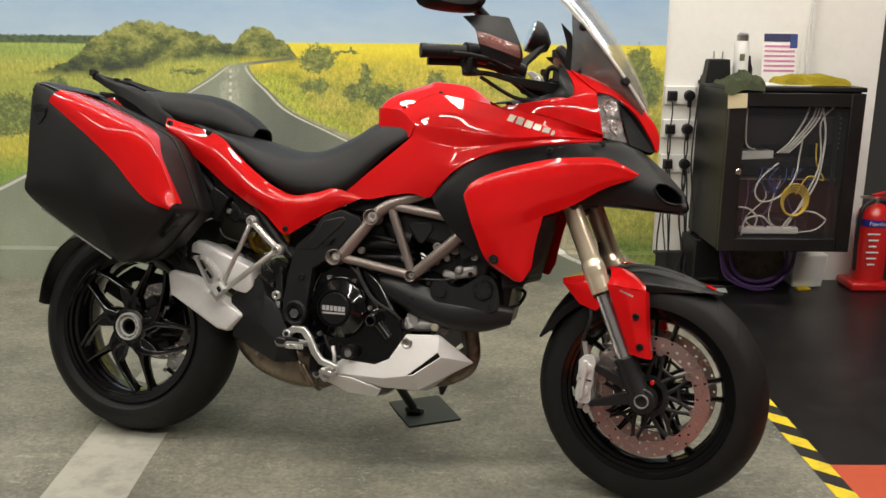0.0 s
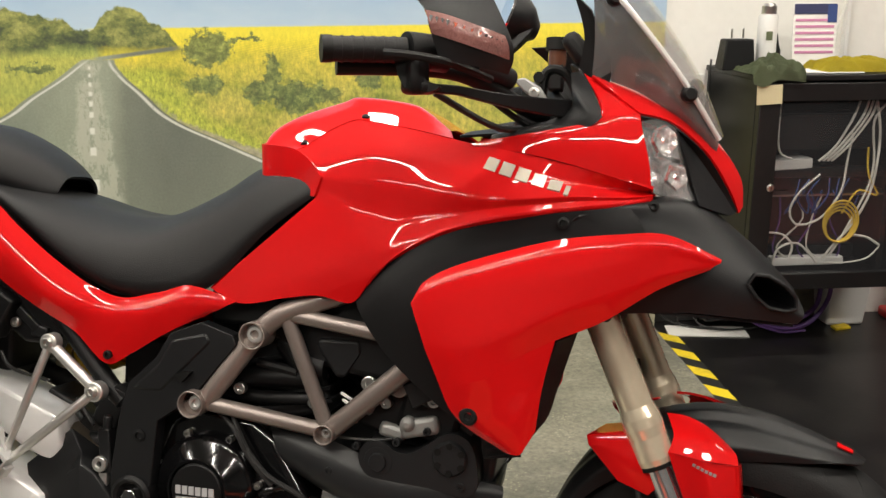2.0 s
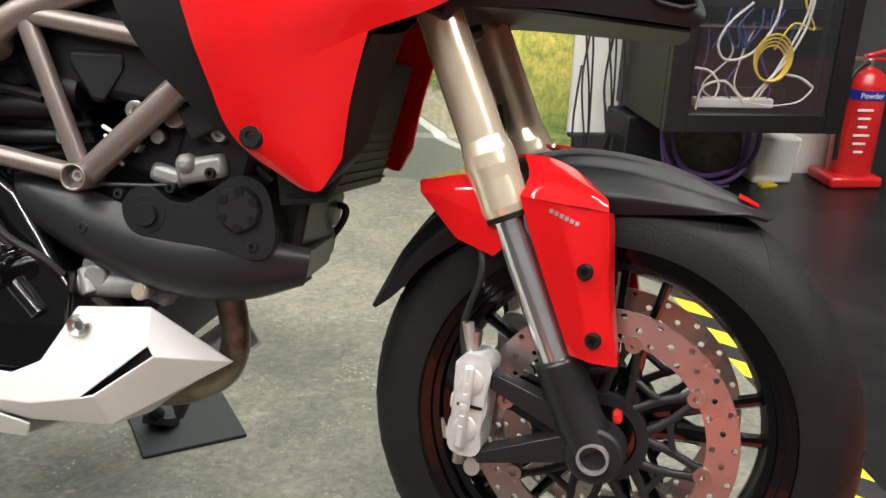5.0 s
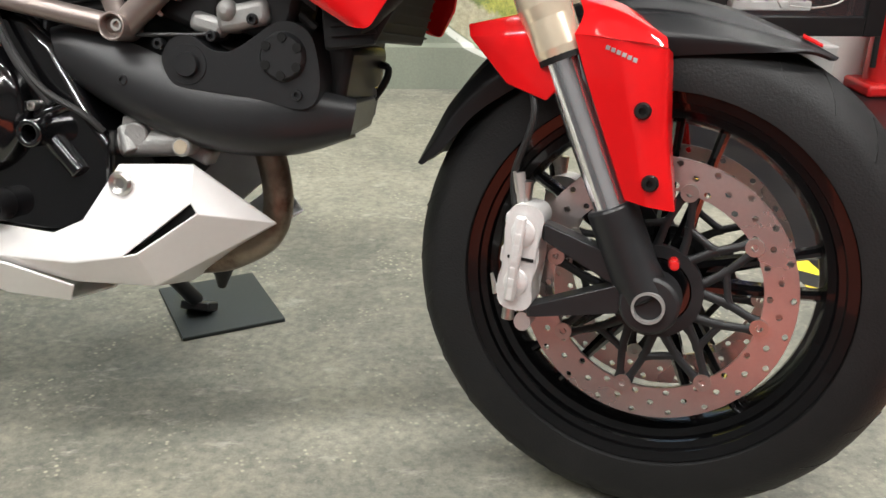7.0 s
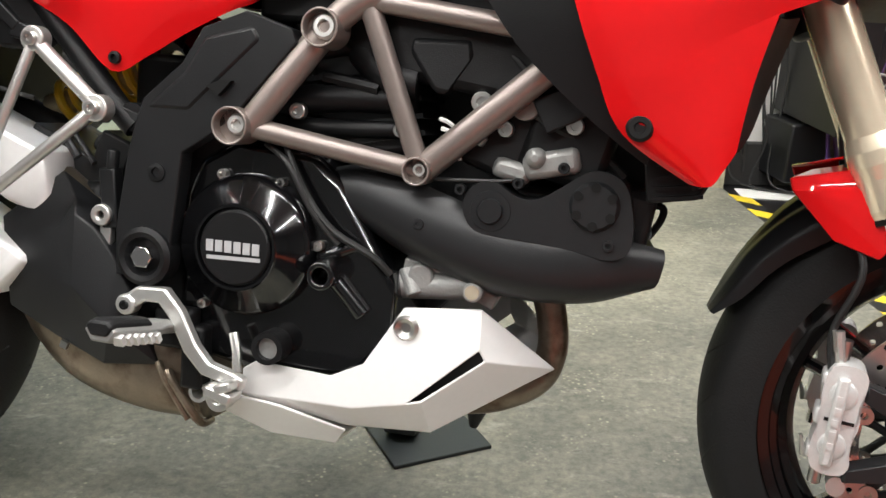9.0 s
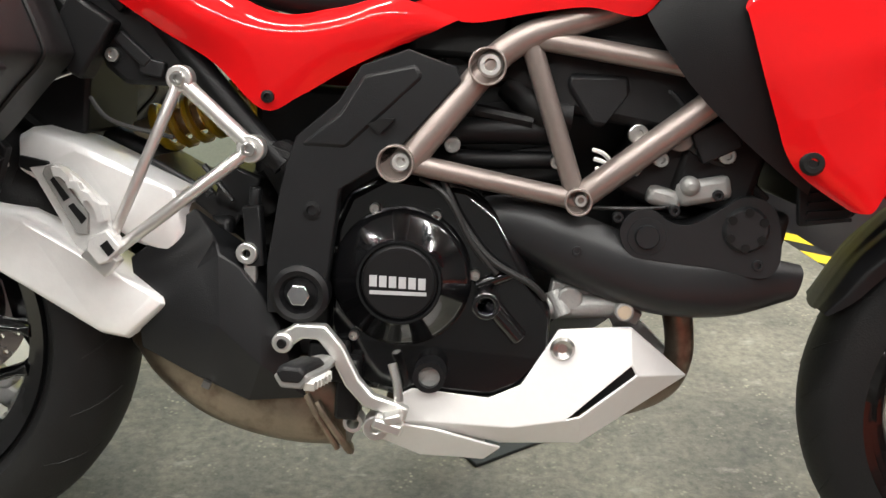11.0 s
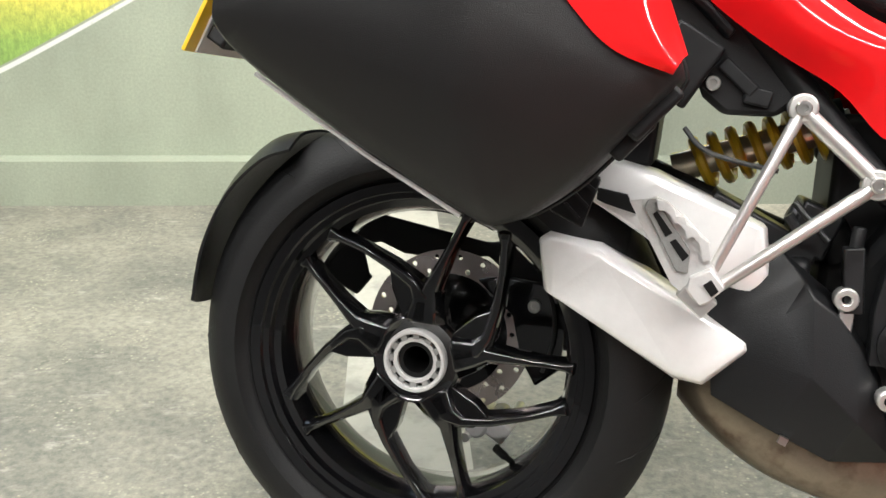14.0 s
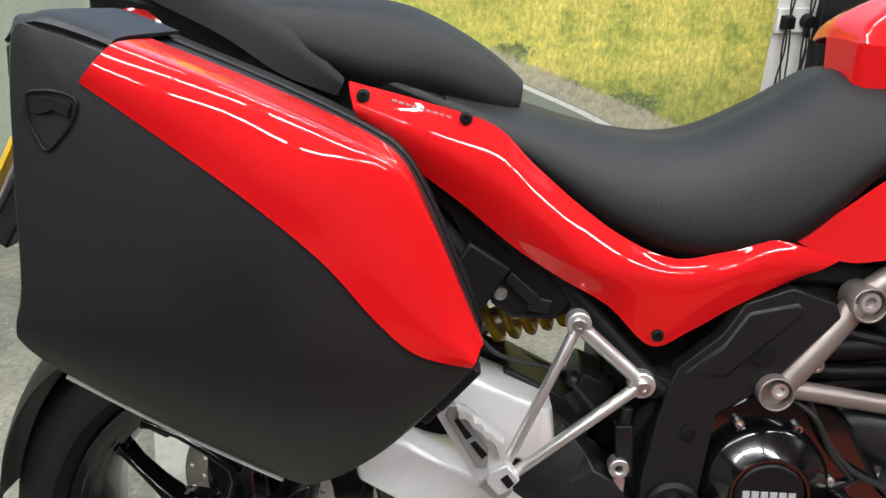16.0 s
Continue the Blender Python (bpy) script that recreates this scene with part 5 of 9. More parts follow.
# headlamps
for s in (-1, 1):
    LENS = [[(1.352, s * 0.119, 1.064), (1.362, s * 0.121, 1.030), (1.369, s * 0.121, 0.999), (1.379, s * 0.119, 0.961)],
            [(1.376, s * 0.109, 1.068), (1.390, s * 0.110, 1.025), (1.400, s * 0.109, 0.985), (1.410, s * 0.107, 0.953)],
            [(1.402, s * 0.088, 1.058), (1.413, s * 0.086, 1.018), (1.422, s * 0.086, 0.985), (1.436, s * 0.088, 0.952)]]
    h = part("headlamp", patch(LENS, 16, 12, 0.002), CLEAR, bike, "clear twin headlamp lens over bright reflectors", smooth=60)
    h.visible_shadow = False
    part("reflector", patch([[(x - 0.004, y - s * 0.008, z) for x, y, z in LENS[0]], [(x - 0.008, y - s * 0.026, z) for x, y, z in LENS[1]], [(x - 0.004, y - s * 0.010, z) for x, y, z in LENS[2]]], 14, 9, 0.002), REFLECTOR, h, "bright facetted reflector")
    for x, y, z, r, q in ((1.383, 0.101, 1.038, 0.0215, 7), (1.403, 0.099, 0.986, 0.0200, 5)):
        part("lamp_bowl", moved(lathe([(r * 1.08, -0.004), (r * 0.95, -0.010), (r * 0.80, -0.002), (r * 0.55, 0.010), (r * 0.34, 0.004), (r * 0.30, -0.006), (r * 0.12, -0.009), (0, -0.009)], q, (0, 0, 0)), pose(x, s * y, z, 0, 18, 36 if s < 0 else 144)), REFLECTOR, h, "angular mirrored bowl", smooth=8)
    part("lamp_divider", moved(prism([(-0.020, -0.003), (0.020, -0.004), (0.020, 0.003), (-0.018, 0.004)], -0.003, 0.010), pose(1.393, s * 0.103, 1.012, 0, 12, s * -30)), CHROME, h, bevel=0.001)
    part("lamp_gap", patch([
        [(1.351, s * 0.118, 1.073), (1.398, s * 0.089, 1.063), (1.450, s * 0.054, 1.021), (1.487, s * 0.029, 0.967), (1.500, s * 0.016, 0.938)],
        [(1.356, s * 0.106, 1.066), (1.404, s * 0.068, 1.052), (1.438, s * 0.048, 1.012), (1.474, s * 0.028, 0.966), (1.492, s * 0.022, 0.936)]], 16, 4, 0.003), COIL, bike, smooth=60)
    part("lamp_surround", patch([
        [(1.404, s * 0.070, 1.054), (1.438, s * 0.052, 1.014), (1.474, s * 0.032, 0.967), (1.496, s * 0.020, 0.936)],
        [(1.404, s * 0.080, 1.050), (1.430, s * 0.066, 1.005), (1.456, s * 0.056, 0.965), (1.484, s * 0.036, 0.932)],
        [(1.402, s * 0.087, 1.052), (1.417, s * 0.084, 1.010), (1.429, s * 0.085, 0.975), (1.440, s * 0.089, 0.944)]], 16, 10, 0.003), PLASTIC_GREY, bike, "dark grey wedge between lamp and brow", smooth=60)

# beak
MOUTH = [(1.516, 0.118, 0.836), (1.524, 0.116, 0.850), (1.544, 0.112, 0.849), (1.568, 0.106, 0.836), (1.584, 0.100, 0.820), (1.586, 0.098, 0.803), (1.572, 0.102, 0.799), (1.546, 0.108, 0.803), (1.528, 0.115, 0.818)]


def inside(x, z, ring_pts):
    hit = False
    for (x0, _, z0), (x1, _, z1) in zip(ring_pts, ring_pts[1:] + ring_pts[:1]):
        if (z0 > z) != (z1 > z) and x < (x1 - x0) * (z - z0) / (z1 - z0) + x0:
            hit = not hit
    return hit


beak_skin = smooth_patch([
    [(1.27, -0.150, 0.780), (1.34, -0.135, 0.782), (1.43, -0.118, 0.788), (1.52, -0.106, 0.784), (1.590, -0.088, 0.780)],
    [(1.27, -0.165, 0.84), (1.35, -0.148, 0.845), (1.44, -0.128, 0.842), (1.53, -0.112, 0.822), (1.598, -0.090, 0.792)],
    [(1.26, -0.178, 0.900), (1.35, -0.142, 0.918), (1.43, -0.118, 0.900), (1.52, -0.098, 0.858), (1.596, -0.078, 0.806)],
    [(1.28, -0.165, 0.930), (1.36, -0.122, 0.948), (1.43, -0.092, 0.948), (1.52, -0.062, 0.884), (1.590, -0.040, 0.822)],
    [(1.30, 0, 0.945), (1.37, 0, 0.955), (1.44, 0, 0.952), (1.525, 0, 0.892), (1.592, 0, 0.826)]], 90, 34, 0, True)
bmesh.ops.delete(beak_skin, geom=[f for f in beak_skin.faces if inside(f.calc_center_median().x, f.calc_center_median().z, MOUTH)], context="FACES")
beak_skin.normal_update()
bmesh.ops.solidify(beak_skin, geom=beak_skin.faces[:], thickness=0.004)
part("beak", beak_skin, PLASTIC_GREY, bike, "matt black beak with air intakes", smooth=50)
for s in (-1, 1):
    mc = (1.552, 0.825)
    duct = [[(mc[0] + (x - mc[0]) * k - dx, s * (y - dy), mc[1] + (z - mc[1]) * k) for x, y, z in MOUTH] for k, dy, dx in ((1.06, 0.003, 0), (1.0, 0.010, 0.002), (0.88, 0.030, 0.010), (0.70, 0.050, 0.020), (0.05, 0.056, 0.022))]
    part("intake_mouth", loft(duct, False), PLASTIC, bike, "dark hollow air intake mouth", smooth=30)
    part("intake_lip", tube([(x, s * (y + 0.0005), z) for x, y, z in MOUTH], 0.0030, 8, 0, True), PLASTIC_GREY, bike)
part("beak_underside", patch([[(1.26, -0.15, 0.79), (1.42, -0.118, 0.787), (1.585, -0.085, 0.779)], [(1.26, 0, 0.80), (1.42, 0, 0.79), (1.59, 0, 0.78)]], 14, 5, 0.004, True), PLASTIC, bike)

# red scoop panels with their black inner shell
for s in (-1, 1):
    p = part("scoop_panel", patch([
        [(1.047, s * 0.206, 0.790), (1.062, s * 0.207, 0.815), (1.10, s * 0.206, 0.838), (1.17, s * 0.203, 0.863), (1.25, s * 0.199, 0.886), (1.33, s * 0.184, 0.898), (1.40, s * 0.160, 0.900), (1.474, s * 0.132, 0.867)],
        [(1.044, s * 0.212, 0.782), (1.060, s * 0.2145, 0.804), (1.103, s * 0.2155, 0.826), (1.173, s * 0.2130, 0.850), (1.253, s * 0.2080, 0.872), (1.334, s * 0.1900, 0.882), (1.402, s * 0.1655, 0.886), (1.474, s * 0.1350, 0.866)],
        [(1.050, s * 0.214, 0.765), (1.068, s * 0.217, 0.785), (1.12, s * 0.219, 0.805), (1.18, s * 0.217, 0.825), (1.26, s * 0.211, 0.842), (1.335, s * 0.190, 0.858), (1.40, s * 0.164, 0.872), (1.468, s * 0.136, 0.863)],
        [(1.068, s * 0.214, 0.718), (1.095, s * 0.219, 0.725), (1.14, s * 0.222, 0.738), (1.19, s * 0.218, 0.756), (1.255, s * 0.208, 0.785), (1.325, s * 0.188, 0.812), (1.395, s * 0.164, 0.845), (1.462, s * 0.137, 0.859)],
        [(1.090, s * 0.208, 0.668), (1.125, s * 0.214, 0.672), (1.16, s * 0.214, 0.685), (1.20, s * 0.208, 0.715), (1.25, s * 0.199, 0.745), (1.315, s * 0.183, 0.775), (1.39, s * 0.160, 0.825), (1.458, s * 0.136, 0.856)]], 48, 0, 0.004, sharp=4), RED, bike, "glossy red side scoop panel", smooth=26)
    part("scoop_leg", patch([
        [(1.0893, s * 0.2085, 0.670), (1.125, s * 0.2145, 0.674), (1.16, s * 0.2145, 0.687), (1.20, s * 0.2085, 0.717), (1.252, s * 0.1995, 0.746)],
        [(1.105, s * 0.204, 0.635), (1.14, s * 0.208, 0.635), (1.175, s * 0.207, 0.648), (1.21, s * 0.202, 0.675), (1.240, s * 0.195, 0.695)],
        [(1.131, s * 0.198, 0.609), (1.16, s * 0.202, 0.605), (1.19, s * 0.202, 0.615), (1.215, s * 0.198, 0.638), (1.233, s * 0.192, 0.655)],
        [(1.188, s * 0.192, 0.577), (1.20, s * 0.194, 0.574), (1.21, s * 0.194, 0.575), (1.218, s * 0.192, 0.590), (1.228, s * 0.188, 0.610)]], 18, 14, 0.004), RED, p, smooth=50)
    if s < 0:
        part("scoop_inner", patch([
            [(1.255, s * 0.196, 0.742), (1.238, s * 0.188, 0.690), (1.228, s * 0.182, 0.610), (1.195, s * 0.180, 0.566)],
            [(1.266, s * 0.168, 0.745), (1.246, s * 0.165, 0.68), (1.234, s * 0.165, 0.612), (1.204, s * 0.162, 0.572)],
            [(1.279, s * 0.145, 0.75), (1.256, s * 0.145, 0.67), (1.241, s * 0.145, 0.618), (1.212, s * 0.145, 0.584)]], 14, 8, 0.004), PLASTIC, bike, "black radiator shroud edge")
        part("scoop_bolt", lathe([(0, 0.004), (0.0135, 0.004), (0.0145, -0.003), (0.011, -0.007), (0.006, -0.007), (0.005, -0.0045), (0, -0.0045)], 20, (1.134, -0.206, 0.626)), COIL, p, "recessed black socket bolt")
    part("inner_fairing", patch([
        [(0.945, s * 0.170, 0.775), (0.985, s * 0.178, 0.822), (1.06, s * 0.188, 0.882), (1.16, s * 0.192, 0.912), (1.26, s * 0.180, 0.928), (1.34, s * 0.140, 0.938)],
        [(0.964, s * 0.180, 0.745), (1.00, s * 0.190, 0.800), (1.07, s * 0.194, 0.848), (1.16, s * 0.188, 0.882), (1.26, s * 0.178, 0.900), (1.36, s * 0.140, 0.915)],
        [(1.008, s * 0.182, 0.692), (1.045, s * 0.196, 0.750), (1.085, s * 0.196, 0.805), (1.17, s * 0.188, 0.845), (1.27, s * 0.176, 0.870), (1.37, s * 0.140, 0.885)],
        [(1.085, s * 0.178, 0.628), (1.105, s * 0.190, 0.69), (1.135, s * 0.192, 0.745), (1.18, s * 0.188, 0.80), (1.27, s * 0.176, 0.84), (1.37, s * 0.142, 0.86)],
        [(1.145, s * 0.172, 0.588), (1.150, s * 0.182, 0.63), (1.165, s * 0.186, 0.70), (1.20, s * 0.184, 0.77), (1.27, s * 0.172, 0.82), (1.37, s * 0.140, 0.845)]], 30, 14, 0.004), PLASTIC, bike, "matt black inner fairing", smooth=50)
for c in ((1.254, -0.190, 0.912), (1.377, -0.128, 0.941)):
    part("fairing_bolt", lathe([(0, 0.01), (0.0085, 0.01), (0.0085, -0.003), (0.0045, -0.004), (0.004, 0), (0, 0)], 14, c), COIL, bike)

# radiator
part("radiator", join(box((1.196, 0, 0.645), (0.035, 0.27, 0.17), (0, 12, 0))), COIL, bike, "black radiator core behind the front wheel", bevel=0.004)
for k in range(13):
    part("radiator_fin", box((1.224 - 0.0022 * k, -0.0, 0.720 - 0.0125 * k), (0.006, 0.27, 0.003), (0, 12, 0)), PLASTIC, bike)

# ---- seats and tail ----
part("tank_support", box((0.735, 0, 0.765), (0.12, 0.24, 0.10)), COIL, bike, bevel=0.008)
part("seat_base", loft([[(x, -w, z1), (x, w, z1), (x, w, z0), (x, -w, z0)] for x, w, z0, z1 in ((0.0, 0.10, 0.90, 0.965), (0.20, 0.115, 0.88, 0.940), (0.300, 0.085, 0.862, 0.905))]), COIL, bike, "black seat base", bevel=0.006)
part("rider_seat", patch([
    [(0.255, -0.118, 0.905), (0.335, -0.135, 0.852), (0.46, -0.148, 0.778), (0.56, -0.150, 0.750), (0.676, -0.142, 0.772), (0.780, -0.142, 0.872), (0.862, -0.140, 0.936)],
    [(0.250, -0.122, 0.915), (0.340, -0.150, 0.868), (0.46, -0.165, 0.800), (0.56, -0.165, 0.778), (0.67, -0.152, 0.802), (0.776, -0.146, 0.896), (0.858, -0.138, 0.952)],
    [(0.245, -0.110, 0.925), (0.34, -0.135, 0.892), (0.46, -0.145, 0.850), (0.56, -0.140, 0.845), (0.658, -0.122, 0.884), (0.745, -0.112, 0.946), (0.820, -0.112, 0.970)],
    [(0.24, -0.06, 0.930), (0.34, -0.07, 0.910), (0.46, -0.07, 0.882), (0.56, -0.065, 0.882), (0.655, -0.055, 0.926), (0.725, -0.05, 0.972), (0.785, -0.05, 0.980)],
    [(0.24, 0, 0.930), (0.34, 0, 0.912), (0.46, 0, 0.884), (0.56, 0, 0.884), (0.655, 0, 0.930), (0.725, 0, 0.975), (0.785, 0, 0.981)]], 44, 16, 0.006, True), VINYL, bike, "black vinyl rider seat, deeply dished", smooth=60)
part("pillion_seat", patch([[(-0.03 + (x + 0.03) * 0.785 - 0.022 * min(max(x - 0.16, 0) / 0.2, 1), y * (1 - 0.40 * min(max(x - 0.16, 0) / 0.28, 1)), z) for x, y, z in row] for row in [
    [(0.02, -0.115, 0.958), (0.12, -0.128, 0.950), (0.22, -0.132, 0.930), (0.33, -0.130, 0.922), (0.43, -0.120, 0.904), (0.456, -0.10, 0.902)],
    [(0.0, -0.125, 0.985), (0.12, -0.142, 0.975), (0.22, -0.148, 0.958), (0.33, -0.145, 0.948), (0.440, -0.125, 0.922), (0.468, -0.10, 0.914)],
    [(-0.02, -0.110, 1.022), (0.12, -0.122, 1.018), (0.24, -0.124, 1.008), (0.34, -0.120, 0.990), (0.430, -0.105, 0.958), (0.472, -0.085, 0.930)],
    [(-0.03, -0.06, 1.036), (0.12, -0.06, 1.036), (0.24, -0.06, 1.030), (0.33, -0.06, 1.010), (0.420, -0.06, 0.974), (0.473, -0.055, 0.942)],
    [(-0.03, 0, 1.038), (0.12, 0, 1.039), (0.24, 0, 1.034), (0.33, 0, 1.014), (0.420, 0, 0.977), (0.473, 0, 0.944)]]], 34, 14, 0.006, True), VINYL, bike, "raised black vinyl pillion seat", smooth=60)
part("pillion_pan", loft([[(x, -w, z1), (x, w, z1), (x, w * 0.96, z0), (x, -w * 0.96, z0)] for x, w, z0, z1 in ((0.0, 0.108, 0.945, 0.985), (0.12, 0.124, 0.932, 0.970), (0.20, 0.116, 0.918, 0.955), (0.250, 0.084, 0.905, 0.934), (0.280, 0.064, 0.902, 0.920))]), VINYL, bike, "black pan under the pillion seat", bevel=0.004)
def flared(q):
    """The tail panels stand further out towards the rear."""
    x, y, z = q
    f = max(0.0, 0.5 - x) / 0.4
    return (x + 0.030 * f, y + math.copysign(0.052 * f, y), z - 0.008 * f)


for s in (-1, 1):
    p = part("tail_panel", patch([[flared(q) for q in row] for row in [
        [(0.108, s * 0.148, 0.950), (0.20, s * 0.153, 0.930), (0.285, s * 0.155, 0.906), (0.335, s * 0.155, 0.864), (0.40, s * 0.156, 0.814), (0.47, s * 0.157, 0.770), (0.535, s * 0.157, 0.748), (0.60, s * 0.153, 0.762), (0.655, s * 0.150, 0.777), (0.735, s * 0.146, 0.757)],
        [(0.116, s * 0.164, 0.927), (0.20, s * 0.170, 0.893), (0.29, s * 0.173, 0.850), (0.350, s * 0.175, 0.806), (0.415, s * 0.175, 0.756), (0.480, s * 0.174, 0.732), (0.535, s * 0.172, 0.724), (0.59, s * 0.168, 0.732), (0.645, s * 0.160, 0.750), (0.715, s * 0.150, 0.748)],
        [(0.135, s * 0.150, 0.903), (0.185, s * 0.152, 0.863), (0.254, s * 0.154, 0.816), (0.320, s * 0.156, 0.767), (0.385, s * 0.158, 0.728), (0.452, s * 0.160, 0.692), (0.512, s * 0.162, 0.641), (0.555, s * 0.160, 0.660), (0.608, s * 0.156, 0.694), (0.69, s * 0.149, 0.740)]]], 46, 18, 0.004), RED, bike, "glossy red tail side panel", smooth=50)
    if s > 0:
        p.location += Vector((0, -0.022, -0.022))
    if s < 0:
        for c in ((0.128, -0.166, 0.938), (0.252, -0.164, 0.915), (0.519, -0.170, 0.656)):
            part("panel_bolt", lathe([(0, 0.006), (0.0075, 0.006), (0.0075, -0.003), (0.004, -0.004), (0.0035, 0), (0, 0)], 14, flared(c)), COIL, p)
        for k in range(9):
            part("panel_mark", moved(box((0, 0, 0), (0.0055, 0.002, 0.0022)), pose(*flared((0.165 + 0.0082 * k, -0.1615, 0.9325 - 0.0021 * k)), 0, 13, 0)), DULL_ALLOY, p)
    # grab rail and under-seat tail
    part("grab_rail", patch([
        [(-0.205, s * 0.09, 1.062), (-0.12, s * 0.115, 1.025), (-0.02, s * 0.140, 0.985), (0.05, s * 0.146, 0.945), (0.118, s * 0.142, 0.922)],
        [(-0.210, s * 0.088, 1.082), (-0.12, s * 0.110, 1.058), (-0.015, s * 0.130, 1.032), (0.060, s * 0.138, 0.995), (0.126, s * 0.142, 0.942)],
        [(-0.205, s * 0.070, 1.074), (-0.12, s * 0.085, 1.046), (-0.02, s * 0.10, 1.022), (0.055, s * 0.115, 0.99), (0.118, s * 0.125, 0.942)]], 20, 8, 0.006), PLASTIC, bike, "black moulded grab rail", smooth=50)
for c, d in (((-0.212, -0.085, 1.083), (0.016, 0.03, 0.02)), ((-0.212, 0.085, 1.083), (0.016, 0.03, 0.02)), ((-0.12, -0.095, 1.062), (0.014, 0.02, 0.012))):
    part("rail_tip", box(c, d), PLASTIC, bike, bevel=0.004)
part("rail_cross", tube([(-0.205, -0.085, 1.072), (-0.225, 0, 1.072), (-0.205, 0.085, 1.072)], 0.012, 10, 12), PLASTIC, bike)
part("tail_unit", loft([[(x, -w, z1), (x, w, z1), (x, w * 0.8, z0), (x, -w * 0.8, z0)] for x, w, z0, z1 in ((-0.205, 0.07, 0.985, 1.03), (-0.10, 0.10, 0.93, 1.02), (0.05, 0.12, 0.86, 0.99), (0.25, 0.13, 0.80, 0.92), (0.46, 0.13, 0.68, 0.78))]), PLASTIC, bike, "black tail unit under the seat", bevel=0.008)
part("tail_lamp", patch([[(-0.205, -0.05, 0.995), (-0.14, -0.082, 0.985), (-0.085, -0.098, 0.945)], [(-0.210, -0.048, 1.005), (-0.138, -0.090, 1.000), (-0.080, -0.104, 0.958)], [(-0.205, -0.045, 1.015), (-0.132, -0.086, 1.012), (-0.076, -0.10, 0.972)]], 10, 8, 0.004), LENS_RED, bike, "red tail lamp lens")
part("plate_holder", loft([[(-0.20, -0.05, 0.95), (-0.20, 0.05, 0.95), (-0.17, 0.05, 0.95), (-0.17, -0.05, 0.95)], [(-0.28, -0.08, 0.83), (-0.28, 0.08, 0.83), (-0.25, 0.08, 0.82), (-0.25, -0.08, 0.82)], [(-0.335, -0.10, 0.715), (-0.335, 0.10, 0.715), (-0.31, 0.10, 0.70), (-0.31, -0.10, 0.70)]]), PLASTIC, bike, "black plate holder", bevel=0.004)
pl = part("number_plate", moved(box((0, 0, 0), (0.006, 0.23, 0.17)), pose(-0.322, 0, 0.772, 0, 26, 0)), PLATE_YELLOW, bike, "yellow rear number plate seen edge-on", bevel=0.001)
part("plate_back", moved(box((0.005, 0.012, 0), (0.003, 0.205, 0.166)), pose(-0.322, 0, 0.772, 0, 26, 0)), PAPER, pl, "pale back of the plate")
for k in range(3):
    part("plate_bar", moved(box((-0.003, -0.06 + 0.06 * k, 0.02), (0.002, 0.035, 0.06)), pose(-0.322, 0, 0.772, 0, 26, 0)), COIL, pl)
    part("plate_bar", moved(box((-0.003, -0.06 + 0.06 * k, -0.045), (0.002, 0.035, 0.05)), pose(-0.322, 0, 0.772, 0, 26, 0)), COIL, pl)

# ---- windscreen, bars ----
scr = part("windscreen", patch([
    [(1.465, -0.045, 1.045), (1.400, -0.105, 1.135), (1.300, -0.138, 1.250), (1.190, -0.150, 1.365), (1.13, -0.14, 1.43)],
    [(1.470, -0.025, 1.050), (1.418, -0.06, 1.150), (1.322, -0.08, 1.275), (1.212, -0.085, 1.395), (1.14, -0.08, 1.465)],
    [(1.472, 0, 1.052), (1.424, 0, 1.155), (1.330, 0, 1.285), (1.220, 0, 1.405), (1.145, 0, 1.475)]], 30, 12, 0.004, True), SCREEN, bike, "smoke-tinted clear windscreen", smooth=60)
for s in (-1, 1):
    part("screen_edge", tube([(1.466, s * 0.045, 1.046), (1.401, s * 0.106, 1.136), (1.301, s * 0.139, 1.251), (1.191, s * 0.151, 1.366), (1.131, s * 0.141, 1.431)], 0.0042 if s < 0 else 0.0022, 8, 24), SCREEN_EDGE, scr, "screen edge with its bright flare painted as a pale tube")
    part("screen_bracket", patch([[(1.255, s * 0.10, 1.140), (1.262, s * 0.108, 1.19), (1.245, s * 0.118, 1.25)], [(1.300, s * 0.095, 1.115), (1.302, s * 0.10, 1.15), (1.272, s * 0.118, 1.225)]], 10, 6, 0.005), PLASTIC, bike, "black screen bracket")
    for x, y, z in ((1.305, 0.131, 1.240), (1.418, 0.092, 1.108)):
        part("screen_bolt", moved(lathe([(0, 0.006), (0.012, 0.006), (0.012, -0.004), (0.008, -0.008), (0, -0.008)], 14), pose(x, s * y, z, 0, 0, 20 if s < 0 else 160)), COIL, scr)
part("instrument_panel", moved(box((0, 0, 0), (0.03, 0.2, 0.09)), pose(1.262, 0, 1.16, 0, -40, 0)), PLASTIC, bike, bevel=0.012)

def righted(bm, s, d=(0.009, -0.034, 0.017), squash=1.0):
    """Moves what sits on the right-hand bar end out to where it is held."""
    if s < 0:
        for v in bm.verts:
            v.co += Vector(d)
            v.co.z = 1.216 - (1.216 - v.co.z) * squash
    return bm


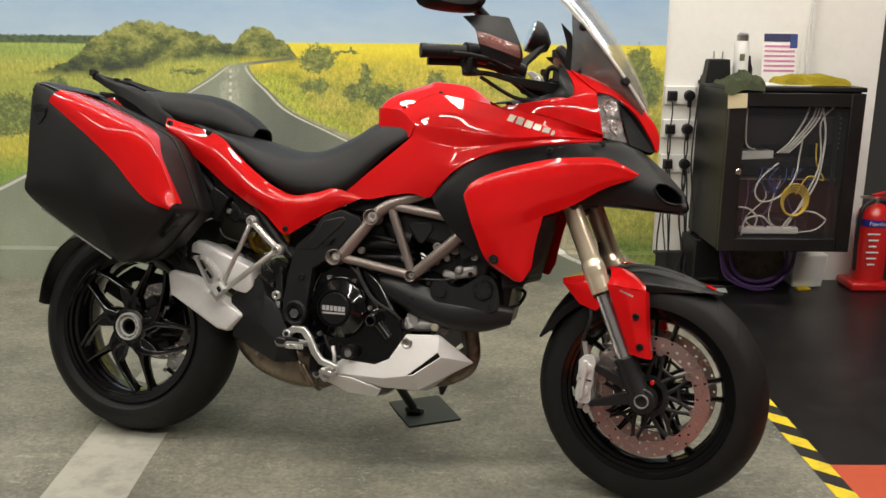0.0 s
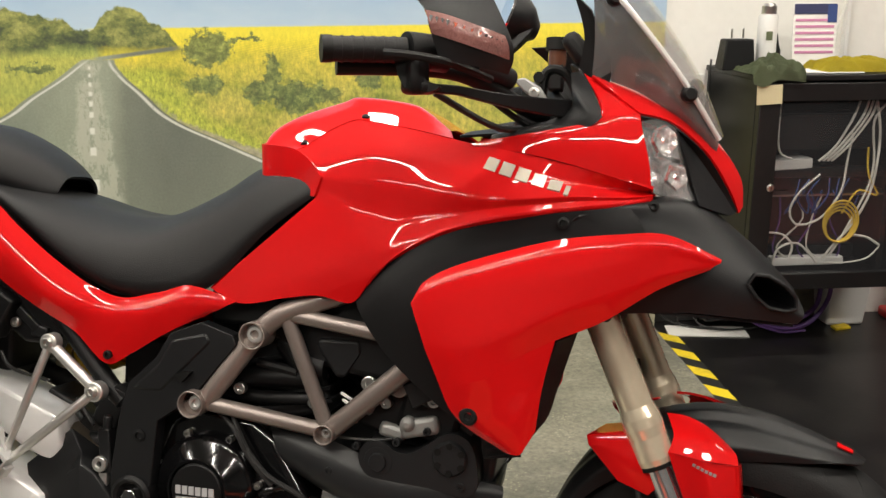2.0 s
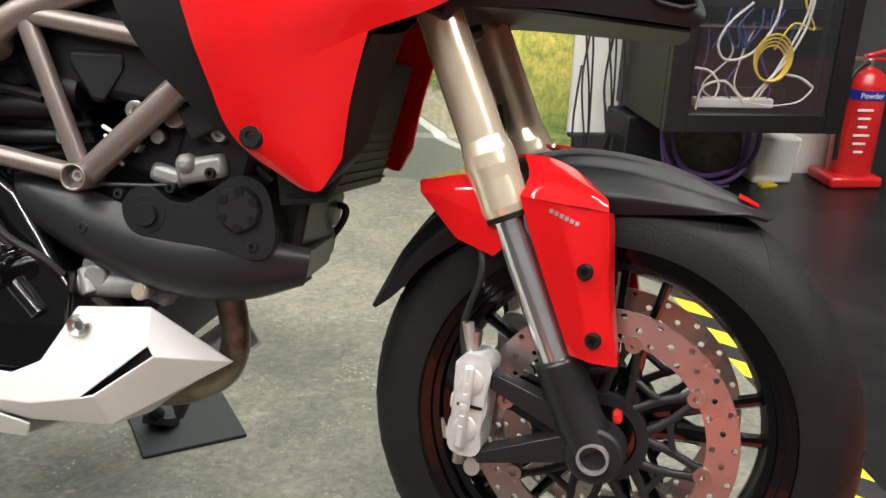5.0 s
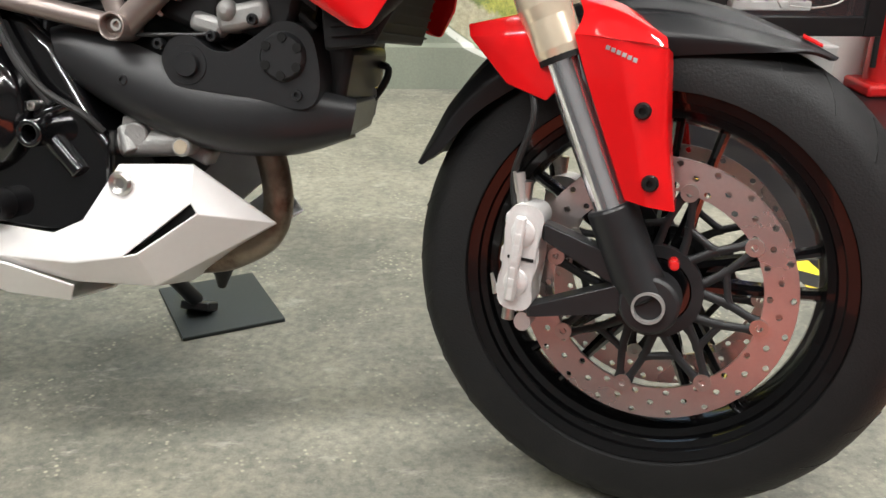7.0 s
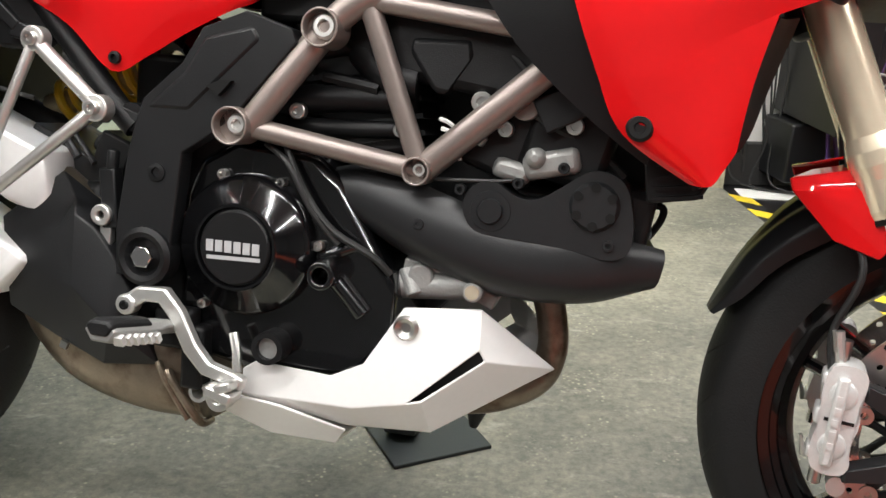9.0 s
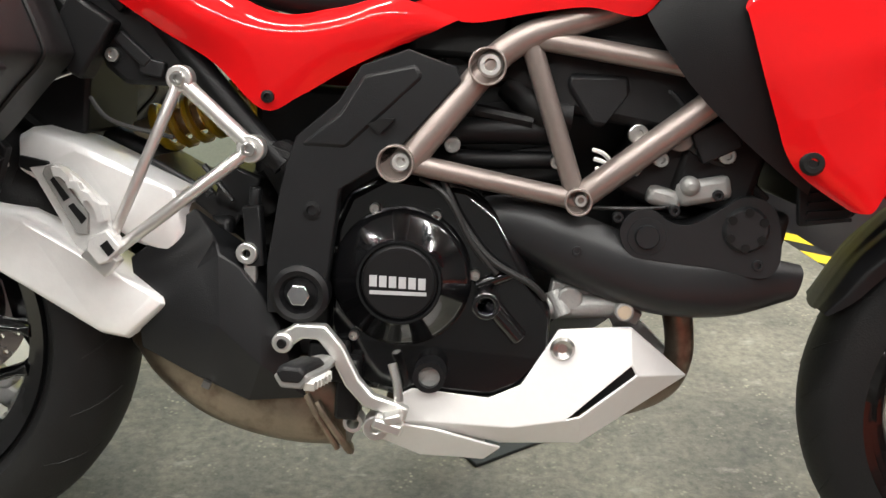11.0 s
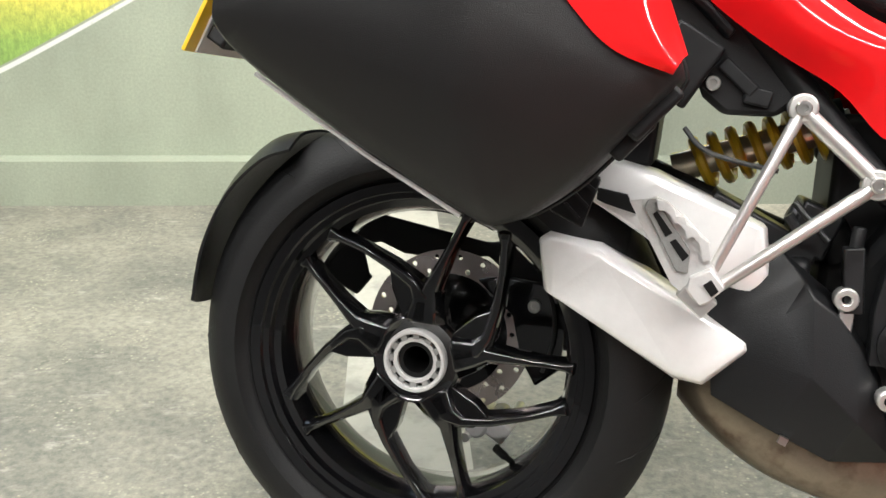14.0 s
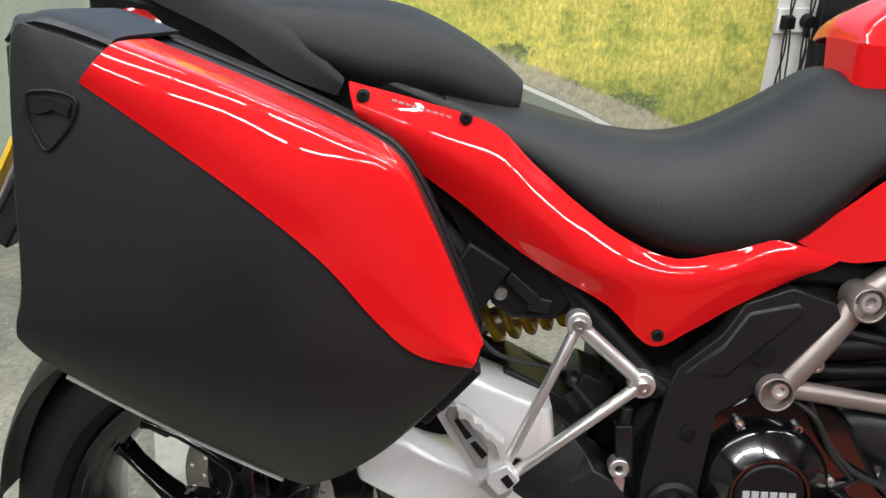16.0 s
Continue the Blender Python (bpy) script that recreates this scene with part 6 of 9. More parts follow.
GUARD_SHIFT = (0.006, -0.014, 0.012)
bars = part("handlebar", barred(tube([(0.955, -0.37, 1.127), (1.045, -0.315, 1.130), (1.11, -0.24, 1.125), (1.18, -0.13, 1.085), (1.205, -0.05, 1.075), (1.205, 0.05, 1.075), (1.18, 0.13, 1.085), (1.11, 0.24, 1.125), (1.045, 0.315, 1.130), (0.955, 0.37, 1.127)], 0.0125, 12, 44)), COIL, bike, "black tapered handlebar")
for s in (-1, 1):
    g0, g1 = Vector((0.952, s * 0.372, 1.127)), Vector((1.040, s * 0.320, 1.130))
    part("grip", righted(barred(tube([g0, g1], 0.0165, 20)), s), VINYL, bars, "black ribbed rubber grip")
    part("bar_end", righted(barred(tube([g0 + (g0 - g1) * 0.14, g0], 0.0178, 18)), s), COIL, bars)
    for f in (0.12, 0.26, 0.40, 0.54, 0.68, 0.82):
        part("grip_rib", righted(barred(tube([g0.lerp(g1, f), g0.lerp(g1, f + 0.035)], 0.0174, 20)), s), VINYL, bars)
    part("switch_block", righted(barred(tube([(1.040, s * 0.320, 1.130), (1.048, s * 0.312, 1.130), (1.085, s * 0.275, 1.128)], 0.024, 16)), s), PLASTIC, bars)
    part("throttle_housing", righted(barred(box((1.052, s * 0.312, 1.098), (0.036, 0.030, 0.05), (0, 0, s * 40))), s), PLASTIC, bars, bevel=0.008)
    if s < 0:
        part("guard_bracket", loft([[(x - 0.004, y, z - h), (x + 0.004, y - 0.010, z - h), (x + 0.004, y - 0.010, z + h), (x - 0.004, y, z + h)] for x, y, z, h in ((1.076, -0.338, 1.082, 0.006), (1.117, -0.30, 1.083, 0.006), (1.170, -0.24, 1.077, 0.009), (1.213, -0.17, 1.077, 0.012), (1.246, -0.10, 1.080, 0.014))]), PLASTIC, bars, "black hand guard bracket", bevel=0.002)
        part("lever_perch", prism([(1.034, 1.122), (1.045, 1.126), (1.073, 1.127), (1.080, 1.108), (1.079, 1.094), (1.101, 1.084), (1.091, 1.077), (1.073, 1.075), (1.057, 1.081), (1.047, 1.093), (1.041, 1.110)], -0.342, -0.318, 40), PLASTIC, bars, "black brake lever body", bevel=0.004)
        part("lever", tube([(1.150, -0.25, 1.105), (1.118, -0.345, 1.112), (1.075, -0.372, 1.118), (1.036, -0.378, 1.120)], 0.0058, 8, 18), COIL, bars)
    else:
        part("guard_bracket", barred(tube([(1.045, 0.33, 1.075), (1.12, 0.30, 1.078), (1.18, 0.20, 1.066), (1.235, 0.10, 1.064)], 0.0085, 8, 20)), PLASTIC, bars, "black hand guard bracket")
        part("lever", barred(tube([(1.15, 0.20, 1.118), (1.12, 0.30, 1.098), (1.075, 0.36, 1.085), (1.02, 0.40, 1.092)], 0.006, 8, 18)), COIL, bars)
    hg = part("hand_guard", righted(barred(patch([
        [(1.030, s * 0.330, 1.222), (1.070, s * 0.330, 1.224), (1.115, s * 0.315, 1.224), (1.140, s * 0.295, 1.222)],
        [(1.070, s * 0.352, 1.182), (1.100, s * 0.348, 1.174), (1.140, s * 0.325, 1.160), (1.172, s * 0.29, 1.150)],
        [(1.080, s * 0.352, 1.150), (1.110, s * 0.346, 1.140), (1.150, s * 0.322, 1.124), (1.178, s * 0.285, 1.118)],
        [(1.092, s * 0.345, 1.108), (1.115, s * 0.338, 1.104), (1.150, s * 0.315, 1.098), (1.170, s * 0.28, 1.094)]], 20, 18, 0.004)), s, GUARD_SHIFT, 0.87), PLASTIC_GREY, bars, "dark grey hand guard", smooth=40)
    part("indicator", righted(barred(patch([
        [(1.072, s * 0.3555, 1.178), (1.102, s * 0.3515, 1.170), (1.142, s * 0.3285, 1.156), (1.168, s * 0.298, 1.147)],
        [(1.079, s * 0.3585, 1.162), (1.108, s * 0.3535, 1.153), (1.148, s * 0.3295, 1.138), (1.174, s * 0.298, 1.130)],
        [(1.083, s * 0.3555, 1.145), (1.112, s * 0.3495, 1.135), (1.151, s * 0.3255, 1.121), (1.174, s * 0.292, 1.114)]], 14, 8, 0.003)), s, GUARD_SHIFT, 0.87), LENS_AMBER, hg, "clear pinkish indicator lens set into the guard")
    # row of small chrome blocks added as the white sparkles on the lens
    ends = [Vector(c) for c in ((1.079, s * 0.3600, 1.167), (1.108, s * 0.3555, 1.158), (1.146, s * 0.3320, 1.144), (1.168, s * 0.3030, 1.135))]
    for k in range(12):
        f = (k + 0.5) / 4
        c = ends[int(f)].lerp(ends[int(f) + 1], f - int(f))
        part("indicator_facet", righted(barred(box(c, (0.0050, 0.0040, 0.0085), (0, 25, s * (18 if f < 1 else 32 if f < 2 else 52)))), s, GUARD_SHIFT, 0.87), CHROME, hg)
    if s < 0:
        st = part("mirror_stalk", barred(tube([(1.13, -0.25, 1.14), (1.11, -0.27, 1.19), (1.085, -0.285, 1.235), (1.06, -0.31, 1.26)], 0.010, 10, 16, r_end=0.014)), PLASTIC, bars)
        OVAL = ((-0.095, 0.0), (-0.08, 0.034), (0.0, 0.045), (0.085, 0.032), (0.098, -0.004), (0.06, -0.034), (-0.07, -0.034))
        turn = pose(1.005, -0.375, 1.278, 0, -6, -47)
        part("mirror", barred(moved(loft([[(0, y, z) for y, z in OVAL], [(0.022, y * 0.96, z * 0.96) for y, z in OVAL], [(0.042, y * 0.7, z * 0.7) for y, z in OVAL]], n=28), turn)), PLASTIC, st, "black mirror housing", smooth=50)
        part("mirror_glass", barred(moved(loft([[(-0.003, y * 0.93, z * 0.92) for y, z in OVAL], [(0.0, y * 0.93, z * 0.92) for y, z in OVAL]], n=28), turn)), CHROME, st)
    else:
        # angular far mirror on a flat blade arm
        st = part("mirror_stalk", loft([[(1.128, 0.30, 1.268), (1.106, 0.30, 1.262), (1.104, 0.275, 1.262), (1.128, 0.275, 1.268)],
                                        [(1.112, 0.297, 1.243), (1.086, 0.297, 1.242), (1.084, 0.27, 1.242), (1.110, 0.27, 1.243)],
                                        [(1.076, 0.285, 1.205), (1.050, 0.285, 1.214), (1.050, 0.262, 1.214), (1.076, 0.262, 1.205)],
                                        [(1.074, 0.265, 1.150), (1.050, 0.265, 1.150), (1.050, 0.242, 1.150), (1.074, 0.242, 1.150)]]), PLASTIC_GREY, bars, "dark grey mirror arm", bevel=0.003)
        RIM = ((-0.060, -0.012), (-0.048, 0.028), (-0.008, 0.048), (0.040, 0.046), (0.062, 0.020), (0.060, -0.020), (0.030, -0.046), (-0.030, -0.046))
        turn = pose(1.071, 0.305, 1.301, 0, 17, 22)
        part("mirror", moved(loft([[(0, y, z) for y, z in RIM], [(0.020, y * 1.02, z * 1.0) for y, z in RIM], [(0.046, y * 0.8 , z * 0.74 - 0.006) for y, z in RIM], [(0.066, y * 0.4, z * 0.34 - 0.012) for y, z in RIM]], n=28), turn), PLASTIC_GREY, st, "dark grey mirror housing", smooth=40)
        part("mirror_glass", moved(loft([[(-0.004, y * 0.95, z * 0.95) for y, z in RIM], [(0.0, y * 0.95, z * 0.95) for y, z in RIM]], n=28), turn), CHROME, st)
part("brake_reservoir", barred(tube([(1.105, -0.245, 1.165), (1.105, -0.245, 1.225)], 0.021, 20)), RESERVOIR, bars, "translucent brown brake fluid reservoir")
part("reservoir_cap", barred(tube([(1.105, -0.245, 1.224), (1.105, -0.245, 1.247)], 0.025, 20)), COIL, bars, "black ribbed reservoir cap")
part("master_cylinder", barred(tube([(1.12, -0.25, 1.14), (1.16, -0.17, 1.125)], 0.016, 14)), CASTING, bars)
part("clutch_reservoir", tube([(1.186, 0.20, 1.186), (1.186, 0.20, 1.215)], 0.017, 18), RESERVOIR, bars, "translucent brown clutch fluid reservoir")
part("reservoir_bracket", box((1.186, 0.20, 1.165), (0.028, 0.03, 0.05)), COIL, bars, bevel=0.005)
part("clutch_cap", tube([(1.186, 0.20, 1.214), (1.186, 0.20, 1.236)], 0.022, 18), COIL, bars)
part("bar_clamp", steered(box((1.20, 0, 1.065), (0.07, 0.15, 0.05), (0, 10, 0))), CASTING, bars, bevel=0.008)
part("ignition_cover", steered(box((1.17, 0, 1.045), (0.10, 0.09, 0.05), (0, -10, 0))), PLASTIC, bars, bevel=0.01)
for k, pts in enumerate(([(1.14, -0.18, 1.11), (1.20, -0.12, 1.06), (1.24, -0.05, 1.05), (1.25, 0.0, 0.98)], [(1.10, -0.25, 1.10), (1.17, -0.18, 1.055), (1.22, -0.10, 1.05), (1.25, -0.03, 1.0)], [(1.15, 0.18, 1.11), (1.20, 0.08, 1.07), (1.24, 0.03, 1.06), (1.25, 0.0, 1.0)])):
    part("bar_hose", steered(tube(pts, 0.005, 8, 18)), CABLE_BLACK, bars)
part("clamp_plate", prism([(1.158, 1.122), (1.176, 1.126), (1.200, 1.112), (1.212, 1.094), (1.200, 1.088), (1.176, 1.104)], -0.112, -0.100), DULL_ALLOY, bars, "dull silver clamp plate", bevel=0.003)
part("clamp_bolt", lathe([(0, 0.008), (0.008, 0.008), (0.008, -0.004), (0.004, -0.005), (0.004, 0), (0, 0)], 14, (1.192, -0.116, 1.103)), ALLOY, bars)
part("banjo_hose", tube([(1.186, 0.02, 1.115), (1.190, 0.02, 1.148), (1.206, 0.02, 1.156), (1.226, 0.02, 1.146), (1.244, 0.02, 1.115)], 0.008, 10, 20), COIL, bars, "black hose arch over the bars")
part("switch_stub", lathe([(0, 0.02), (0.009, 0.02), (0.011, 0.0), (0.009, -0.02), (0, -0.02)], 14, (1.180, 0.03, 1.142)), COIL, bars)
part("red_switch", steered(box((1.205, -0.07, 1.050), (0.022, 0.02, 0.014))), LENS_RED, bars, bevel=0.003)
# ---- frame and engine ----
B1, B2, B3 = Vector((0.771, -0.142, 0.707)), Vector((0.684, -0.150, 0.589)), Vector((0.890, -0.124, 0.556))
for s in (-1, 1):
    def side(v):
        return Vector((v[0], s * abs(v[1]), v[2]))
    fr = part("frame_spar", tube([side(B2), side((0.728, 0.148, 0.648)), side(B1), side((0.805, 0.142, 0.738)), side((0.845, 0.140, 0.757)), side((0.93, 0.135, 0.79)), side((1.05, 0.10, 0.86))], 0.0168, 18, 28), TUBE, bike, "bronze-grey steel trellis frame tube")
    part("frame_tube", tube([side(B2), side(B3)], 0.0125, 16), TUBE, fr)
    part("frame_tube", tube([side((0.820, 0.140, 0.735)), side(B3)], 0.0125, 16), TUBE, fr)
    part("frame_tube", tube([side(B3), side((1.04, 0.15, 0.690)), side((1.10, 0.15, 0.74))], 0.0165, 16), TUBE, fr)
    part("frame_tube", tube([side((0.828, 0.140, 0.742)), side((1.00, 0.150, 0.722)), side((1.06, 0.15, 0.72))], 0.0125, 16), TUBE, fr)
    for v, r0, r1, br in ((B1, 0.0195, 0.0222, 0.0150), (B2, 0.0195, 0.0222, 0.0125), (B3, 0.0138, 0.0165, 0.0085)):
        c = side(v)
        y0, y1 = (c.y - 0.027, c.y + 0.02) if s < 0 else (c.y - 0.02, c.y + 0.027)
        part("frame_boss", ring(r0, r1, y0, y1, (c.x - (0.012 if v is B2 else 0), 0, c.z), 28), TUBE, fr, bevel=0.001)
        if s < 0:
            part("frame_bolt", lathe([(0, 0.01), (br, 0.01), (br, -0.004), (br * 0.8, -0.008), (br * 0.5, -0.008), (br * 0.42, -0.002), (0, -0.002)], 20, (c.x + (-0.006 if v is B2 else 0.003), c.y - 0.013, c.z + 0.002)), ALLOY, fr, "bright steel frame bolt")
            part("boss_seat", disk(r0 + 0.001, c.y - 0.010, c.y, (c.x - (0.012 if v is B2 else 0), 0, c.z), 24), TUBE, fr)
    plate = part("rear_frame_plate", prism([(0.541, 0.577), (0.552, 0.612), (0.600, 0.656), (0.625, 0.699), (0.679, 0.721), (0.735, 0.704), (0.742, 0.688), (0.662, 0.590), (0.606, 0.552), (0.596, 0.440), (0.588, 0.398), (0.524, 0.395), (0.522, 0.455), (0.534, 0.544)], s * 0.146 - 0.014, s * 0.146 + 0.014), PLASTIC_GREY, bike, "dark grey rear frame plate", bevel=0.009)
    part("plate_rib", prism([(0.552, 0.600), (0.612, 0.600), (0.70, 0.690), (0.69, 0.706), (0.628, 0.690), (0.604, 0.648)], s * 0.155 - 0.007, s * 0.155 + 0.007), PLASTIC_GREY, plate, bevel=0.006)
    if s < 0:
        part("plate_slot", prism([(0.636, 0.632), (0.654, 0.640), (0.668, 0.640), (0.652, 0.622)], -0.168, -0.150), COIL, plate)
        part("plate_screw", lathe([(0, 0.004), (0.011, 0.004), (0.011, -0.002), (0.006, -0.003), (0.005, 0.001), (0, 0.001)], 18, (0.574, -0.160, 0.525)), PLASTIC, plate)
    piv = part("pivot_boss", lathe([(0, 0.02), (0.036, 0.02), (0.036, -0.006), (0.030, -0.010), (0.024, -0.008), (0.020, 0.0), (0, 0.0)] if s < 0 else [(0, -0.02), (0.036, -0.02), (0.036, 0.006), (0.0, 0.008)], 32, (0.564, s * 0.160, 0.422)), PLASTIC, plate)
    if s < 0:
        part("pivot_bolt", disk(0.0145, -0.172, -0.155, (0.564, 0, 0.422), 6), CHROME, plate, "bright hexagonal pivot bolt", bevel=0.0015)
    part("subframe_tube", tube([(0.28, s * 0.12, 0.82), (0.37, s * 0.135, 0.748), (0.515, s * 0.145, 0.592), (0.535, s * 0.145, 0.575)], 0.0155, 12), PLASTIC, bike)
part("subframe_lug", join(disk(0.017, -0.156, -0.135, (0.535, 0, 0.588), 20), tube([(0.50, -0.146, 0.60), (0.545, -0.146, 0.585)], 0.012, 10)), PLASTIC, bike)

part("crankcase", prism([(0.590, 0.36), (0.592, 0.50), (0.61, 0.545), (0.66, 0.575), (0.76, 0.565), (0.80, 0.53), (0.845, 0.455), (0.872, 0.42), (0.872, 0.34), (0.83, 0.295), (0.70, 0.285), (0.62, 0.30)], -0.125, 0.13), GLOSS, bike, "gloss black engine crankcase", bevel=0.012)
part("crankcase_rear", prism([(0.50, 0.40), (0.52, 0.52), (0.56, 0.58), (0.64, 0.60), (0.70, 0.57), (0.62, 0.30), (0.56, 0.27), (0.51, 0.32)], -0.11, 0.12), CASTING, bike, bevel=0.012)
clutch = part("clutch_cover", lathe([(0.0, -0.164), (0.046, -0.164), (0.048, -0.170), (0.051, -0.170), (0.053, -0.166), (0.078, -0.150), (0.084, -0.144), (0.086, -0.138), (0.088, -0.10), (0, -0.10)], 56, (0.684, 0, 0.447)), GLOSS, bike, "gloss black conical clutch cover")
part("clutch_cap", lathe([(0, -0.1705), (0.042, -0.1705), (0.0445, -0.168), (0.0445, -0.16), (0, -0.16)], 48, (0.684, 0, 0.447)), PLASTIC, clutch, "matt black round cap with maker's mark")
for k in range(6):
    part("letter_block", box((0.6535 + 0.0117 * k, -0.1715, 0.4475), (0.0088, 0.002, 0.0135), (0, -2, 0)), LETTER_WHITE, clutch)
part("letter_bar", box((0.684, -0.1712, 0.4345), (0.068, 0.0015, 0.0045), (0, -2, 0)), LETTER_WHITE, clutch, "thin unreadable line of white lettering")
for x, z in ((0.646, 0.529), (0.722, 0.526), (0.592, 0.471), (0.628, 0.367), (0.774, 0.455)):
    bolt((x, -0.126, z), 0.0062, clutch, STEEL, 0.010, "cover_bolt")
oil = part("oil_filler", ring(0.0135, 0.020, -0.158, -0.12, (0.727, 0, 0.328), 24), PLASTIC, bike, "black oil sight glass")
part("sight_glass", disk(0.0135, -0.150, -0.12, (0.727, 0, 0.328), 20), DULL_ALLOY, oil)
part("oil_filler_cap", join(ring(0.010, 0.017, -0.165, -0.11, (0.790, 0, 0.425), 20), tube([(0.79, -0.13, 0.425), (0.835, -0.128, 0.378)], 0.011, 12), tube([(0.775, -0.125, 0.44), (0.82, -0.12, 0.46)], 0.009, 10)), GLOSS, bike, "black engine side fittings", bevel=0.002)

# belt covers and horizontal cylinder
belt = part("belt_cover", patch([
    [(0.775, -0.095, 0.545), (0.82, -0.105, 0.552), (0.90, -0.112, 0.535), (1.00, -0.115, 0.505), (1.10, -0.115, 0.502), (1.172, -0.098, 0.490)],
    [(0.778, -0.112, 0.528), (0.825, -0.122, 0.530), (0.90, -0.128, 0.508), (1.00, -0.128, 0.484), (1.10, -0.126, 0.484), (1.174, -0.106, 0.480)],
    [(0.790, -0.112, 0.507), (0.845, -0.122, 0.488), (0.92, -0.128, 0.462), (1.005, -0.128, 0.443), (1.095, -0.124, 0.442), (1.168, -0.102, 0.455)],
    [(0.80, -0.085, 0.498), (0.862, -0.095, 0.462), (0.93, -0.10, 0.438), (1.006, -0.10, 0.420), (1.092, -0.095, 0.424), (1.155, -0.08, 0.446)],
    [(0.80, -0.03, 0.50), (0.862, -0.03, 0.462), (0.93, -0.03, 0.436), (1.006, -0.03, 0.418), (1.092, -0.03, 0.424), (1.150, -0.02, 0.445)]], 34, 16, 0.004), CASTING, bike, "dark grey long belt cover", smooth=45)
part("belt_cover_end", loft([[(1.168, -0.098, 0.489), (1.165, -0.096, 0.452), (1.152, -0.02, 0.445), (1.15, 0.06, 0.45), (1.155, 0.06, 0.49)], [(1.10, -0.112, 0.500), (1.09, -0.106, 0.43), (1.09, -0.03, 0.424), (1.09, 0.08, 0.43), (1.10, 0.08, 0.50)]]), CASTING, belt, bevel=0.005)
head = part("cam_cover", prism([(0.944, 0.522), (0.955, 0.546), (0.980, 0.552), (1.005, 0.538), (1.03, 0.538), (1.058, 0.556), (1.085, 0.574), (1.112, 0.572), (1.130, 0.552), (1.138, 0.50), (1.118, 0.478), (1.06, 0.486), (1.00, 0.490), (0.960, 0.495)], -0.132, -0.05, 56), CASTING, bike, "dark grey cam belt cover", bevel=0.008)
part("cam_cap", lathe([(0, -0.139), (0.0135, -0.139), (0.0145, -0.137), (0.0145, -0.133), (0.023, -0.133), (0.025, -0.128), (0, -0.128)], 32, (0.977, 0, 0.519)), CASTING, head)
cap = part("cam_plug", lathe([(0, -0.138), (0.024, -0.138), (0.027, -0.135), (0.0285, -0.131), (0.033, -0.131), (0.035, -0.128), (0, -0.128)], 40, (1.093, 0, 0.536)), CASTING, head, "round plug with six finger notches")
for k in range(6):
    c = polar((1.093, 0, 0.536), 0.0215, 60 * k, 0)
    part("plug_notch", disk(0.0055, -0.1395, -0.13, (c[0], 0, c[2]), 12), COIL, cap)
for x, z in ((0.940, 0.540), (1.006, 0.553), (1.112, 0.494), (1.055, 0.575), (0.895, 0.495)):
    bolt((x, -0.128, z), 0.0065, head, CASTING, 0.008, "cover_bolt")
part("horizontal_head", join(box((1.105, 0, 0.51), (0.10, 0.17, 0.10), (0, 8, 0)), box((1.02, 0, 0.50), (0.12, 0.17, 0.10), (0, 8, 0))), CASTING, bike, "black horizontal cylinder head", bevel=0.01)
vert = part("vertical_cylinder", join(box((0.80, 0, 0.64), (0.13, 0.17, 0.16), (0, -12, 0)), box((0.785, 0, 0.72), (0.15, 0.19, 0.07), (0, -12, 0))), CASTING, bike, "black vertical cylinder with fins", bevel=0.01)
for k in range(5):
    part("cylinder_fin", box((0.815 - 0.004 * k, 0, 0.585 + 0.02 * k), (0.14, 0.19, 0.006), (0, -12, 0)), CASTING, vert)
part("airbox", loft([[(x, -w, z1), (x, w, z1), (x, w, z0), (x, -w, z0)] for x, w, z0, z1 in ((0.72, 0.10, 0.72, 0.80), (0.85, 0.12, 0.66, 0.90), (1.0, 0.13, 0.64, 0.92), (1.16, 0.12, 0.70, 0.92))]), PLASTIC, bike, "black airbox under the tank", bevel=0.012)
part("engine_left_side", prism([(0.60, 0.32), (0.60, 0.70), (0.74, 0.79), (1.05, 0.84), (1.16, 0.72), (1.14, 0.50), (1.05, 0.43), (0.92, 0.40), (0.86, 0.33)], 0.03, 0.13), CASTING, bike, "black engine block and left cover", bevel=0.01)
# small fittings inside the trellis
for x, z, r in ((0.955, 0.640, 0.012), (1.062, 0.622, 0.010), (0.985, 0.612, 0.009), (0.735, 0.612, 0.010), (0.862, 0.600, 0.008)):
    bolt((x, -0.122, z), r, bike, STEEL, 0.008, "engine_bolt")
part("coil_cover", join(box((1.045, -0.125, 0.640), (0.050, 0.03, 0.040), (0, -28, 0)), tube([(1.02, -0.13, 0.655), (0.99, -0.125, 0.690), (0.96, -0.115, 0.70)], 0.006, 8, 10)), PLASTIC_GREY, bike, "dark ignition coil and lead", bevel=0.004)
part("cable_clip", box((0.952, -0.120, 0.600), (0.022, 0.02, 0.012), (0, 30, 0)), DULL_ALLOY, bike, bevel=0.002)
part("intake_rubber", join(tube([(0.80, -0.09, 0.69), (0.84, -0.105, 0.66), (0.875, -0.105, 0.655)], 0.022, 14, 10), tube([(0.76, -0.11, 0.655), (0.83, -0.115, 0.645)], 0.008, 8)), PLASTIC, bike, "black rubber intake pipe")
part("throttle_cover", prism([(0.868, 0.706), (0.938, 0.709), (0.942, 0.690), (0.912, 0.644), (0.898, 0.646), (0.866, 0.690)], -0.128, -0.10), PLASTIC_GREY, bike, "dark grey shield-shaped cover", bevel=0.006)
part("coolant_pipe", join(tube([(0.72, -0.10, 0.625), (0.78, -0.105, 0.632), (0.85, -0.10, 0.635)], 0.017, 14, 10), tube([(0.66, -0.09, 0.60), (0.75, -0.10, 0.595), (0.86, -0.095, 0.60)], 0.011, 12, 10)), PLASTIC, bike, "black coolant pipe")
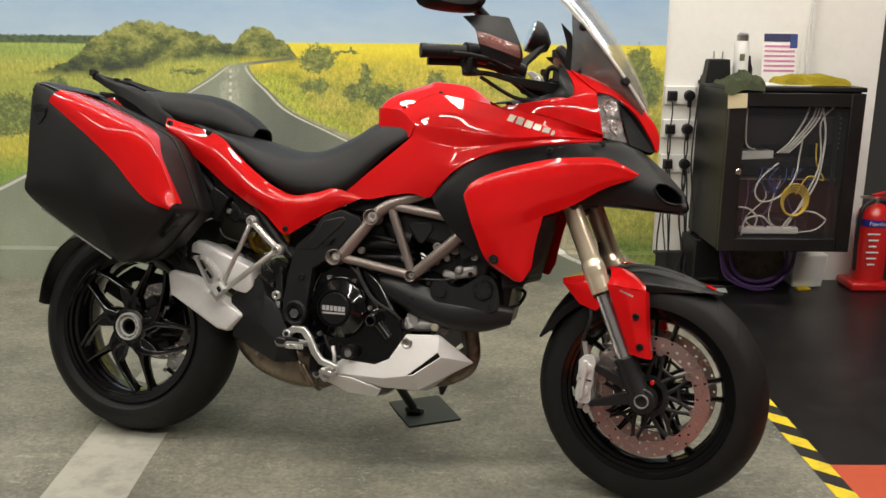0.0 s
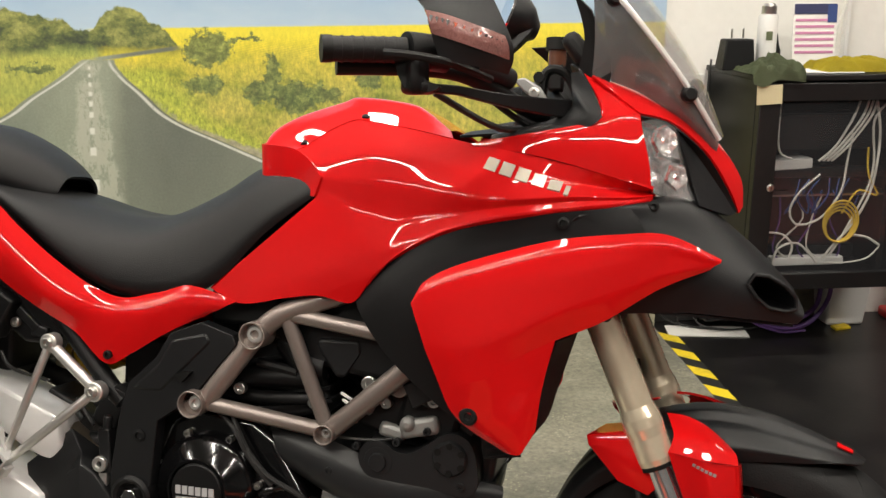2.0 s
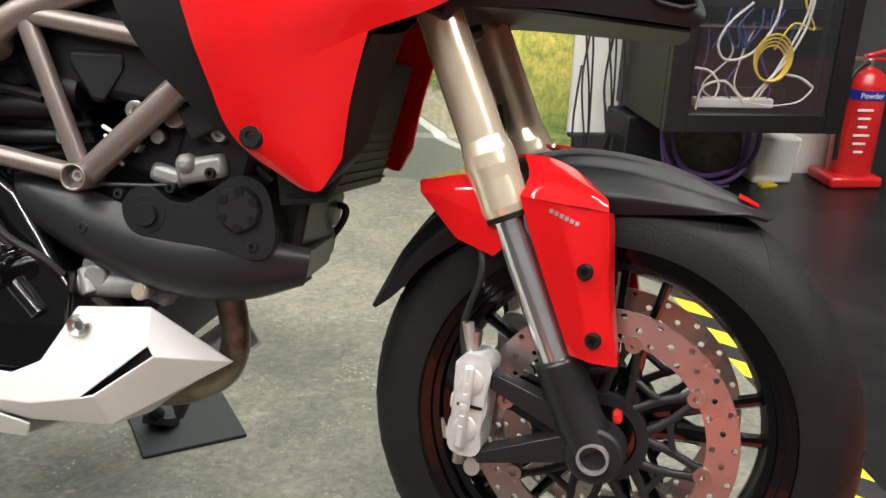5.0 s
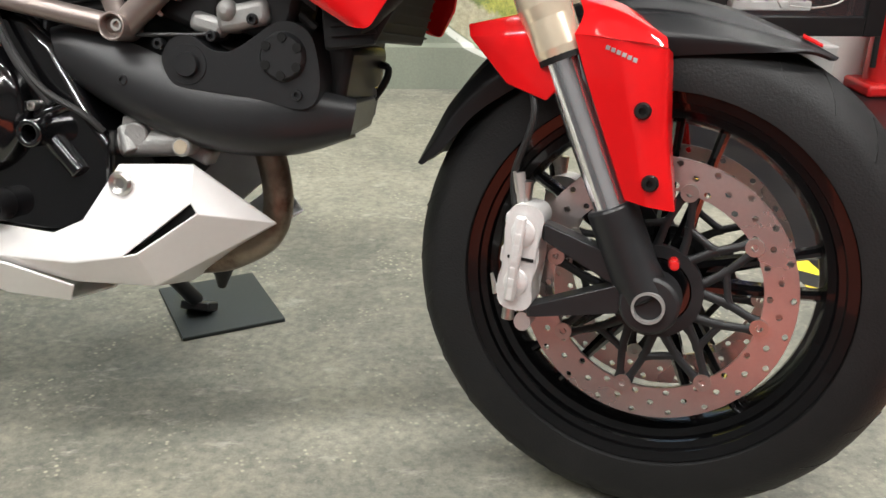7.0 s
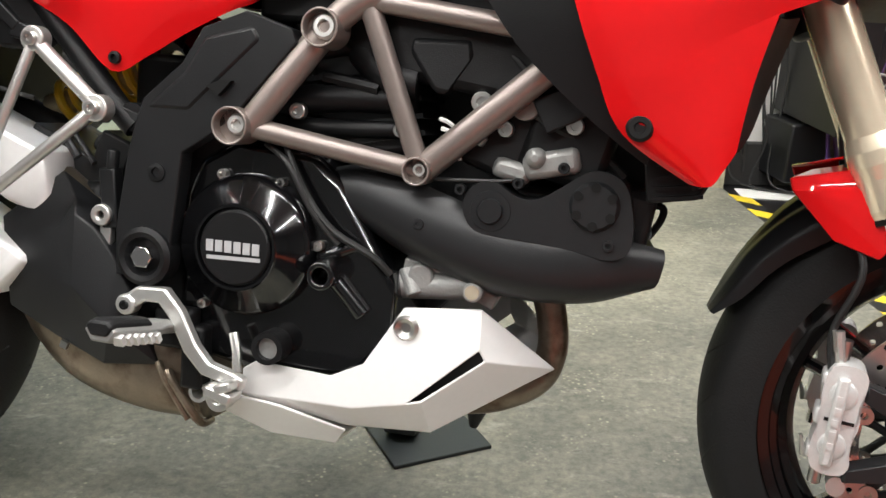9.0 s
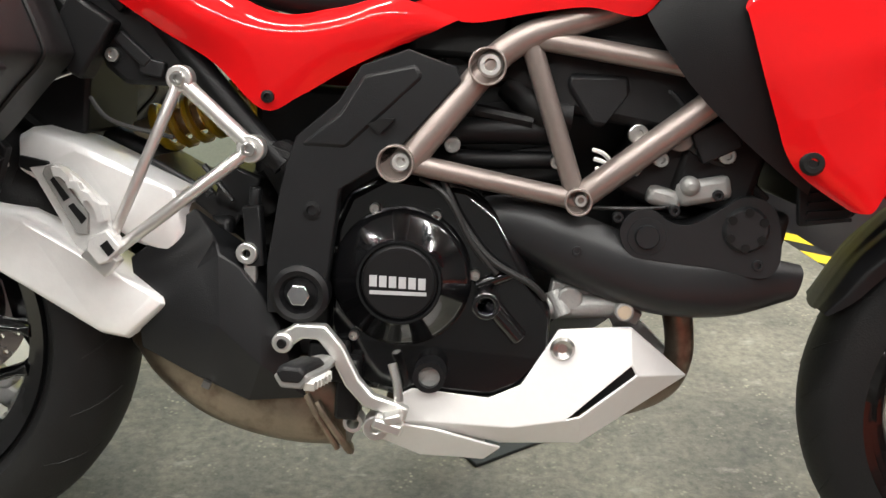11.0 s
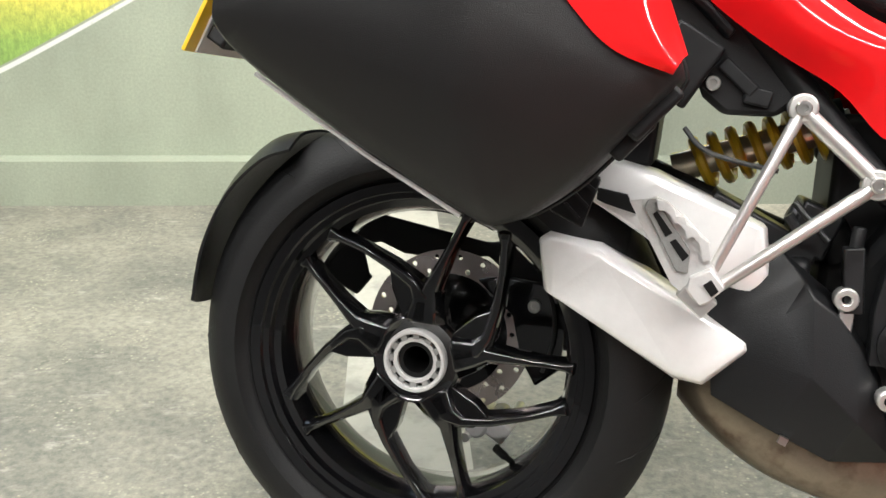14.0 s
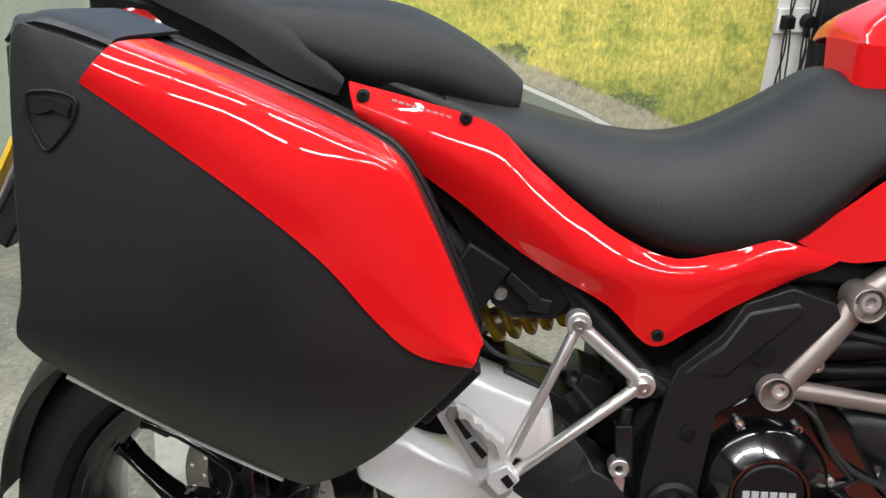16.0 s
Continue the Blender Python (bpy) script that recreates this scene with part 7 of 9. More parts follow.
part("battery_cover", join(box((0.985, -0.07, 0.60), (0.09, 0.09, 0.09), (0, 20, 0)), box((1.06, -0.08, 0.62), (0.10, 0.08, 0.13), (0, 14, 0))), PLASTIC, bike, bevel=0.01)
part("head_casting", join(box((1.040, -0.105, 0.578), (0.065, 0.05, 0.030), (0, -14, 0)), box((0.995, -0.10, 0.566), (0.045, 0.05, 0.024), (0, 12, 0)), disk(0.012, -0.138, -0.11, (1.022, 0, 0.583), 16)), DULL_ALLOY, bike, "bare alloy cylinder head edge", bevel=0.008)
part("sensor", join(disk(0.017, -0.13, -0.09, (1.005, 0, 0.640), 20), box((1.012, -0.105, 0.655), (0.045, 0.02, 0.014), (0, -25, 0))), TUBE, bike, "small brown sensor on a bracket", bevel=0.002)
part("spring_clip", join(*[tube([(0.905 + 0.003 * k, -0.11, 0.617 - 0.011 * k), (0.917 + 0.003 * k, -0.118, 0.614 - 0.011 * k), (0.926 + 0.002 * k, -0.11, 0.606 - 0.011 * k)], 0.0028, 6, 8) for k in range(4)]), PAPER, bike, "white coil on a hose")
for pts, r in (([(0.725, -0.135, 0.575), (0.752, -0.14, 0.524), (0.791, -0.138, 0.478), (0.842, -0.13, 0.450), (0.862, -0.12, 0.43)], 0.0045), ([(0.70, -0.13, 0.57), (0.735, -0.145, 0.55), (0.765, -0.142, 0.50), (0.80, -0.135, 0.46)], 0.004),
               ([(0.905, -0.12, 0.548), (0.95, -0.13, 0.551), (1.00, -0.12, 0.556), (1.04, -0.11, 0.575)], 0.0025), ([(0.98, -0.10, 0.66), (1.02, -0.12, 0.63), (1.08, -0.11, 0.60), (1.12, -0.10, 0.57)], 0.006),
               ([(0.30, -0.15, 0.64), (0.33, -0.16, 0.615), (0.405, -0.16, 0.60)], 0.003)):
    part("hose", tube(pts, r, 8, 20), CABLE_BLACK, bike)
part("starter_motor", join(tube([(0.858, -0.085, 0.412), (0.93, -0.09, 0.420), (0.955, -0.09, 0.424)], 0.017, 16), tube([(0.875, -0.09, 0.435), (0.89, -0.10, 0.405)], 0.012, 10), disk(0.012, -0.118, -0.09, (0.962, 0, 0.420), 18), tube([(0.955, -0.08, 0.42), (0.985, -0.07, 0.410)], 0.008, 10, 8)), DULL_ALLOY, bike, "grey alloy water pump and pipe", bevel=0.002)
part("pump_housing", join(box((0.900, -0.080, 0.432), (0.060, 0.03, 0.026), (0, 8, 0)), disk(0.016, -0.105, -0.07, (0.895, 0, 0.428), 18), box((0.972, -0.075, 0.410), (0.03, 0.03, 0.020), (0, 22, 0))), DULL_ALLOY, bike, "dull cast alloy pump housing", bevel=0.003)
part("pump_plug", disk(0.0085, -0.1195, -0.10, (0.962, 0, 0.420), 18), GOLD, bike)
part("horn", join(disk(0.011, 0.045, 0.062, (1.147, 0, 0.494), 22)), CHROME, bike, "small round chrome horn")
part("horn_bracket", tube([(1.120, 0.055, 0.520), (1.150, 0.055, 0.530), (1.168, 0.055, 0.528), (1.166, 0.055, 0.510), (1.148, 0.055, 0.484), (1.125, 0.055, 0.480)], 0.005, 8, 22), COIL, bike)
part("radiator_side", prism([(1.148, 0.546), (1.203, 0.556), (1.226, 0.60), (1.252, 0.74), (1.20, 0.74), (1.140, 0.60)], -0.150, -0.138), PLASTIC, bike, "black ribbed radiator side guard", bevel=0.004)
for k in range(5):
    part("guard_rib", box((1.180, -0.152, 0.556 + 0.011 * k), (0.052, 0.004, 0.004), (0, -8, 0)), PLASTIC, bike)

# belly pan
belly = part("belly_pan", facets(
    [(0.687, -0.134, 0.293), (0.704, -0.134, 0.305), (0.802, -0.136, 0.301), (0.841, -0.134, 0.321), (0.883, -0.122, 0.393), (0.974, -0.108, 0.400), (1.062, -0.052, 0.326), (0.978, -0.122, 0.353), (0.900, -0.143, 0.282),
     (0.986, -0.122, 0.341), (0.917, -0.141, 0.286), (0.689, -0.138, 0.262), (0.833, -0.143, 0.267), (0.923, -0.102, 0.238), (0.824, -0.120, 0.237), (0.700, -0.128, 0.255), (0.923, 0, 0.222), (0.824, 0, 0.218), (1.045, 0, 0.312), (0.70, 0, 0.222)],
    [(0, 1, 12, 11), (1, 2, 12), (2, 3, 12), (3, 8, 12), (3, 4, 8), (4, 7, 8), (4, 5, 7), (5, 6, 7), (7, 6, 9), (10, 9, 6), (10, 6, 13), (8, 10, 13), (8, 13, 12), (12, 13, 14), (11, 12, 14), (11, 14, 15), (15, 14, 17, 19), (14, 13, 16, 17), (13, 6, 18, 16)], 0.004), SILVER, bike, "silver-white painted plastic belly pan", smooth=12, bevel=0.0025)
part("belly_vent", prism([(0.897, 0.280), (0.918, 0.283), (0.989, 0.340), (0.980, 0.356)], -0.118, -0.100), COIL, belly, "narrow black slot in the belly pan")
part("belly_rear", facets(
    [(0.668, -0.136, 0.262), (0.74, -0.138, 0.257), (0.822, -0.122, 0.234), (0.803, -0.098, 0.208), (0.72, -0.110, 0.212), (0.662, -0.130, 0.240), (0.803, 0, 0.20), (0.72, 0, 0.20), (0.662, 0, 0.22)],
    [(0, 1, 4, 5), (1, 2, 3, 4), (4, 3, 6, 7), (5, 4, 7, 8)], 0.004), SILVER, bike, "silver rear section of the belly pan", smooth=12, bevel=0.003)
part("belly_bolt", lathe([(0, 0.006), (0.0145, 0.006), (0.0155, -0.002), (0.012, -0.006), (0.0075, -0.004), (0.006, 0.0), (0, 0.0)], 22, (0.889, -0.128, 0.370)), STEEL, belly, "large steel button-head bolt")
part("belly_boss", join(ring(0.006, 0.0165, -0.152, -0.12, (0.664, 0, 0.254), 24), disk(0.006, -0.147, -0.12, (0.664, 0, 0.254), 12)), ALLOY, bike, "round alloy mounting boss", bevel=0.002)
part("boss_ring", ring(0.008, 0.0125, -0.145, -0.12, (0.634, 0, 0.256), 20), ALLOY, bike)

# ---- exhaust ----
part("header_pipe", tube([(1.020, -0.03, 0.450), (1.040, -0.03, 0.415), (1.051, -0.028, 0.375), (1.053, -0.025, 0.340), (1.041, -0.02, 0.305), (1.008, -0.015, 0.279), (0.95, 0.0, 0.256), (0.80, 0.02, 0.235), (0.66, 0.01, 0.245)], 0.0195, 16, 40), COLLECTOR, bike, "heat-stained steel exhaust header pipe")
part("drain_spout", join(tube([(0.958, 0.02, 0.245), (0.956, 0.025, 0.228), (0.953, 0.03, 0.210)], 0.017, 12, r_end=0.006), box((0.945, 0.02, 0.242), (0.04, 0.03, 0.008))), PLASTIC, bike, "dark spout under the belly pan", bevel=0.001)
part("collector_box", loft([[(x, y0, (z0 + z1) / 2), (x, y0 + 0.02, z1), (x, y1 - 0.02, z1), (x, y1, (z0 + z1) / 2), (x, y1 - 0.03, z0), (x, y0 + 0.03, z0)] for x, y0, y1, z0, z1 in ((0.325, -0.08, 0.0, 0.300, 0.345), (0.36, -0.105, 0.03, 0.272, 0.365), (0.42, -0.125, 0.06, 0.238, 0.36), (0.48, -0.132, 0.07, 0.218, 0.345), (0.55, -0.132, 0.07, 0.206, 0.335), (0.622, -0.122, 0.06, 0.205, 0.315))], n=28, m=24), COLLECTOR, bike, "heat-stained steel exhaust collector box", smooth=50)
part("collector_seam", tube([(0.585, -0.133, 0.275), (0.598, -0.136, 0.258), (0.628, -0.126, 0.213), (0.622, -0.08, 0.200)], 0.0055, 8, 14), COLLECTOR, bike)
part("collector_seam", tube([(0.572, -0.134, 0.285), (0.586, -0.137, 0.262), (0.614, -0.128, 0.214)], 0.0045, 8, 14), COLLECTOR, bike)
part("heat_shield", facets(
    [(0.461, -0.154, 0.462), (0.468, -0.168, 0.374), (0.520, -0.166, 0.330), (0.485, -0.150, 0.447), (0.515, -0.150, 0.412), (0.540, -0.148, 0.370), (0.552, -0.146, 0.332), (0.572, -0.133, 0.280), (0.500, -0.140, 0.272),
     (0.362, -0.142, 0.332), (0.410, -0.160, 0.384), (0.345, -0.138, 0.446), (0.432, -0.150, 0.440), (0.451, -0.138, 0.478), (0.420, -0.120, 0.512), (0.500, -0.095, 0.452), (0.552, -0.090, 0.372), (0.578, -0.085, 0.282), (0.430, -0.141, 0.300)],
    [(0, 1, 3), (3, 1, 4), (4, 1, 2), (4, 2, 5), (5, 2, 6), (6, 2, 7), (7, 2, 8), (8, 2, 1), (8, 1, 18), (18, 1, 10), (18, 10, 9), (9, 10, 11), (10, 12, 11), (10, 1, 12), (12, 1, 0), (12, 0, 13), (11, 12, 13, 14), (13, 0, 3), (13, 3, 15), (3, 4, 15), (4, 5, 16, 15), (5, 6, 16), (6, 7, 17, 16), (14, 13, 15)], 0.004, False), PLASTIC_GREY, bike, "black plastic exhaust shield with folded facets", smooth=22, bevel=0.003)
part("shield_clip", box((0.447, -0.147, 0.292), (0.010, 0.006, 0.009), (0, 20, 0)), STEEL, bike)


def can(outline, y0, y1, inset, label):
    """A flat-sided silencer can: a side outline carried inwards, its edges cut back."""
    mx, mz = sum(p[0] for p in outline) / len(outline), sum(p[1] for p in outline) / len(outline)
    secs = []
    for y, k in ((y0, 1 - inset), (y0 + 0.004, 1 - inset * 0.35), (y0 + 0.014, 1.0), (y1, 1.0), (y1 + 0.012, 0.94)):
        secs.append([(mx + (x - mx) * k, y, mz + (z - mz) * (k if k == 1.0 else 1 - (1 - k) * 2.0)) for x, z in outline])
    return part("silencer", loft(secs), MUFFLER, bike, label, 50, 0.004, 3)


can([(0.146, 0.498), (0.157, 0.506), (0.219, 0.497), (0.394, 0.402), (0.397, 0.393), (0.351, 0.346), (0.317, 0.350), (0.157, 0.437)], -0.167, -0.085, 0.10, "white-silver flat-sided lower silencer can")
can([(0.200, 0.587), (0.219, 0.599), (0.273, 0.587), (0.404, 0.534), (0.413, 0.478), (0.399, 0.447), (0.347, 0.464), (0.200, 0.547)], -0.140, -0.055, 0.12, "white-silver flat-sided upper silencer can")
part("silencer_link", join(tube([(0.36, -0.11, 0.40), (0.45, -0.10, 0.35), (0.48, -0.08, 0.32)], 0.03, 14), tube([(0.39, -0.09, 0.49), (0.45, -0.09, 0.45), (0.48, -0.08, 0.36)], 0.03, 14)), COLLECTOR, bike)
part("silencer_bracket", prism([(0.209, 0.564), (0.244, 0.559), (0.257, 0.537), (0.235, 0.542), (0.219, 0.546), (0.209, 0.550)], -0.1475, -0.141), PLASTIC, bike, "black bracket between the silencer cans", bevel=0.001)
part("silencer_clip", tube([(0.196, -0.15, 0.55), (0.20, -0.165, 0.60), (0.235, -0.165, 0.645), (0.29, -0.16, 0.672)], 0.0025, 6, 14), STEEL, bike, "thin bent steel wire")

# ---- footrests and levers ----
hang = part("footrest_hanger", join(tube([(0.420, -0.182, 0.668), (0.504, -0.178, 0.597)], 0.0095, 12), tube([(0.418, -0.184, 0.664), (0.340, -0.190, 0.470)], 0.0075, 10, r_end=0.0065), tube([(0.498, -0.181, 0.590), (0.345, -0.190, 0.462)], 0.0085, 10, r_end=0.0075),
                                  disk(0.0155, -0.190, -0.170, (0.420, 0, 0.670), 22), disk(0.0165, -0.187, -0.166, (0.504, 0, 0.595), 22), box((0.333, -0.192, 0.455), (0.038, 0.022, 0.026), (0, 40, 0))), ALLOY, bike, "bare alloy triangular pillion footrest hanger", bevel=0.002)
for x, z in ((0.420, 0.670), (0.504, 0.595)):
    bolt((x, -0.190, z), 0.0085, hang, STEEL, 0.006, "hanger_bolt")
peg = part("pillion_peg", join(
    prism([(0.250, 0.557), (0.265, 0.557), (0.270, 0.561), (0.278, 0.564), (0.291, 0.559), (0.311, 0.545), (0.331, 0.526), (0.340, 0.519), (0.343, 0.498), (0.352, 0.486), (0.345, 0.470), (0.328, 0.453), (0.304, 0.469)], -0.201, -0.190),
    tube([(0.338, -0.186, 0.462), (0.338, -0.206, 0.462)], 0.013, 16)), CALIPER, bike, "folded alloy pillion footrest with zigzag grip", bevel=0.0015)
part("peg_face", prism([(0.267, 0.551), (0.270, 0.560), (0.279, 0.563), (0.287, 0.551), (0.321, 0.508), (0.321, 0.484), (0.308, 0.484)], -0.206, -0.2005), DULL_ALLOY, peg, "satin grey face of the footrest", bevel=0.001)
for slot in ([(0.277, 0.545), (0.281, 0.549), (0.300, 0.526), (0.293, 0.521)], [(0.298, 0.516), (0.304, 0.520), (0.320, 0.503), (0.314, 0.496)], [(0.338, 0.473), (0.346, 0.480), (0.355, 0.468), (0.348, 0.461)]):
    part("peg_slot", prism(slot, -0.2125 if slot[0][0] > 0.33 else -0.2072, -0.203), COIL, peg)
part("peg_zigzag", prism([(0.280, 0.561), (0.291, 0.560), (0.300, 0.552), (0.302, 0.545), (0.311, 0.545), (0.315, 0.536), (0.324, 0.533), (0.329, 0.526), (0.339, 0.520), (0.343, 0.502), (0.335, 0.499), (0.330, 0.517), (0.322, 0.525), (0.316, 0.522), (0.313, 0.531), (0.305, 0.538), (0.300, 0.537), (0.297, 0.545), (0.290, 0.550), (0.283, 0.550)], -0.2115, -0.200), CALIPER, peg, "zigzag alloy grip edge", bevel=0.001)
part("peg_hinge", prism([(0.323, 0.480), (0.344, 0.492), (0.362, 0.472), (0.345, 0.453), (0.336, 0.449), (0.321, 0.465)], -0.2105, -0.186), CALIPER, peg, bevel=0.002)
HEX = ((-0.021, 0.002), (-0.012, 0.010), (0.012, 0.010), (0.021, 0.002), (0.012, -0.012), (-0.012, -0.012))
fp = part("rider_peg", loft([[(x + u * k, y, z + v * k) for u, v in HEX] for x, y, z, k in ((0.600, -0.150, 0.338, 0.7), (0.597, -0.185, 0.345, 0.8), (0.592, -0.20, 0.343, 1.0), (0.582, -0.272, 0.353, 1.0), (0.581, -0.278, 0.354, 0.9))]), DULL_ALLOY, bike, "serrated grey alloy rider footrest", bevel=0.002)
part("peg_rubber", loft([[(x + u * k, y, z + v * k) for u, v in HEX] for x, y, z, k in ((0.590, -0.21, 0.3515, 0.86), (0.582, -0.270, 0.3605, 0.86), (0.581, -0.281, 0.3590, 0.80))]), VINYL, fp, "black rubber footrest pad", bevel=0.003)
for k in range(6):
    part("peg_tooth", box((0.6085 - 0.0016 * k, -0.207 - 0.0125 * k, 0.3365 + 0.0018 * k), (0.012, 0.007, 0.012), (30, 0, 0)), CALIPER, fp)
ped = part("brake_pedal", join(loft([[(x + dx, y, z + dz) for dx, y, dz in ((-n.y * w, -0.172, n.x * w), (-n.y * w, -0.156, n.x * w), (n.y * w, -0.156, -n.x * w), (n.y * w, -0.172, -n.x * w))] for (x, z), n, w in
                                      (((0.546, 0.362), Vector((0.8, 0.6)), 0.010), ((0.566, 0.377), Vector((0.85, 0.5)), 0.0105), ((0.594, 0.378), Vector((0.9, -0.4)), 0.0105), ((0.612, 0.358), Vector((0.55, -0.83)), 0.010), ((0.634, 0.318), Vector((0.5, -0.86)), 0.010), ((0.655, 0.296), Vector((0.8, -0.6)), 0.0095), ((0.690, 0.287), Vector((0.97, -0.2)), 0.009), ((0.704, 0.282), Vector((0.97, -0.2)), 0.008))]),
                              disk(0.013, -0.176, -0.154, (0.547, 0, 0.362), 20)), ALLOY, bike, "bright alloy rear brake pedal", bevel=0.003)
bolt((0.547, -0.177, 0.362), 0.006, ped, COIL, 0.002, "pedal_hole")
part("pedal_toe", join(box((0.682, -0.175, 0.272), (0.036, 0.035, 0.014), (0, 15, 0)), box((0.688, -0.178, 0.282), (0.022, 0.03, 0.012), (0, -20, 0))), ALLOY, ped, bevel=0.003)
part("pedal_return_spring", tube([(0.680, -0.150, 0.340), (0.688, -0.155, 0.318), (0.692, -0.16, 0.295)], 0.006, 10), STEEL, bike)
part("peg_bracket", join(box((0.60, -0.140, 0.335), (0.05, 0.03, 0.05)), box((0.625, -0.135, 0.30), (0.03, 0.03, 0.08))), PLASTIC, bike, bevel=0.005)
part("brake_master", join(box((0.500, -0.135, 0.485), (0.022, 0.02, 0.075), (0, -6, 0)), tube([(0.497, -0.135, 0.50), (0.50, -0.135, 0.545)], 0.008, 10)), CASTING, bike, "rear brake master cylinder", bevel=0.003)
part("master_link", join(ring(0.005, 0.0135, -0.152, -0.130, (0.494, 0, 0.464), 20), box((0.497, -0.138, 0.440), (0.016, 0.012, 0.03))), ALLOY, bike, bevel=0.002)

# ---- rear shock ----
shock = part("rear_shock", tube([(0.29, 0.035, 0.585), (0.50, 0.02, 0.66)], 0.020, 16), GOLD, bike, "gold rear shock absorber")
n0, n1 = Vector((0.318, 0.035, 0.594)), Vector((0.475, 0.022, 0.650))
ax = (n1 - n0).normalized()
e1 = ax.orthogonal().normalized()
e2 = ax.cross(e1)
part("spring", tube([n0.lerp(n1, k / 84) + 0.031 * (math.cos(2 * math.pi * k / 12) * e1 + math.sin(2 * math.pi * k / 12) * e2) for k in range(85)], 0.0068, 8), YELLOW, shock, "yellow coil spring")
part("battery_box", box((0.535, 0.03, 0.56), (0.12, 0.17, 0.22)), COIL, bike, "black battery box", bevel=0.01)
part("shock_reservoir", tube([(0.47, -0.055, 0.545), (0.50, -0.055, 0.50)], 0.022, 16), COIL, bike)
part("spring_collar", tube([n1 - ax * 0.004, n1 + ax * 0.02], 0.036, 20), COIL, shock)
part("swingarm_brace", tube([(0.25, 0.02, 0.582), (0.362, 0.02, 0.538), (0.459, 0.0, 0.505), (0.53, -0.03, 0.492)], 0.020, 14, 16), PLASTIC, bike, "black upper swingarm brace")
part("shock_linkage", join(box((0.46, -0.03, 0.53), (0.05, 0.1, 0.06), (0, 20, 0)), tube([(0.43, -0.06, 0.55), (0.50, -0.06, 0.52)], 0.014, 10), box((0.40, -0.02, 0.52), (0.14, 0.12, 0.04), (0, 25, 0))), CASTING, bike, bevel=0.005)
part("exhaust_valve_link", join(tube([(0.43, -0.12, 0.565), (0.47, -0.13, 0.525)], 0.004, 8), tube([(0.425, -0.12, 0.55), (0.44, -0.12, 0.53)], 0.006, 10)), CASTING, bike)
part("inner_mudguard", prism([(0.05, 0.675), (0.15, 0.640), (0.215, 0.590), (0.266, 0.590), (0.272, 0.690), (0.300, 0.72), (0.36, 0.70), (0.30, 0.80), (0.15, 0.86), (0.05, 0.88)], -0.085, 0.085), PLASTIC, bike, "black inner mudguard under the tail", bevel=0.006)
part("subframe_cover", prism([(0.150, 0.900), (0.240, 0.873), (0.300, 0.815), (0.380, 0.750), (0.428, 0.716), (0.415, 0.675), (0.397, 0.659), (0.340, 0.658), (0.316, 0.676), (0.298, 0.715), (0.264, 0.775), (0.180, 0.850)], -0.144, -0.118), PLASTIC, bike, "black moulded cover behind the pannier", bevel=0.006)
part("cover_rib", join(box((0.352, -0.148, 0.700), (0.050, 0.012, 0.016), (0, 40, 0)), box((0.375, -0.147, 0.680), (0.03, 0.012, 0.02), (0, 10, 0)), tube([(0.20, -0.148, 0.86), (0.29, -0.150, 0.79), (0.34, -0.150, 0.745)], 0.007, 8, 10)), PLASTIC_GREY, bike, bevel=0.003)
part("pannier_mount", join(tube([(0.10, -0.14, 0.90), (0.26, -0.15, 0.76), (0.30, -0.15, 0.69)], 0.013, 10, 14), box((0.29, -0.15, 0.71), (0.06, 0.04, 0.08), (0, 30, 0))), PLASTIC, bike, "black pannier carrier", bevel=0.006)
bolt((0.326, -0.146, 0.692), 0.0085, bike, STEEL, 0.006, "carrier_bolt")

# side stand
part("side_stand", join(tube([(0.70, 0.11, 0.27), (0.748, 0.24, 0.175), (0.778, 0.318, 0.094)], 0.014, 12), box((0.780, 0.324, 0.0845), (0.055, 0.04, 0.016), (-12, 0, 0))), CASTING, bike, "black side stand", bevel=0.003)

# ---- hard pannier on its carrier ----
pan = thing("pannier", "black hard pannier with glossy red corner panel beside the tail", "motorcycle case", BIKE @ Matrix.Translation((0.010, 0, 0.007)), "panniers")


def pannier_y(x, z):
    """Outward face: flat above, folded inwards to the front and to the bottom along soft creases."""
    def fold(v, soft=0.013):
        return soft * math.log(1 + math.exp(min(v / soft, 40)))
    return -0.446 + 0.36 * fold(x - 0.105) + 0.50 * fold(0.715 - 0.16 * (x + 0.15) - z)


RIMLINE = [(-0.138, 0.984), (-0.112, 0.994), (-0.035, 0.968), (0.06, 0.934), (0.150, 0.896), (0.195, 0.868), (0.228, 0.815), (0.258, 0.752), (0.284, 0.694), (0.284, 0.674), (0.255, 0.640), (0.205, 0.580), (0.165, 0.545), (0.132, 0.528), (0.100, 0.531), (-0.02, 0.598), (-0.118, 0.664), (-0.150, 0.696), (-0.152, 0.716), (-0.143, 0.756), (-0.143, 0.86)]
cx, cz = 0.06, 0.76


def pan_sec(k, y=None, dy=0.0):
    out = []
    for x, z in RIMLINE:
        X, Z = cx + (x - cx) * k, cz + (z - cz) * k
        out.append((X, pannier_y(X, Z) + dy if y is None else y, Z))
    return out


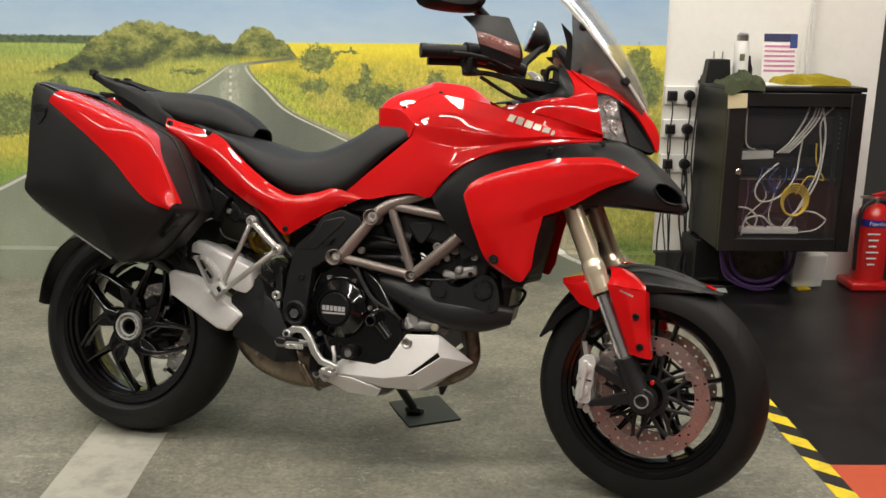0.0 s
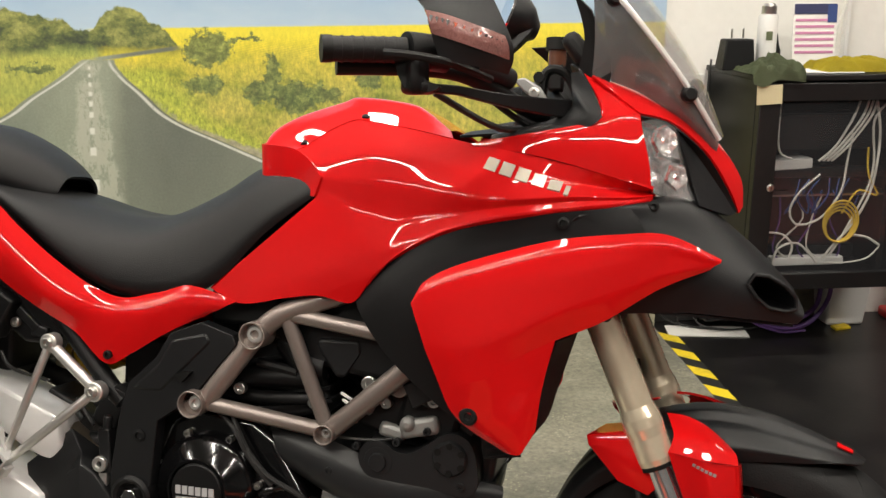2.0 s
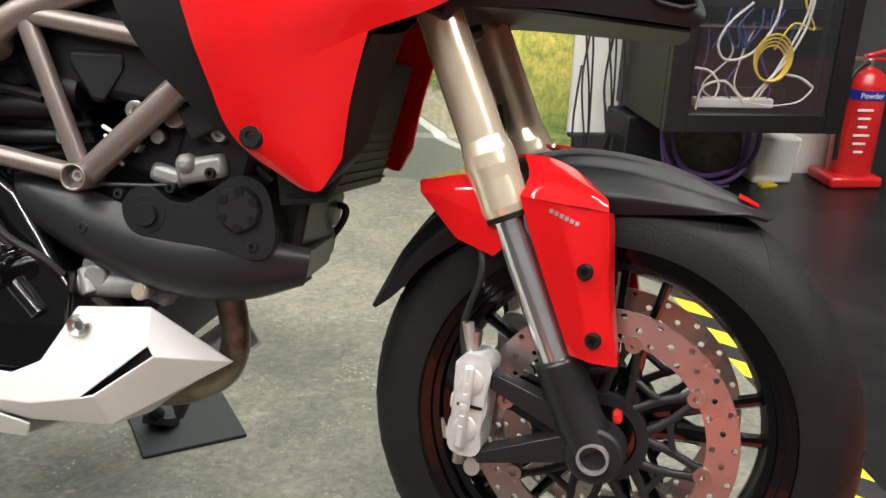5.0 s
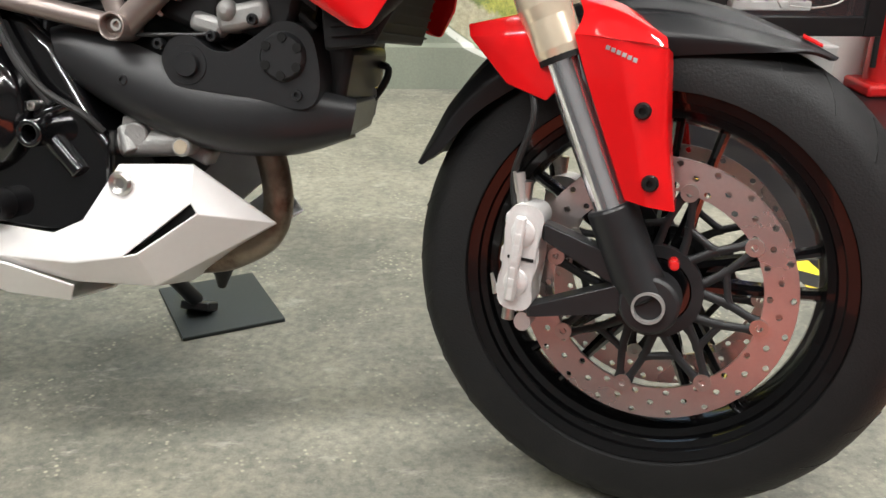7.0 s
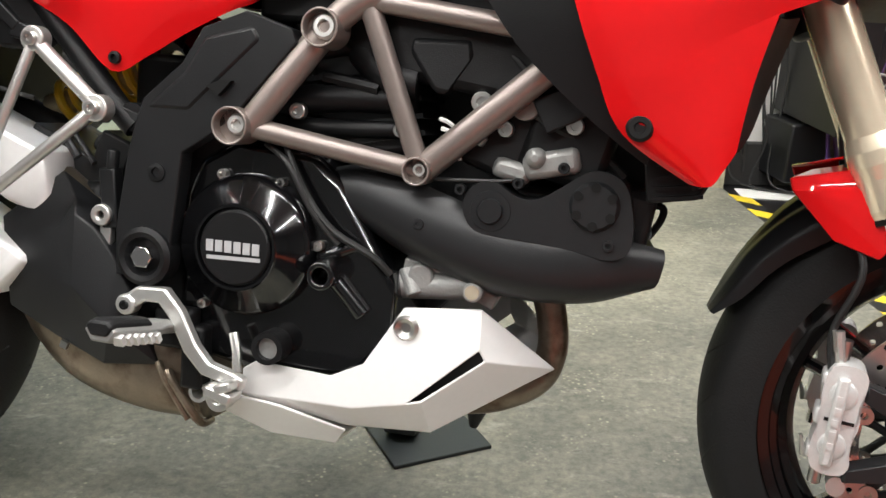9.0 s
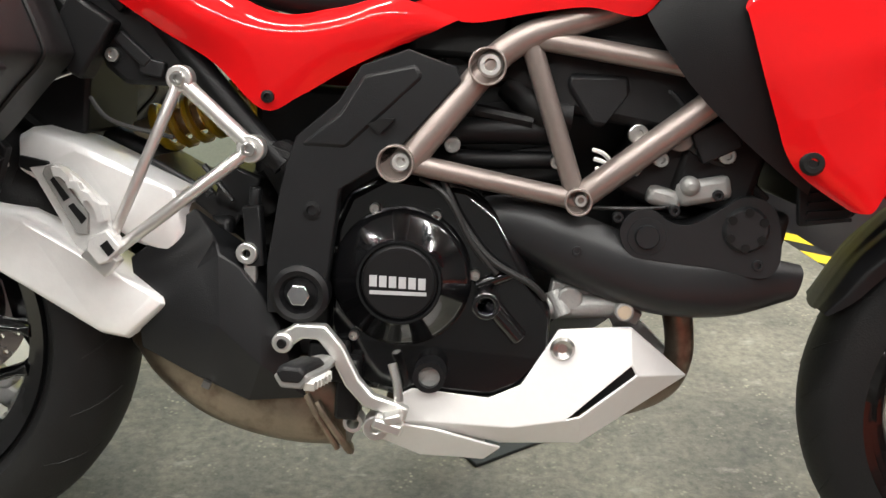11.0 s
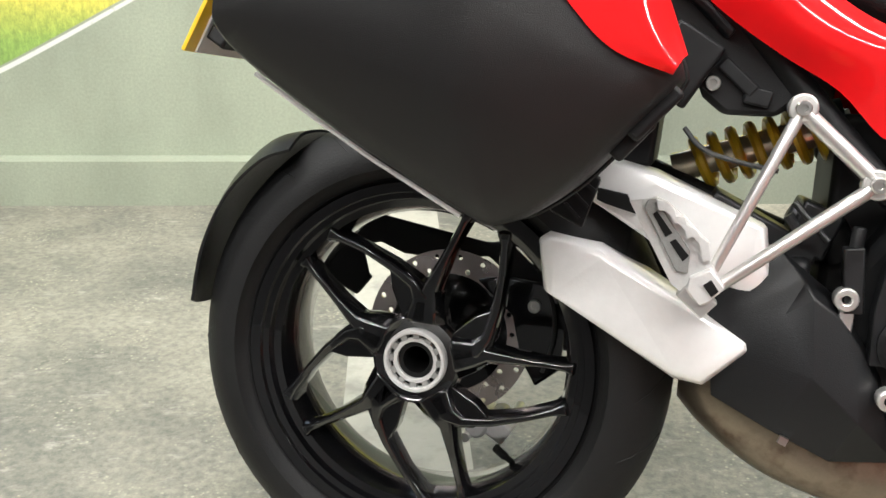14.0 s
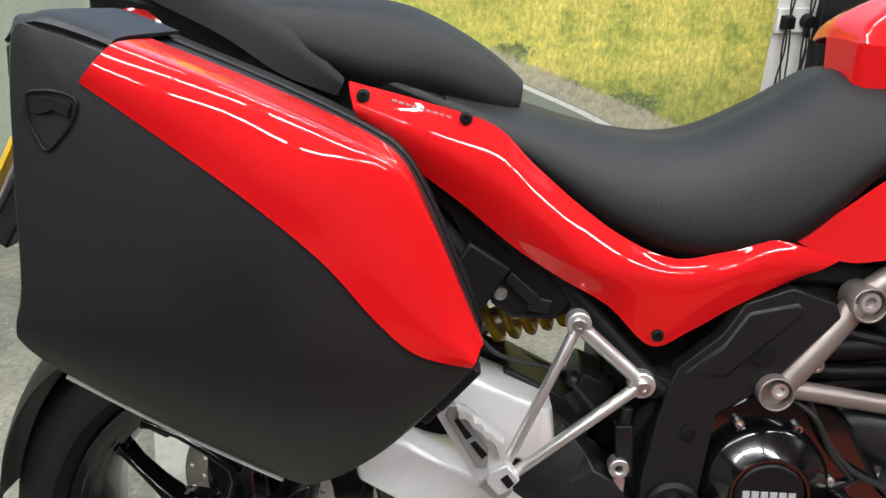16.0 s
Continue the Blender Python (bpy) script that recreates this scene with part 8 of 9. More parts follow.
body = part("shell", loft([pan_sec(0.93, -0.165), pan_sec(0.985, -0.18), pan_sec(1.0, -0.24), pan_sec(1.0, None, 0.045), pan_sec(0.995, None, 0.012), pan_sec(0.965, None, 0.0), pan_sec(0.85, None, -0.004), pan_sec(0.6, None, -0.006), pan_sec(0.3, None, -0.006)], n=84), PANNIER_SHELL, pan, "matt black moulded pannier shell", smooth=40)
part("shell_seam", tube([(p[0], p[1], p[2]) for p in spline(pan_sec(1.003, -0.262), 84, True)], 0.0035, 6, closed=True), COIL, body)
# red panel: follows the upper front edge and wraps over it
edge = [(-0.072, 0.944), (0.002, 0.896), (0.075, 0.846), (0.138, 0.792), (0.185, 0.735), (0.225, 0.698), (0.278, 0.680)]
rimu = [(-0.048, 0.974), (0.055, 0.938), (0.148, 0.899), (0.196, 0.870), (0.229, 0.818), (0.259, 0.754), (0.285, 0.694)]
wrap = (0.10, 0.105, 0.10, 0.07, 0.030, 0.026, 0.032)      # how far the panel folds over the rim
midl = [((a[0] + b[0]) / 2, (a[1] + b[1]) / 2) for a, b in zip(edge, rimu)]
part("red_panel", patch([[(x, pannier_y(x, z) - 0.0085, z) for x, z in edge], [(x, pannier_y(x, z) - 0.0115, z) for x, z in midl], [(x + 0.001, pannier_y(x, z) + 0.002, z + 0.002) for x, z in rimu],
                         [(x + 0.004, pannier_y(x, z) + 0.3 * w, z + 0.005) for (x, z), w in zip(rimu, wrap)], [(x + 0.003, pannier_y(x, z) + w, z + 0.005) for (x, z), w in zip(rimu, wrap)]], 40, 20, 0.003), RED, pan, "glossy red pannier corner panel", smooth=50)
top = part("top_cap", patch([[(-0.140, -0.44, 0.975), (-0.115, -0.444, 0.992), (-0.075, -0.442, 0.984), (-0.05, -0.438, 0.975)], [(-0.140, -0.40, 0.990), (-0.115, -0.41, 1.002), (-0.075, -0.41, 0.992), (-0.048, -0.41, 0.982)], [(-0.138, -0.25, 0.992), (-0.115, -0.25, 1.004), (-0.075, -0.25, 0.994), (-0.046, -0.25, 0.984)]], 12, 10, 0.004), PLASTIC_GREY, pan)
SHIELD = [(-0.020, 0.018), (-0.008, 0.024), (0.008, 0.026), (0.022, 0.022), (0.021, 0.004), (0.012, -0.014), (0.002, -0.026), (-0.009, -0.014), (-0.018, 0.0)]
BADGE = pose(-0.101, -0.4532, 0.910, 0, 10, 0)
part("badge", moved(join(tube([(x, 0, z) for x, z in SHIELD], 0.0018, 6, 36, True), prism([(-0.017, 0.016), (0.0, 0.021), (0.019, 0.019), (0.018, 0.006), (0.004, 0.010), (-0.006, 0.004), (-0.014, 0.004)], -0.002, 0.004)), BADGE), PLASTIC, pan, "raised black shield emblem", bevel=0.0006)
part("edge_strip", tube([(x - 0.0015, pannier_y(x, z) + 0.010, z - 0.0025) for x, z in ((-0.112, 0.660), (-0.05, 0.6185), (0.0, 0.587), (0.05, 0.559), (0.09, 0.5365))], 0.0028, 6), CALIPER, pan, "thin bright steel edge strip")
part("hinge", box((-0.128, -0.36, 0.668), (0.03, 0.03, 0.014), (0, 35, 0)), COIL, pan, bevel=0.003)
part("latch_strip", box((-0.09, -0.35, 0.640), (0.05, 0.02, 0.008), (0, 33, 0)), COIL, pan, bevel=0.003)
part("strap_tab", box((-0.150, -0.40, 0.955), (0.008, 0.02, 0.03)), COIL, pan, bevel=0.003)
part("latch", join(box((0.262, -0.350, 0.648), (0.022, 0.03, 0.062), (0, 40, 0)), box((0.245, -0.34, 0.622), (0.018, 0.028, 0.05), (0, 40, 0))), PLASTIC, pan, "black latch at the lower front corner", bevel=0.004)
shroud = part("under_shroud", prism([(0.128, 0.537), (0.189, 0.585), (0.205, 0.569), (0.189, 0.512), (0.154, 0.527)], -0.188, -0.172), PLASTIC, pan, "black ribbed shroud below the case", bevel=0.002)
for rib in ([(0.180, 0.568), (0.184, 0.570), (0.202, 0.557), (0.199, 0.554)], [(0.172, 0.555), (0.176, 0.556), (0.195, 0.539), (0.193, 0.536)], [(0.166, 0.539), (0.170, 0.540), (0.187, 0.524), (0.184, 0.521)], [(0.143, 0.534), (0.147, 0.536), (0.154, 0.528), (0.151, 0.526)]):
    part("under_rib", prism(rib, -0.192, -0.186), PLASTIC_GREY, shroud)

# the same case on the other side
pan_left = thing("pannier", "black hard pannier with glossy red corner panel on the far side", "motorcycle case", BIKE, "panniers")
twin = {pan: pan_left}
for ob in [o for o in bpy.data.objects if o.parent is pan] + [o for o in bpy.data.objects if o.parent and o.parent.parent is pan]:
    me = ob.data.copy()
    for v in me.vertices:
        v.co = (v.co.x - 0.06, -v.co.y, v.co.z - 0.04)
    me.flip_normals()
    c = new(ob.name.split(".")[0], me)
    c.parent = twin[ob.parent]
    twin[ob] = c

# rubber plate under the stand
solid("stand_plate", moved(box((0, 0, 0.0065), (0.178, 0.205, 0.007)), pose(0.291, -1.655, 0.0, 0, 0, 20)), RUBBER_MAT, ROOM, "flat dark rubber plate under the side stand on the floor", "stand pad", bevel=0.0015)
# ---- things by the white wall ----
G = 0.006                        # heights here are given above the bike's ground line
CF = -0.48                       # cabinet front
CX0, CX1, CZ0, CZ1 = 1.597, 2.197, 0.262 + G, 0.992 + G
cab = thing("network_cabinet", "black steel wall cabinet with a glass door, full of tangled cables", "network cabinet", ROOM)
T = 0.018


def slab_part(name, x0, x1, y0, y1, z0, z1, m, parent, label="", bevel=0.002):
    return part(name, box(((x0 + x1) / 2, (y0 + y1) / 2, (z0 + z1) / 2), (x1 - x0, y1 - y0, z1 - z0)), m, parent, label, bevel=bevel)


slab_part("side_panel", CX0 + 0.008, CX0 + 0.008 + T, CF + 0.04, 0.010, CZ0, CZ1 - 0.02, CABINET, cab)
slab_part("side_panel", CX1 - 0.008 - T, CX1 - 0.008, CF + 0.04, 0.010, CZ0, CZ1 - 0.02, CABINET, cab)
slab_part("top_panel", CX0, CX1, CF + 0.005, 0.010, CZ1 - 0.02, CZ1, CABINET, cab, bevel=0.004)
slab_part("bottom_panel", CX0 + 0.03, CX1 - 0.03, CF + 0.04, 0.010, CZ0, CZ0 + 0.018, CABINET, cab)
slab_part("back_panel", CX0 + 0.03, CX1 - 0.03, -0.01, 0.008, CZ0 + 0.02, CZ1 - 0.022, CABINET, cab)
door = slab_part("door", CX0 + 0.006, CX0 + 0.078, CF, CF + 0.032, CZ0, CZ1 - 0.026, CABINET, cab, "black steel door frame", 0.003)
slab_part("door_stile", CX1 - 0.066, CX1 - 0.004, CF, CF + 0.032, CZ0, CZ1 - 0.026, CABINET, door, "", 0.003)
slab_part("door_rail", CX0 + 0.078, CX1 - 0.066, CF + 0.001, CF + 0.031, CZ1 - 0.085, CZ1 - 0.026, CABINET, door, "", 0.003)
slab_part("door_rail", CX0 + 0.078, CX1 - 0.066, CF + 0.001, CF + 0.031, CZ0, CZ0 + 0.058, CABINET, door, "", 0.003)
pane = slab_part("glass", CX0 + 0.076, CX1 - 0.064, CF + 0.013, CF + 0.018, CZ0 + 0.056, CZ1 - 0.083, DOOR_GLASS, door, "clear cabinet door glass", 0)
pane.visible_shadow = False
part("lock", lathe([(0, -0.006), (0.009, -0.006), (0.013, -0.002), (0.014, 0.004), (0, 0.004)], 20, (1.664, CF, 0.622 + G)), STEEL, door, "round steel lock")
part("lock_slot", box((1.664, CF - 0.0065, 0.622 + G), (0.002, 0.002, 0.009)), COIL, door)
for x in (CX0 + 0.085, CX1 - 0.085):
    part("rack_rail", box((x, CF + 0.075, (CZ0 + CZ1) / 2), (0.02, 0.02, CZ1 - CZ0 - 0.05)), CABINET, cab)
for k in range(7):
    part("rail_hole", box((CX1 - 0.075, CF + 0.064, 0.86 - 0.022 * k), (0.006, 0.003, 0.006)), STEEL, cab)
part("shelf", box((1.90, CF + 0.22, 0.585), (0.46, 0.30, 0.006)), STEEL, cab, "thin steel shelf")
part("patch_panel", box((1.90, CF + 0.10, 0.66), (0.46, 0.03, 0.035)), CABINET, cab, bevel=0.002)
part("switch_box", box((1.765, CF + 0.13, 0.690), (0.155, 0.10, 0.036), (0, -2, 4)), WHITE_PLASTIC, cab, "off-white network switch", bevel=0.004)
part("blank_panel", box((1.92, CF + 0.10, 0.80), (0.44, 0.03, 0.12)), CABINET, cab, bevel=0.002)
part("lower_box", box((1.90, CF + 0.20, 0.365), (0.30, 0.14, 0.05)), PLASTIC_GREY, cab, bevel=0.004)
part("power_strip", box((1.86, CF + 0.10, 0.345), (0.26, 0.04, 0.03)), WHITE_PLASTIC, cab, "pale power strip", bevel=0.004)
# added sheet: paints the floor's maroon reflection behind the lower glass
part("inner_board", box((1.90, CF + 0.30, 0.46), (0.44, 0.02, 0.22)), MAROON, cab, "dark maroon sheet painted as the orange floor's reflection in the glass")
rng = random.Random(7)


def cable(pts, r, m):
    return part("cable", tube([(x, y, z) for x, y, z in pts], r, 6, 26), m, cab)


y = CF + 0.055
cable([(1.70, y, 0.90), (1.70, y, 0.82), (1.71, y, 0.74), (1.755, y, 0.715)], 0.0035, CABLE_WHITE)
for k, (xa, xb) in enumerate(((1.955, 1.87), (1.985, 1.885), (2.00, 1.90), (2.015, 1.915))):
    cable([(xa + 0.02, y, 0.915), (xa, y, 0.85), (xb + 0.03, y - 0.01, 0.76), (xb - 0.02, y, 0.705)], 0.004, CABLE_WHITE)
cable([(2.03, y, 0.915), (2.055, y, 0.80), (2.05, y - 0.01, 0.68), (2.04, y, 0.58), (1.99, y, 0.48), (1.925, y, 0.40), (1.90, y, 0.36)], 0.0045, CABLE_WHITE)
cable([(2.08, y, 0.91), (2.03, y, 0.84), (2.045, y, 0.70), (2.03, y, 0.60), (1.96, y, 0.44), (1.92, y, 0.37)], 0.004, CABLE_WHITE)
cable([(1.86, y, 0.66), (1.79, y, 0.595), (1.765, y, 0.53), (1.80, y, 0.485), (1.88, y, 0.51), (1.94, y, 0.60), (1.95, y, 0.70), (1.96, y, 0.80)], 0.004, CABLE_WHITE)
cable([(1.70, y, 0.46), (1.75, y, 0.45), (1.785, y, 0.41), (1.775, y, 0.36)], 0.004, CABLE_WHITE)
cable([(1.72, y, 0.33), (1.735, y, 0.40), (1.80, y, 0.42), (1.85, y, 0.38), (1.88, y, 0.345)], 0.004, CABLE_WHITE)
cable([(1.99, y, 0.445), (2.05, y, 0.435), (2.10, y, 0.405)], 0.0045, CABLE_WHITE)
cable([(1.905, y, 0.35), (1.98, y, 0.345), (2.06, y, 0.36), (2.10, y, 0.40)], 0.003, CABLE_WHITE)
for k in range(4):
    r = 0.055 + 0.006 * k
    part("cable_coil", tube([(1.945 + r * 0.85 * math.cos(2 * math.pi * i / 14 + k), y - 0.004 * k, 0.478 + r * math.sin(2 * math.pi * i / 14 + k) + 0.006 * k) for i in range(14)], 0.0035, 6, 32, closed=True), CABLE_YELLOW, cab, "coiled yellow cable")
cable([(1.95, y, 0.52), (2.00, y, 0.60), (2.07, y, 0.585), (2.03, y, 0.66), (2.02, y, 0.75)], 0.0035, CABLE_YELLOW)
for k in range(6):
    x0 = 1.80 + 0.035 * k
    cable([(x0, y + 0.02, 0.64), (x0 + rng.uniform(-0.05, 0.05), y + 0.01, 0.58), (x0 + rng.uniform(-0.06, 0.06), y + 0.02, 0.52), (x0 + rng.uniform(-0.03, 0.05), y + 0.02, 0.60)], 0.003, CABLE_BLUE)
for k in range(5):
    x0 = 1.74 + 0.05 * k
    cable([(x0, y + 0.03, 0.58), (x0 + rng.uniform(-0.04, 0.04), y + 0.03, 0.50), (x0 + rng.uniform(-0.05, 0.05), y + 0.03, 0.40), (x0 + 0.02, y + 0.03, 0.345)], 0.003, CABLE_WHITE if k % 2 else CABLE_PURPLE)


# cloths, can, leaflet and adaptor on the cabinet
def cloth(name, x, y0, z, w, d, h, seed, m, label, hang=0.0):
    bm = bmesh.new()
    n = 54
    V = []
    for i in range(n):
        row = []
        for j in range(n):
            u, v = i / (n - 1), j / (n - 1)
            px = x + (u - 0.5) * w * (1 + 0.18 * noise.noise((seed, v * 3, 1)))
            py = y0 + (v - 0.5) * d * (1 + 0.2 * noise.noise((seed, u * 3, 5)))
            e = max(0.0, 1 - max(abs(u - 0.5), abs(v - 0.5)) * 2) ** 0.35
            wu, wv = u + 0.12 * noise.noise((u * 4 + seed, v * 4, 7)), v + 0.12 * noise.noise((u * 4, v * 4 + seed, 9))
            f = 0.55
            for q, amp in ((2.2, 0.55), (5.0, 0.30)):
                f += amp * noise.noise((wu * q + seed, wv * q * 0.8, q))
            # rolled folds running across the heap
            fold = math.sin((wu * 2.2 + wv * 4.4) * 8.0 + 2.2 * noise.noise((wu * 3, wv * 3, seed)))
            f += 0.30 * math.copysign(abs(fold) ** 0.6, fold) + 0.26 * noise.noise((wu * 13, wv * 11, seed))
            f = max(f, 0.02)
            pz = z + 0.004 + h * e * f
            if hang and py < CF + 0.01:
                pz -= hang * (CF + 0.01 - py) / d * 3
                py = CF - 0.006 + 0.3 * (py - CF)
            row.append(bm.verts.new((px, py, pz)))
        V.append(row)
    for i in range(n - 1):
        for j in range(n - 1):
            bm.faces.new((V[i][j], V[i + 1][j], V[i + 1][j + 1], V[i][j + 1]))
    bmesh.ops.solidify(bm, geom=bm.faces[:], thickness=-0.003)
    return solid(name, bm, m, ROOM, label, "cloth", smooth=80)


cloth("green_cloth", 1.660, CF + 0.085, CZ1, 0.17, 0.20, 0.056, 3.3, CLOTH_GREEN, "crumpled dark green cloth on the cabinet top", 0.09)
cloth("yellow_cloth", 1.995, CF + 0.14, CZ1, 0.30, 0.20, 0.056, 8.1, CLOTH_YELLOW, "crumpled yellow cloth on the cabinet top")
solid("loose_sheet", box((1.84, CF + 0.12, CZ1 + 0.0035), (0.26, 0.16, 0.003), (0, 0, -6)), PAPER, ROOM, "white sheet lying flat on the cabinet top", "paper")
solid("hanging_tape", join(box((1.632, CF - 0.003, 0.930 + G), (0.085, 0.002, 0.062), (0, -3, 0))), MASK_TAPE, ROOM, "piece of yellowish masking tape on the cabinet corner", "tape")
spray = thing("spray_can", "white aerosol can standing on the cabinet", "spray can", ROOM @ pose(1.712, -0.24, CZ1))
part("can_body", lathe([(0, 0), (0.031, 0), (0.033, 0.004), (0.033, 0.178), (0.030, 0.186), (0.0, 0.186)], 28), WHITE_PLASTIC, spray).rotation_euler = (radians(90), 0, 0)
part("can_cap", lathe([(0.0, 0.186), (0.025, 0.186), (0.026, 0.212), (0.018, 0.222), (0, 0.223)], 24), STEEL, spray).rotation_euler = (radians(90), 0, 0)
part("can_label", box((-0.006, -0.0335, 0.115), (0.022, 0.002, 0.03)), CLOTH_GREEN, spray)
leaf = thing("leaflet_holder", "white leaflet with pink printed lines standing on the cabinet", "leaflet", ROOM @ pose(1.905, -0.20, CZ1, -6, 0, 0))
part("card", box((0, 0, 0.112), (0.158, 0.004, 0.225)), PAPER, leaf)
part("header", box((0.0, -0.003, 0.203), (0.150, 0.002, 0.035)), NAVY, leaf)
for k in range(6):
    part("print_line", box((0.0, -0.003, 0.165 - 0.022 * k), (0.140, 0.002, 0.009)), MAGENTA, leaf)
part("corner_print", box((0.062, -0.0035, 0.188), (0.034, 0.002, 0.062)), CABLE_BLUE, leaf)
ad = thing("power_adaptor", "black mains adaptor with its pins upwards on the cabinet", "power adaptor", ROOM @ pose(1.605, -0.24, CZ1))
part("case", loft([[(-0.058, -0.04, 0), (0.058, -0.04, 0), (0.058, 0.04, 0), (-0.058, 0.04, 0)], [(-0.046, -0.032, 0.105), (0.05, -0.032, 0.105), (0.05, 0.032, 0.105), (-0.046, 0.032, 0.105)]]), PLASTIC, ad, bevel=0.005)
for x in (-0.018, 0.022):
    part("pin", box((x, 0, 0.122), (0.006, 0.004, 0.034)), STEEL, ad)
solid("black_bottle", lathe([(0, 0), (0.02, 0), (0.02, 0.06), (0.012, 0.085), (0.006, 0.12), (0, 0.12)], 18), PLASTIC, ROOM @ pose(1.762, -0.2, CZ1, 90, 0, 0), "small black bottle behind the aerosol can", "bottle")

# wall sockets with plugs and leads
for r, z in enumerate((0.915, 0.755, 0.585)):
    so = thing("wall_socket", "white double wall socket with black plugs in it", "wall socket", ROOM @ pose(1.515, 0.012, z + G), "wall sockets")
    part("face_plate", box((0, -0.009, 0), (0.150, 0.018, 0.088)), WHITE_PLASTIC, so, bevel=0.004)
    for k, x in enumerate((-0.042, 0.040)):
        pg = part("plug", loft([[(x - 0.024, -0.018, -0.026), (x + 0.024, -0.018, -0.026), (x + 0.024, -0.018, 0.022), (x - 0.024, -0.018, 0.022)], [(x - 0.020, -0.05, -0.022), (x + 0.020, -0.05, -0.022), (x + 0.018, -0.05, 0.018), (x - 0.018, -0.05, 0.018)]]) if k == 0 else
                  join(lathe([(0, -0.018), (0.027, -0.018), (0.024, -0.048), (0, -0.052)], 20, (x, 0, 0)), box((x, -0.035, -0.035), (0.016, 0.022, 0.04))), PLASTIC, so, "black mains plug", bevel=0.003)
        part("lead", tube([(x, -0.035, -0.03), (x + 0.004 * k, -0.045, -0.10), (x - 0.01, -0.04, -0.25), (x + 0.015, -0.05, -0.45), (x + 0.03, -0.06, -z + 0.05 + 0.02 * r)], 0.0035, 6, 18), CABLE_BLACK, so)
for pts in ([(1.60, -0.03, 1.02), (1.585, -0.05, 0.85), (1.575, -0.06, 0.60), (1.60, -0.07, 0.35), (1.57, -0.10, 0.06), (1.66, -0.16, 0.012), (1.85, -0.15, 0.012)], [(1.55, -0.05, 0.50), (1.535, -0.06, 0.32), (1.56, -0.07, 0.17), (1.52, -0.08, 0.02), (1.62, -0.14, 0.012)], [(1.45, -0.05, 0.40), (1.435, -0.06, 0.20), (1.45, -0.08, 0.05), (1.56, -0.12, 0.012), (1.68, -0.17, 0.012)]):
    solid("loose_cable", tube(pts, 0.0038, 6, 36), CABLE_BLACK, ROOM, "black mains lead hanging down the wall to the floor", "cable", "loose leads")
for k, pts in enumerate(([(1.72, -0.16, 0.27), (1.74, -0.18, 0.12), (1.84, -0.20, 0.03), (1.98, -0.20, 0.035), (2.07, -0.18, 0.13), (2.08, -0.16, 0.27)], [(1.75, -0.14, 0.27), (1.79, -0.17, 0.10), (1.90, -0.19, 0.045), (2.03, -0.17, 0.10), (2.05, -0.14, 0.27)], [(1.70, -0.20, 0.27), (1.73, -0.22, 0.09), (1.86, -0.22, 0.018), (1.97, -0.22, 0.018)])):
    solid("purple_cable", tube(pts, 0.009 if k < 2 else 0.005, 8, 36), CABLE_PURPLE, ROOM, "thick purple cable looping below the cabinet", "cable", "purple cables")
solid("trunking", box((2.115, -0.004, 1.9), (0.016, 0.03, 1.8)), WHITE_PLASTIC, ROOM, "thin white cable trunking up the wall", "trunking", kind="structure", bevel=0.003)
solid("white_lead", tube([(2.10, -0.02, 1.36), (2.085, -0.04, 1.22), (2.06, -0.05, 1.12), (2.05, -0.06, 1.02)], 0.004, 6, 16), CABLE_WHITE, ROOM, "white cable running down to the cabinet", "cable")
solid("skirting_black", box((1.53, -0.008, 0.075), (0.19, 0.04, 0.15)), BRICK_DARK, ROOM, "black painted plinth below the sockets", "skirting", kind="structure", bevel=0.004)
solid("rubble_strip", moved(box((0, 0, 0), (0.50, 0.03, 0.22)), pose(1.88, -0.006, 0.11)), RUBBLE, ROOM, "rough crumbling plaster along the wall foot", "plaster", kind="structure")
solid("side_case", box((1.645, -0.10, 0.155), (0.14, 0.18, 0.20), (0, 0, 6)), PLASTIC_GREY, ROOM, "dark grey box standing below the cabinet", "box", bevel=0.008)
solid("floor_card", box((1.61, -0.155, 0.0022), (0.30, 0.11, 0.003), (0, 0, -8)), PAPER, ROOM, "white card lying on the black floor", "card")
solid("white_tub", loft([[(2.10, -0.13, 0.0), (2.25, -0.13, 0.0), (2.25, -0.02, 0.0), (2.10, -0.02, 0.0)], [(2.085, -0.14, 0.17), (2.265, -0.14, 0.17), (2.265, -0.015, 0.17), (2.085, -0.015, 0.17)]]), WHITE_PLASTIC, ROOM, "white plastic tub on the floor below the cabinet", "tub", bevel=0.01)
solid("yellow_tag", box((2.14, -0.165, 0.006), (0.07, 0.035, 0.01), (8, 0, 14)), TAPE_YELLOW, ROOM, "scrap of yellow tape on the floor", "scrap", bevel=0.002)

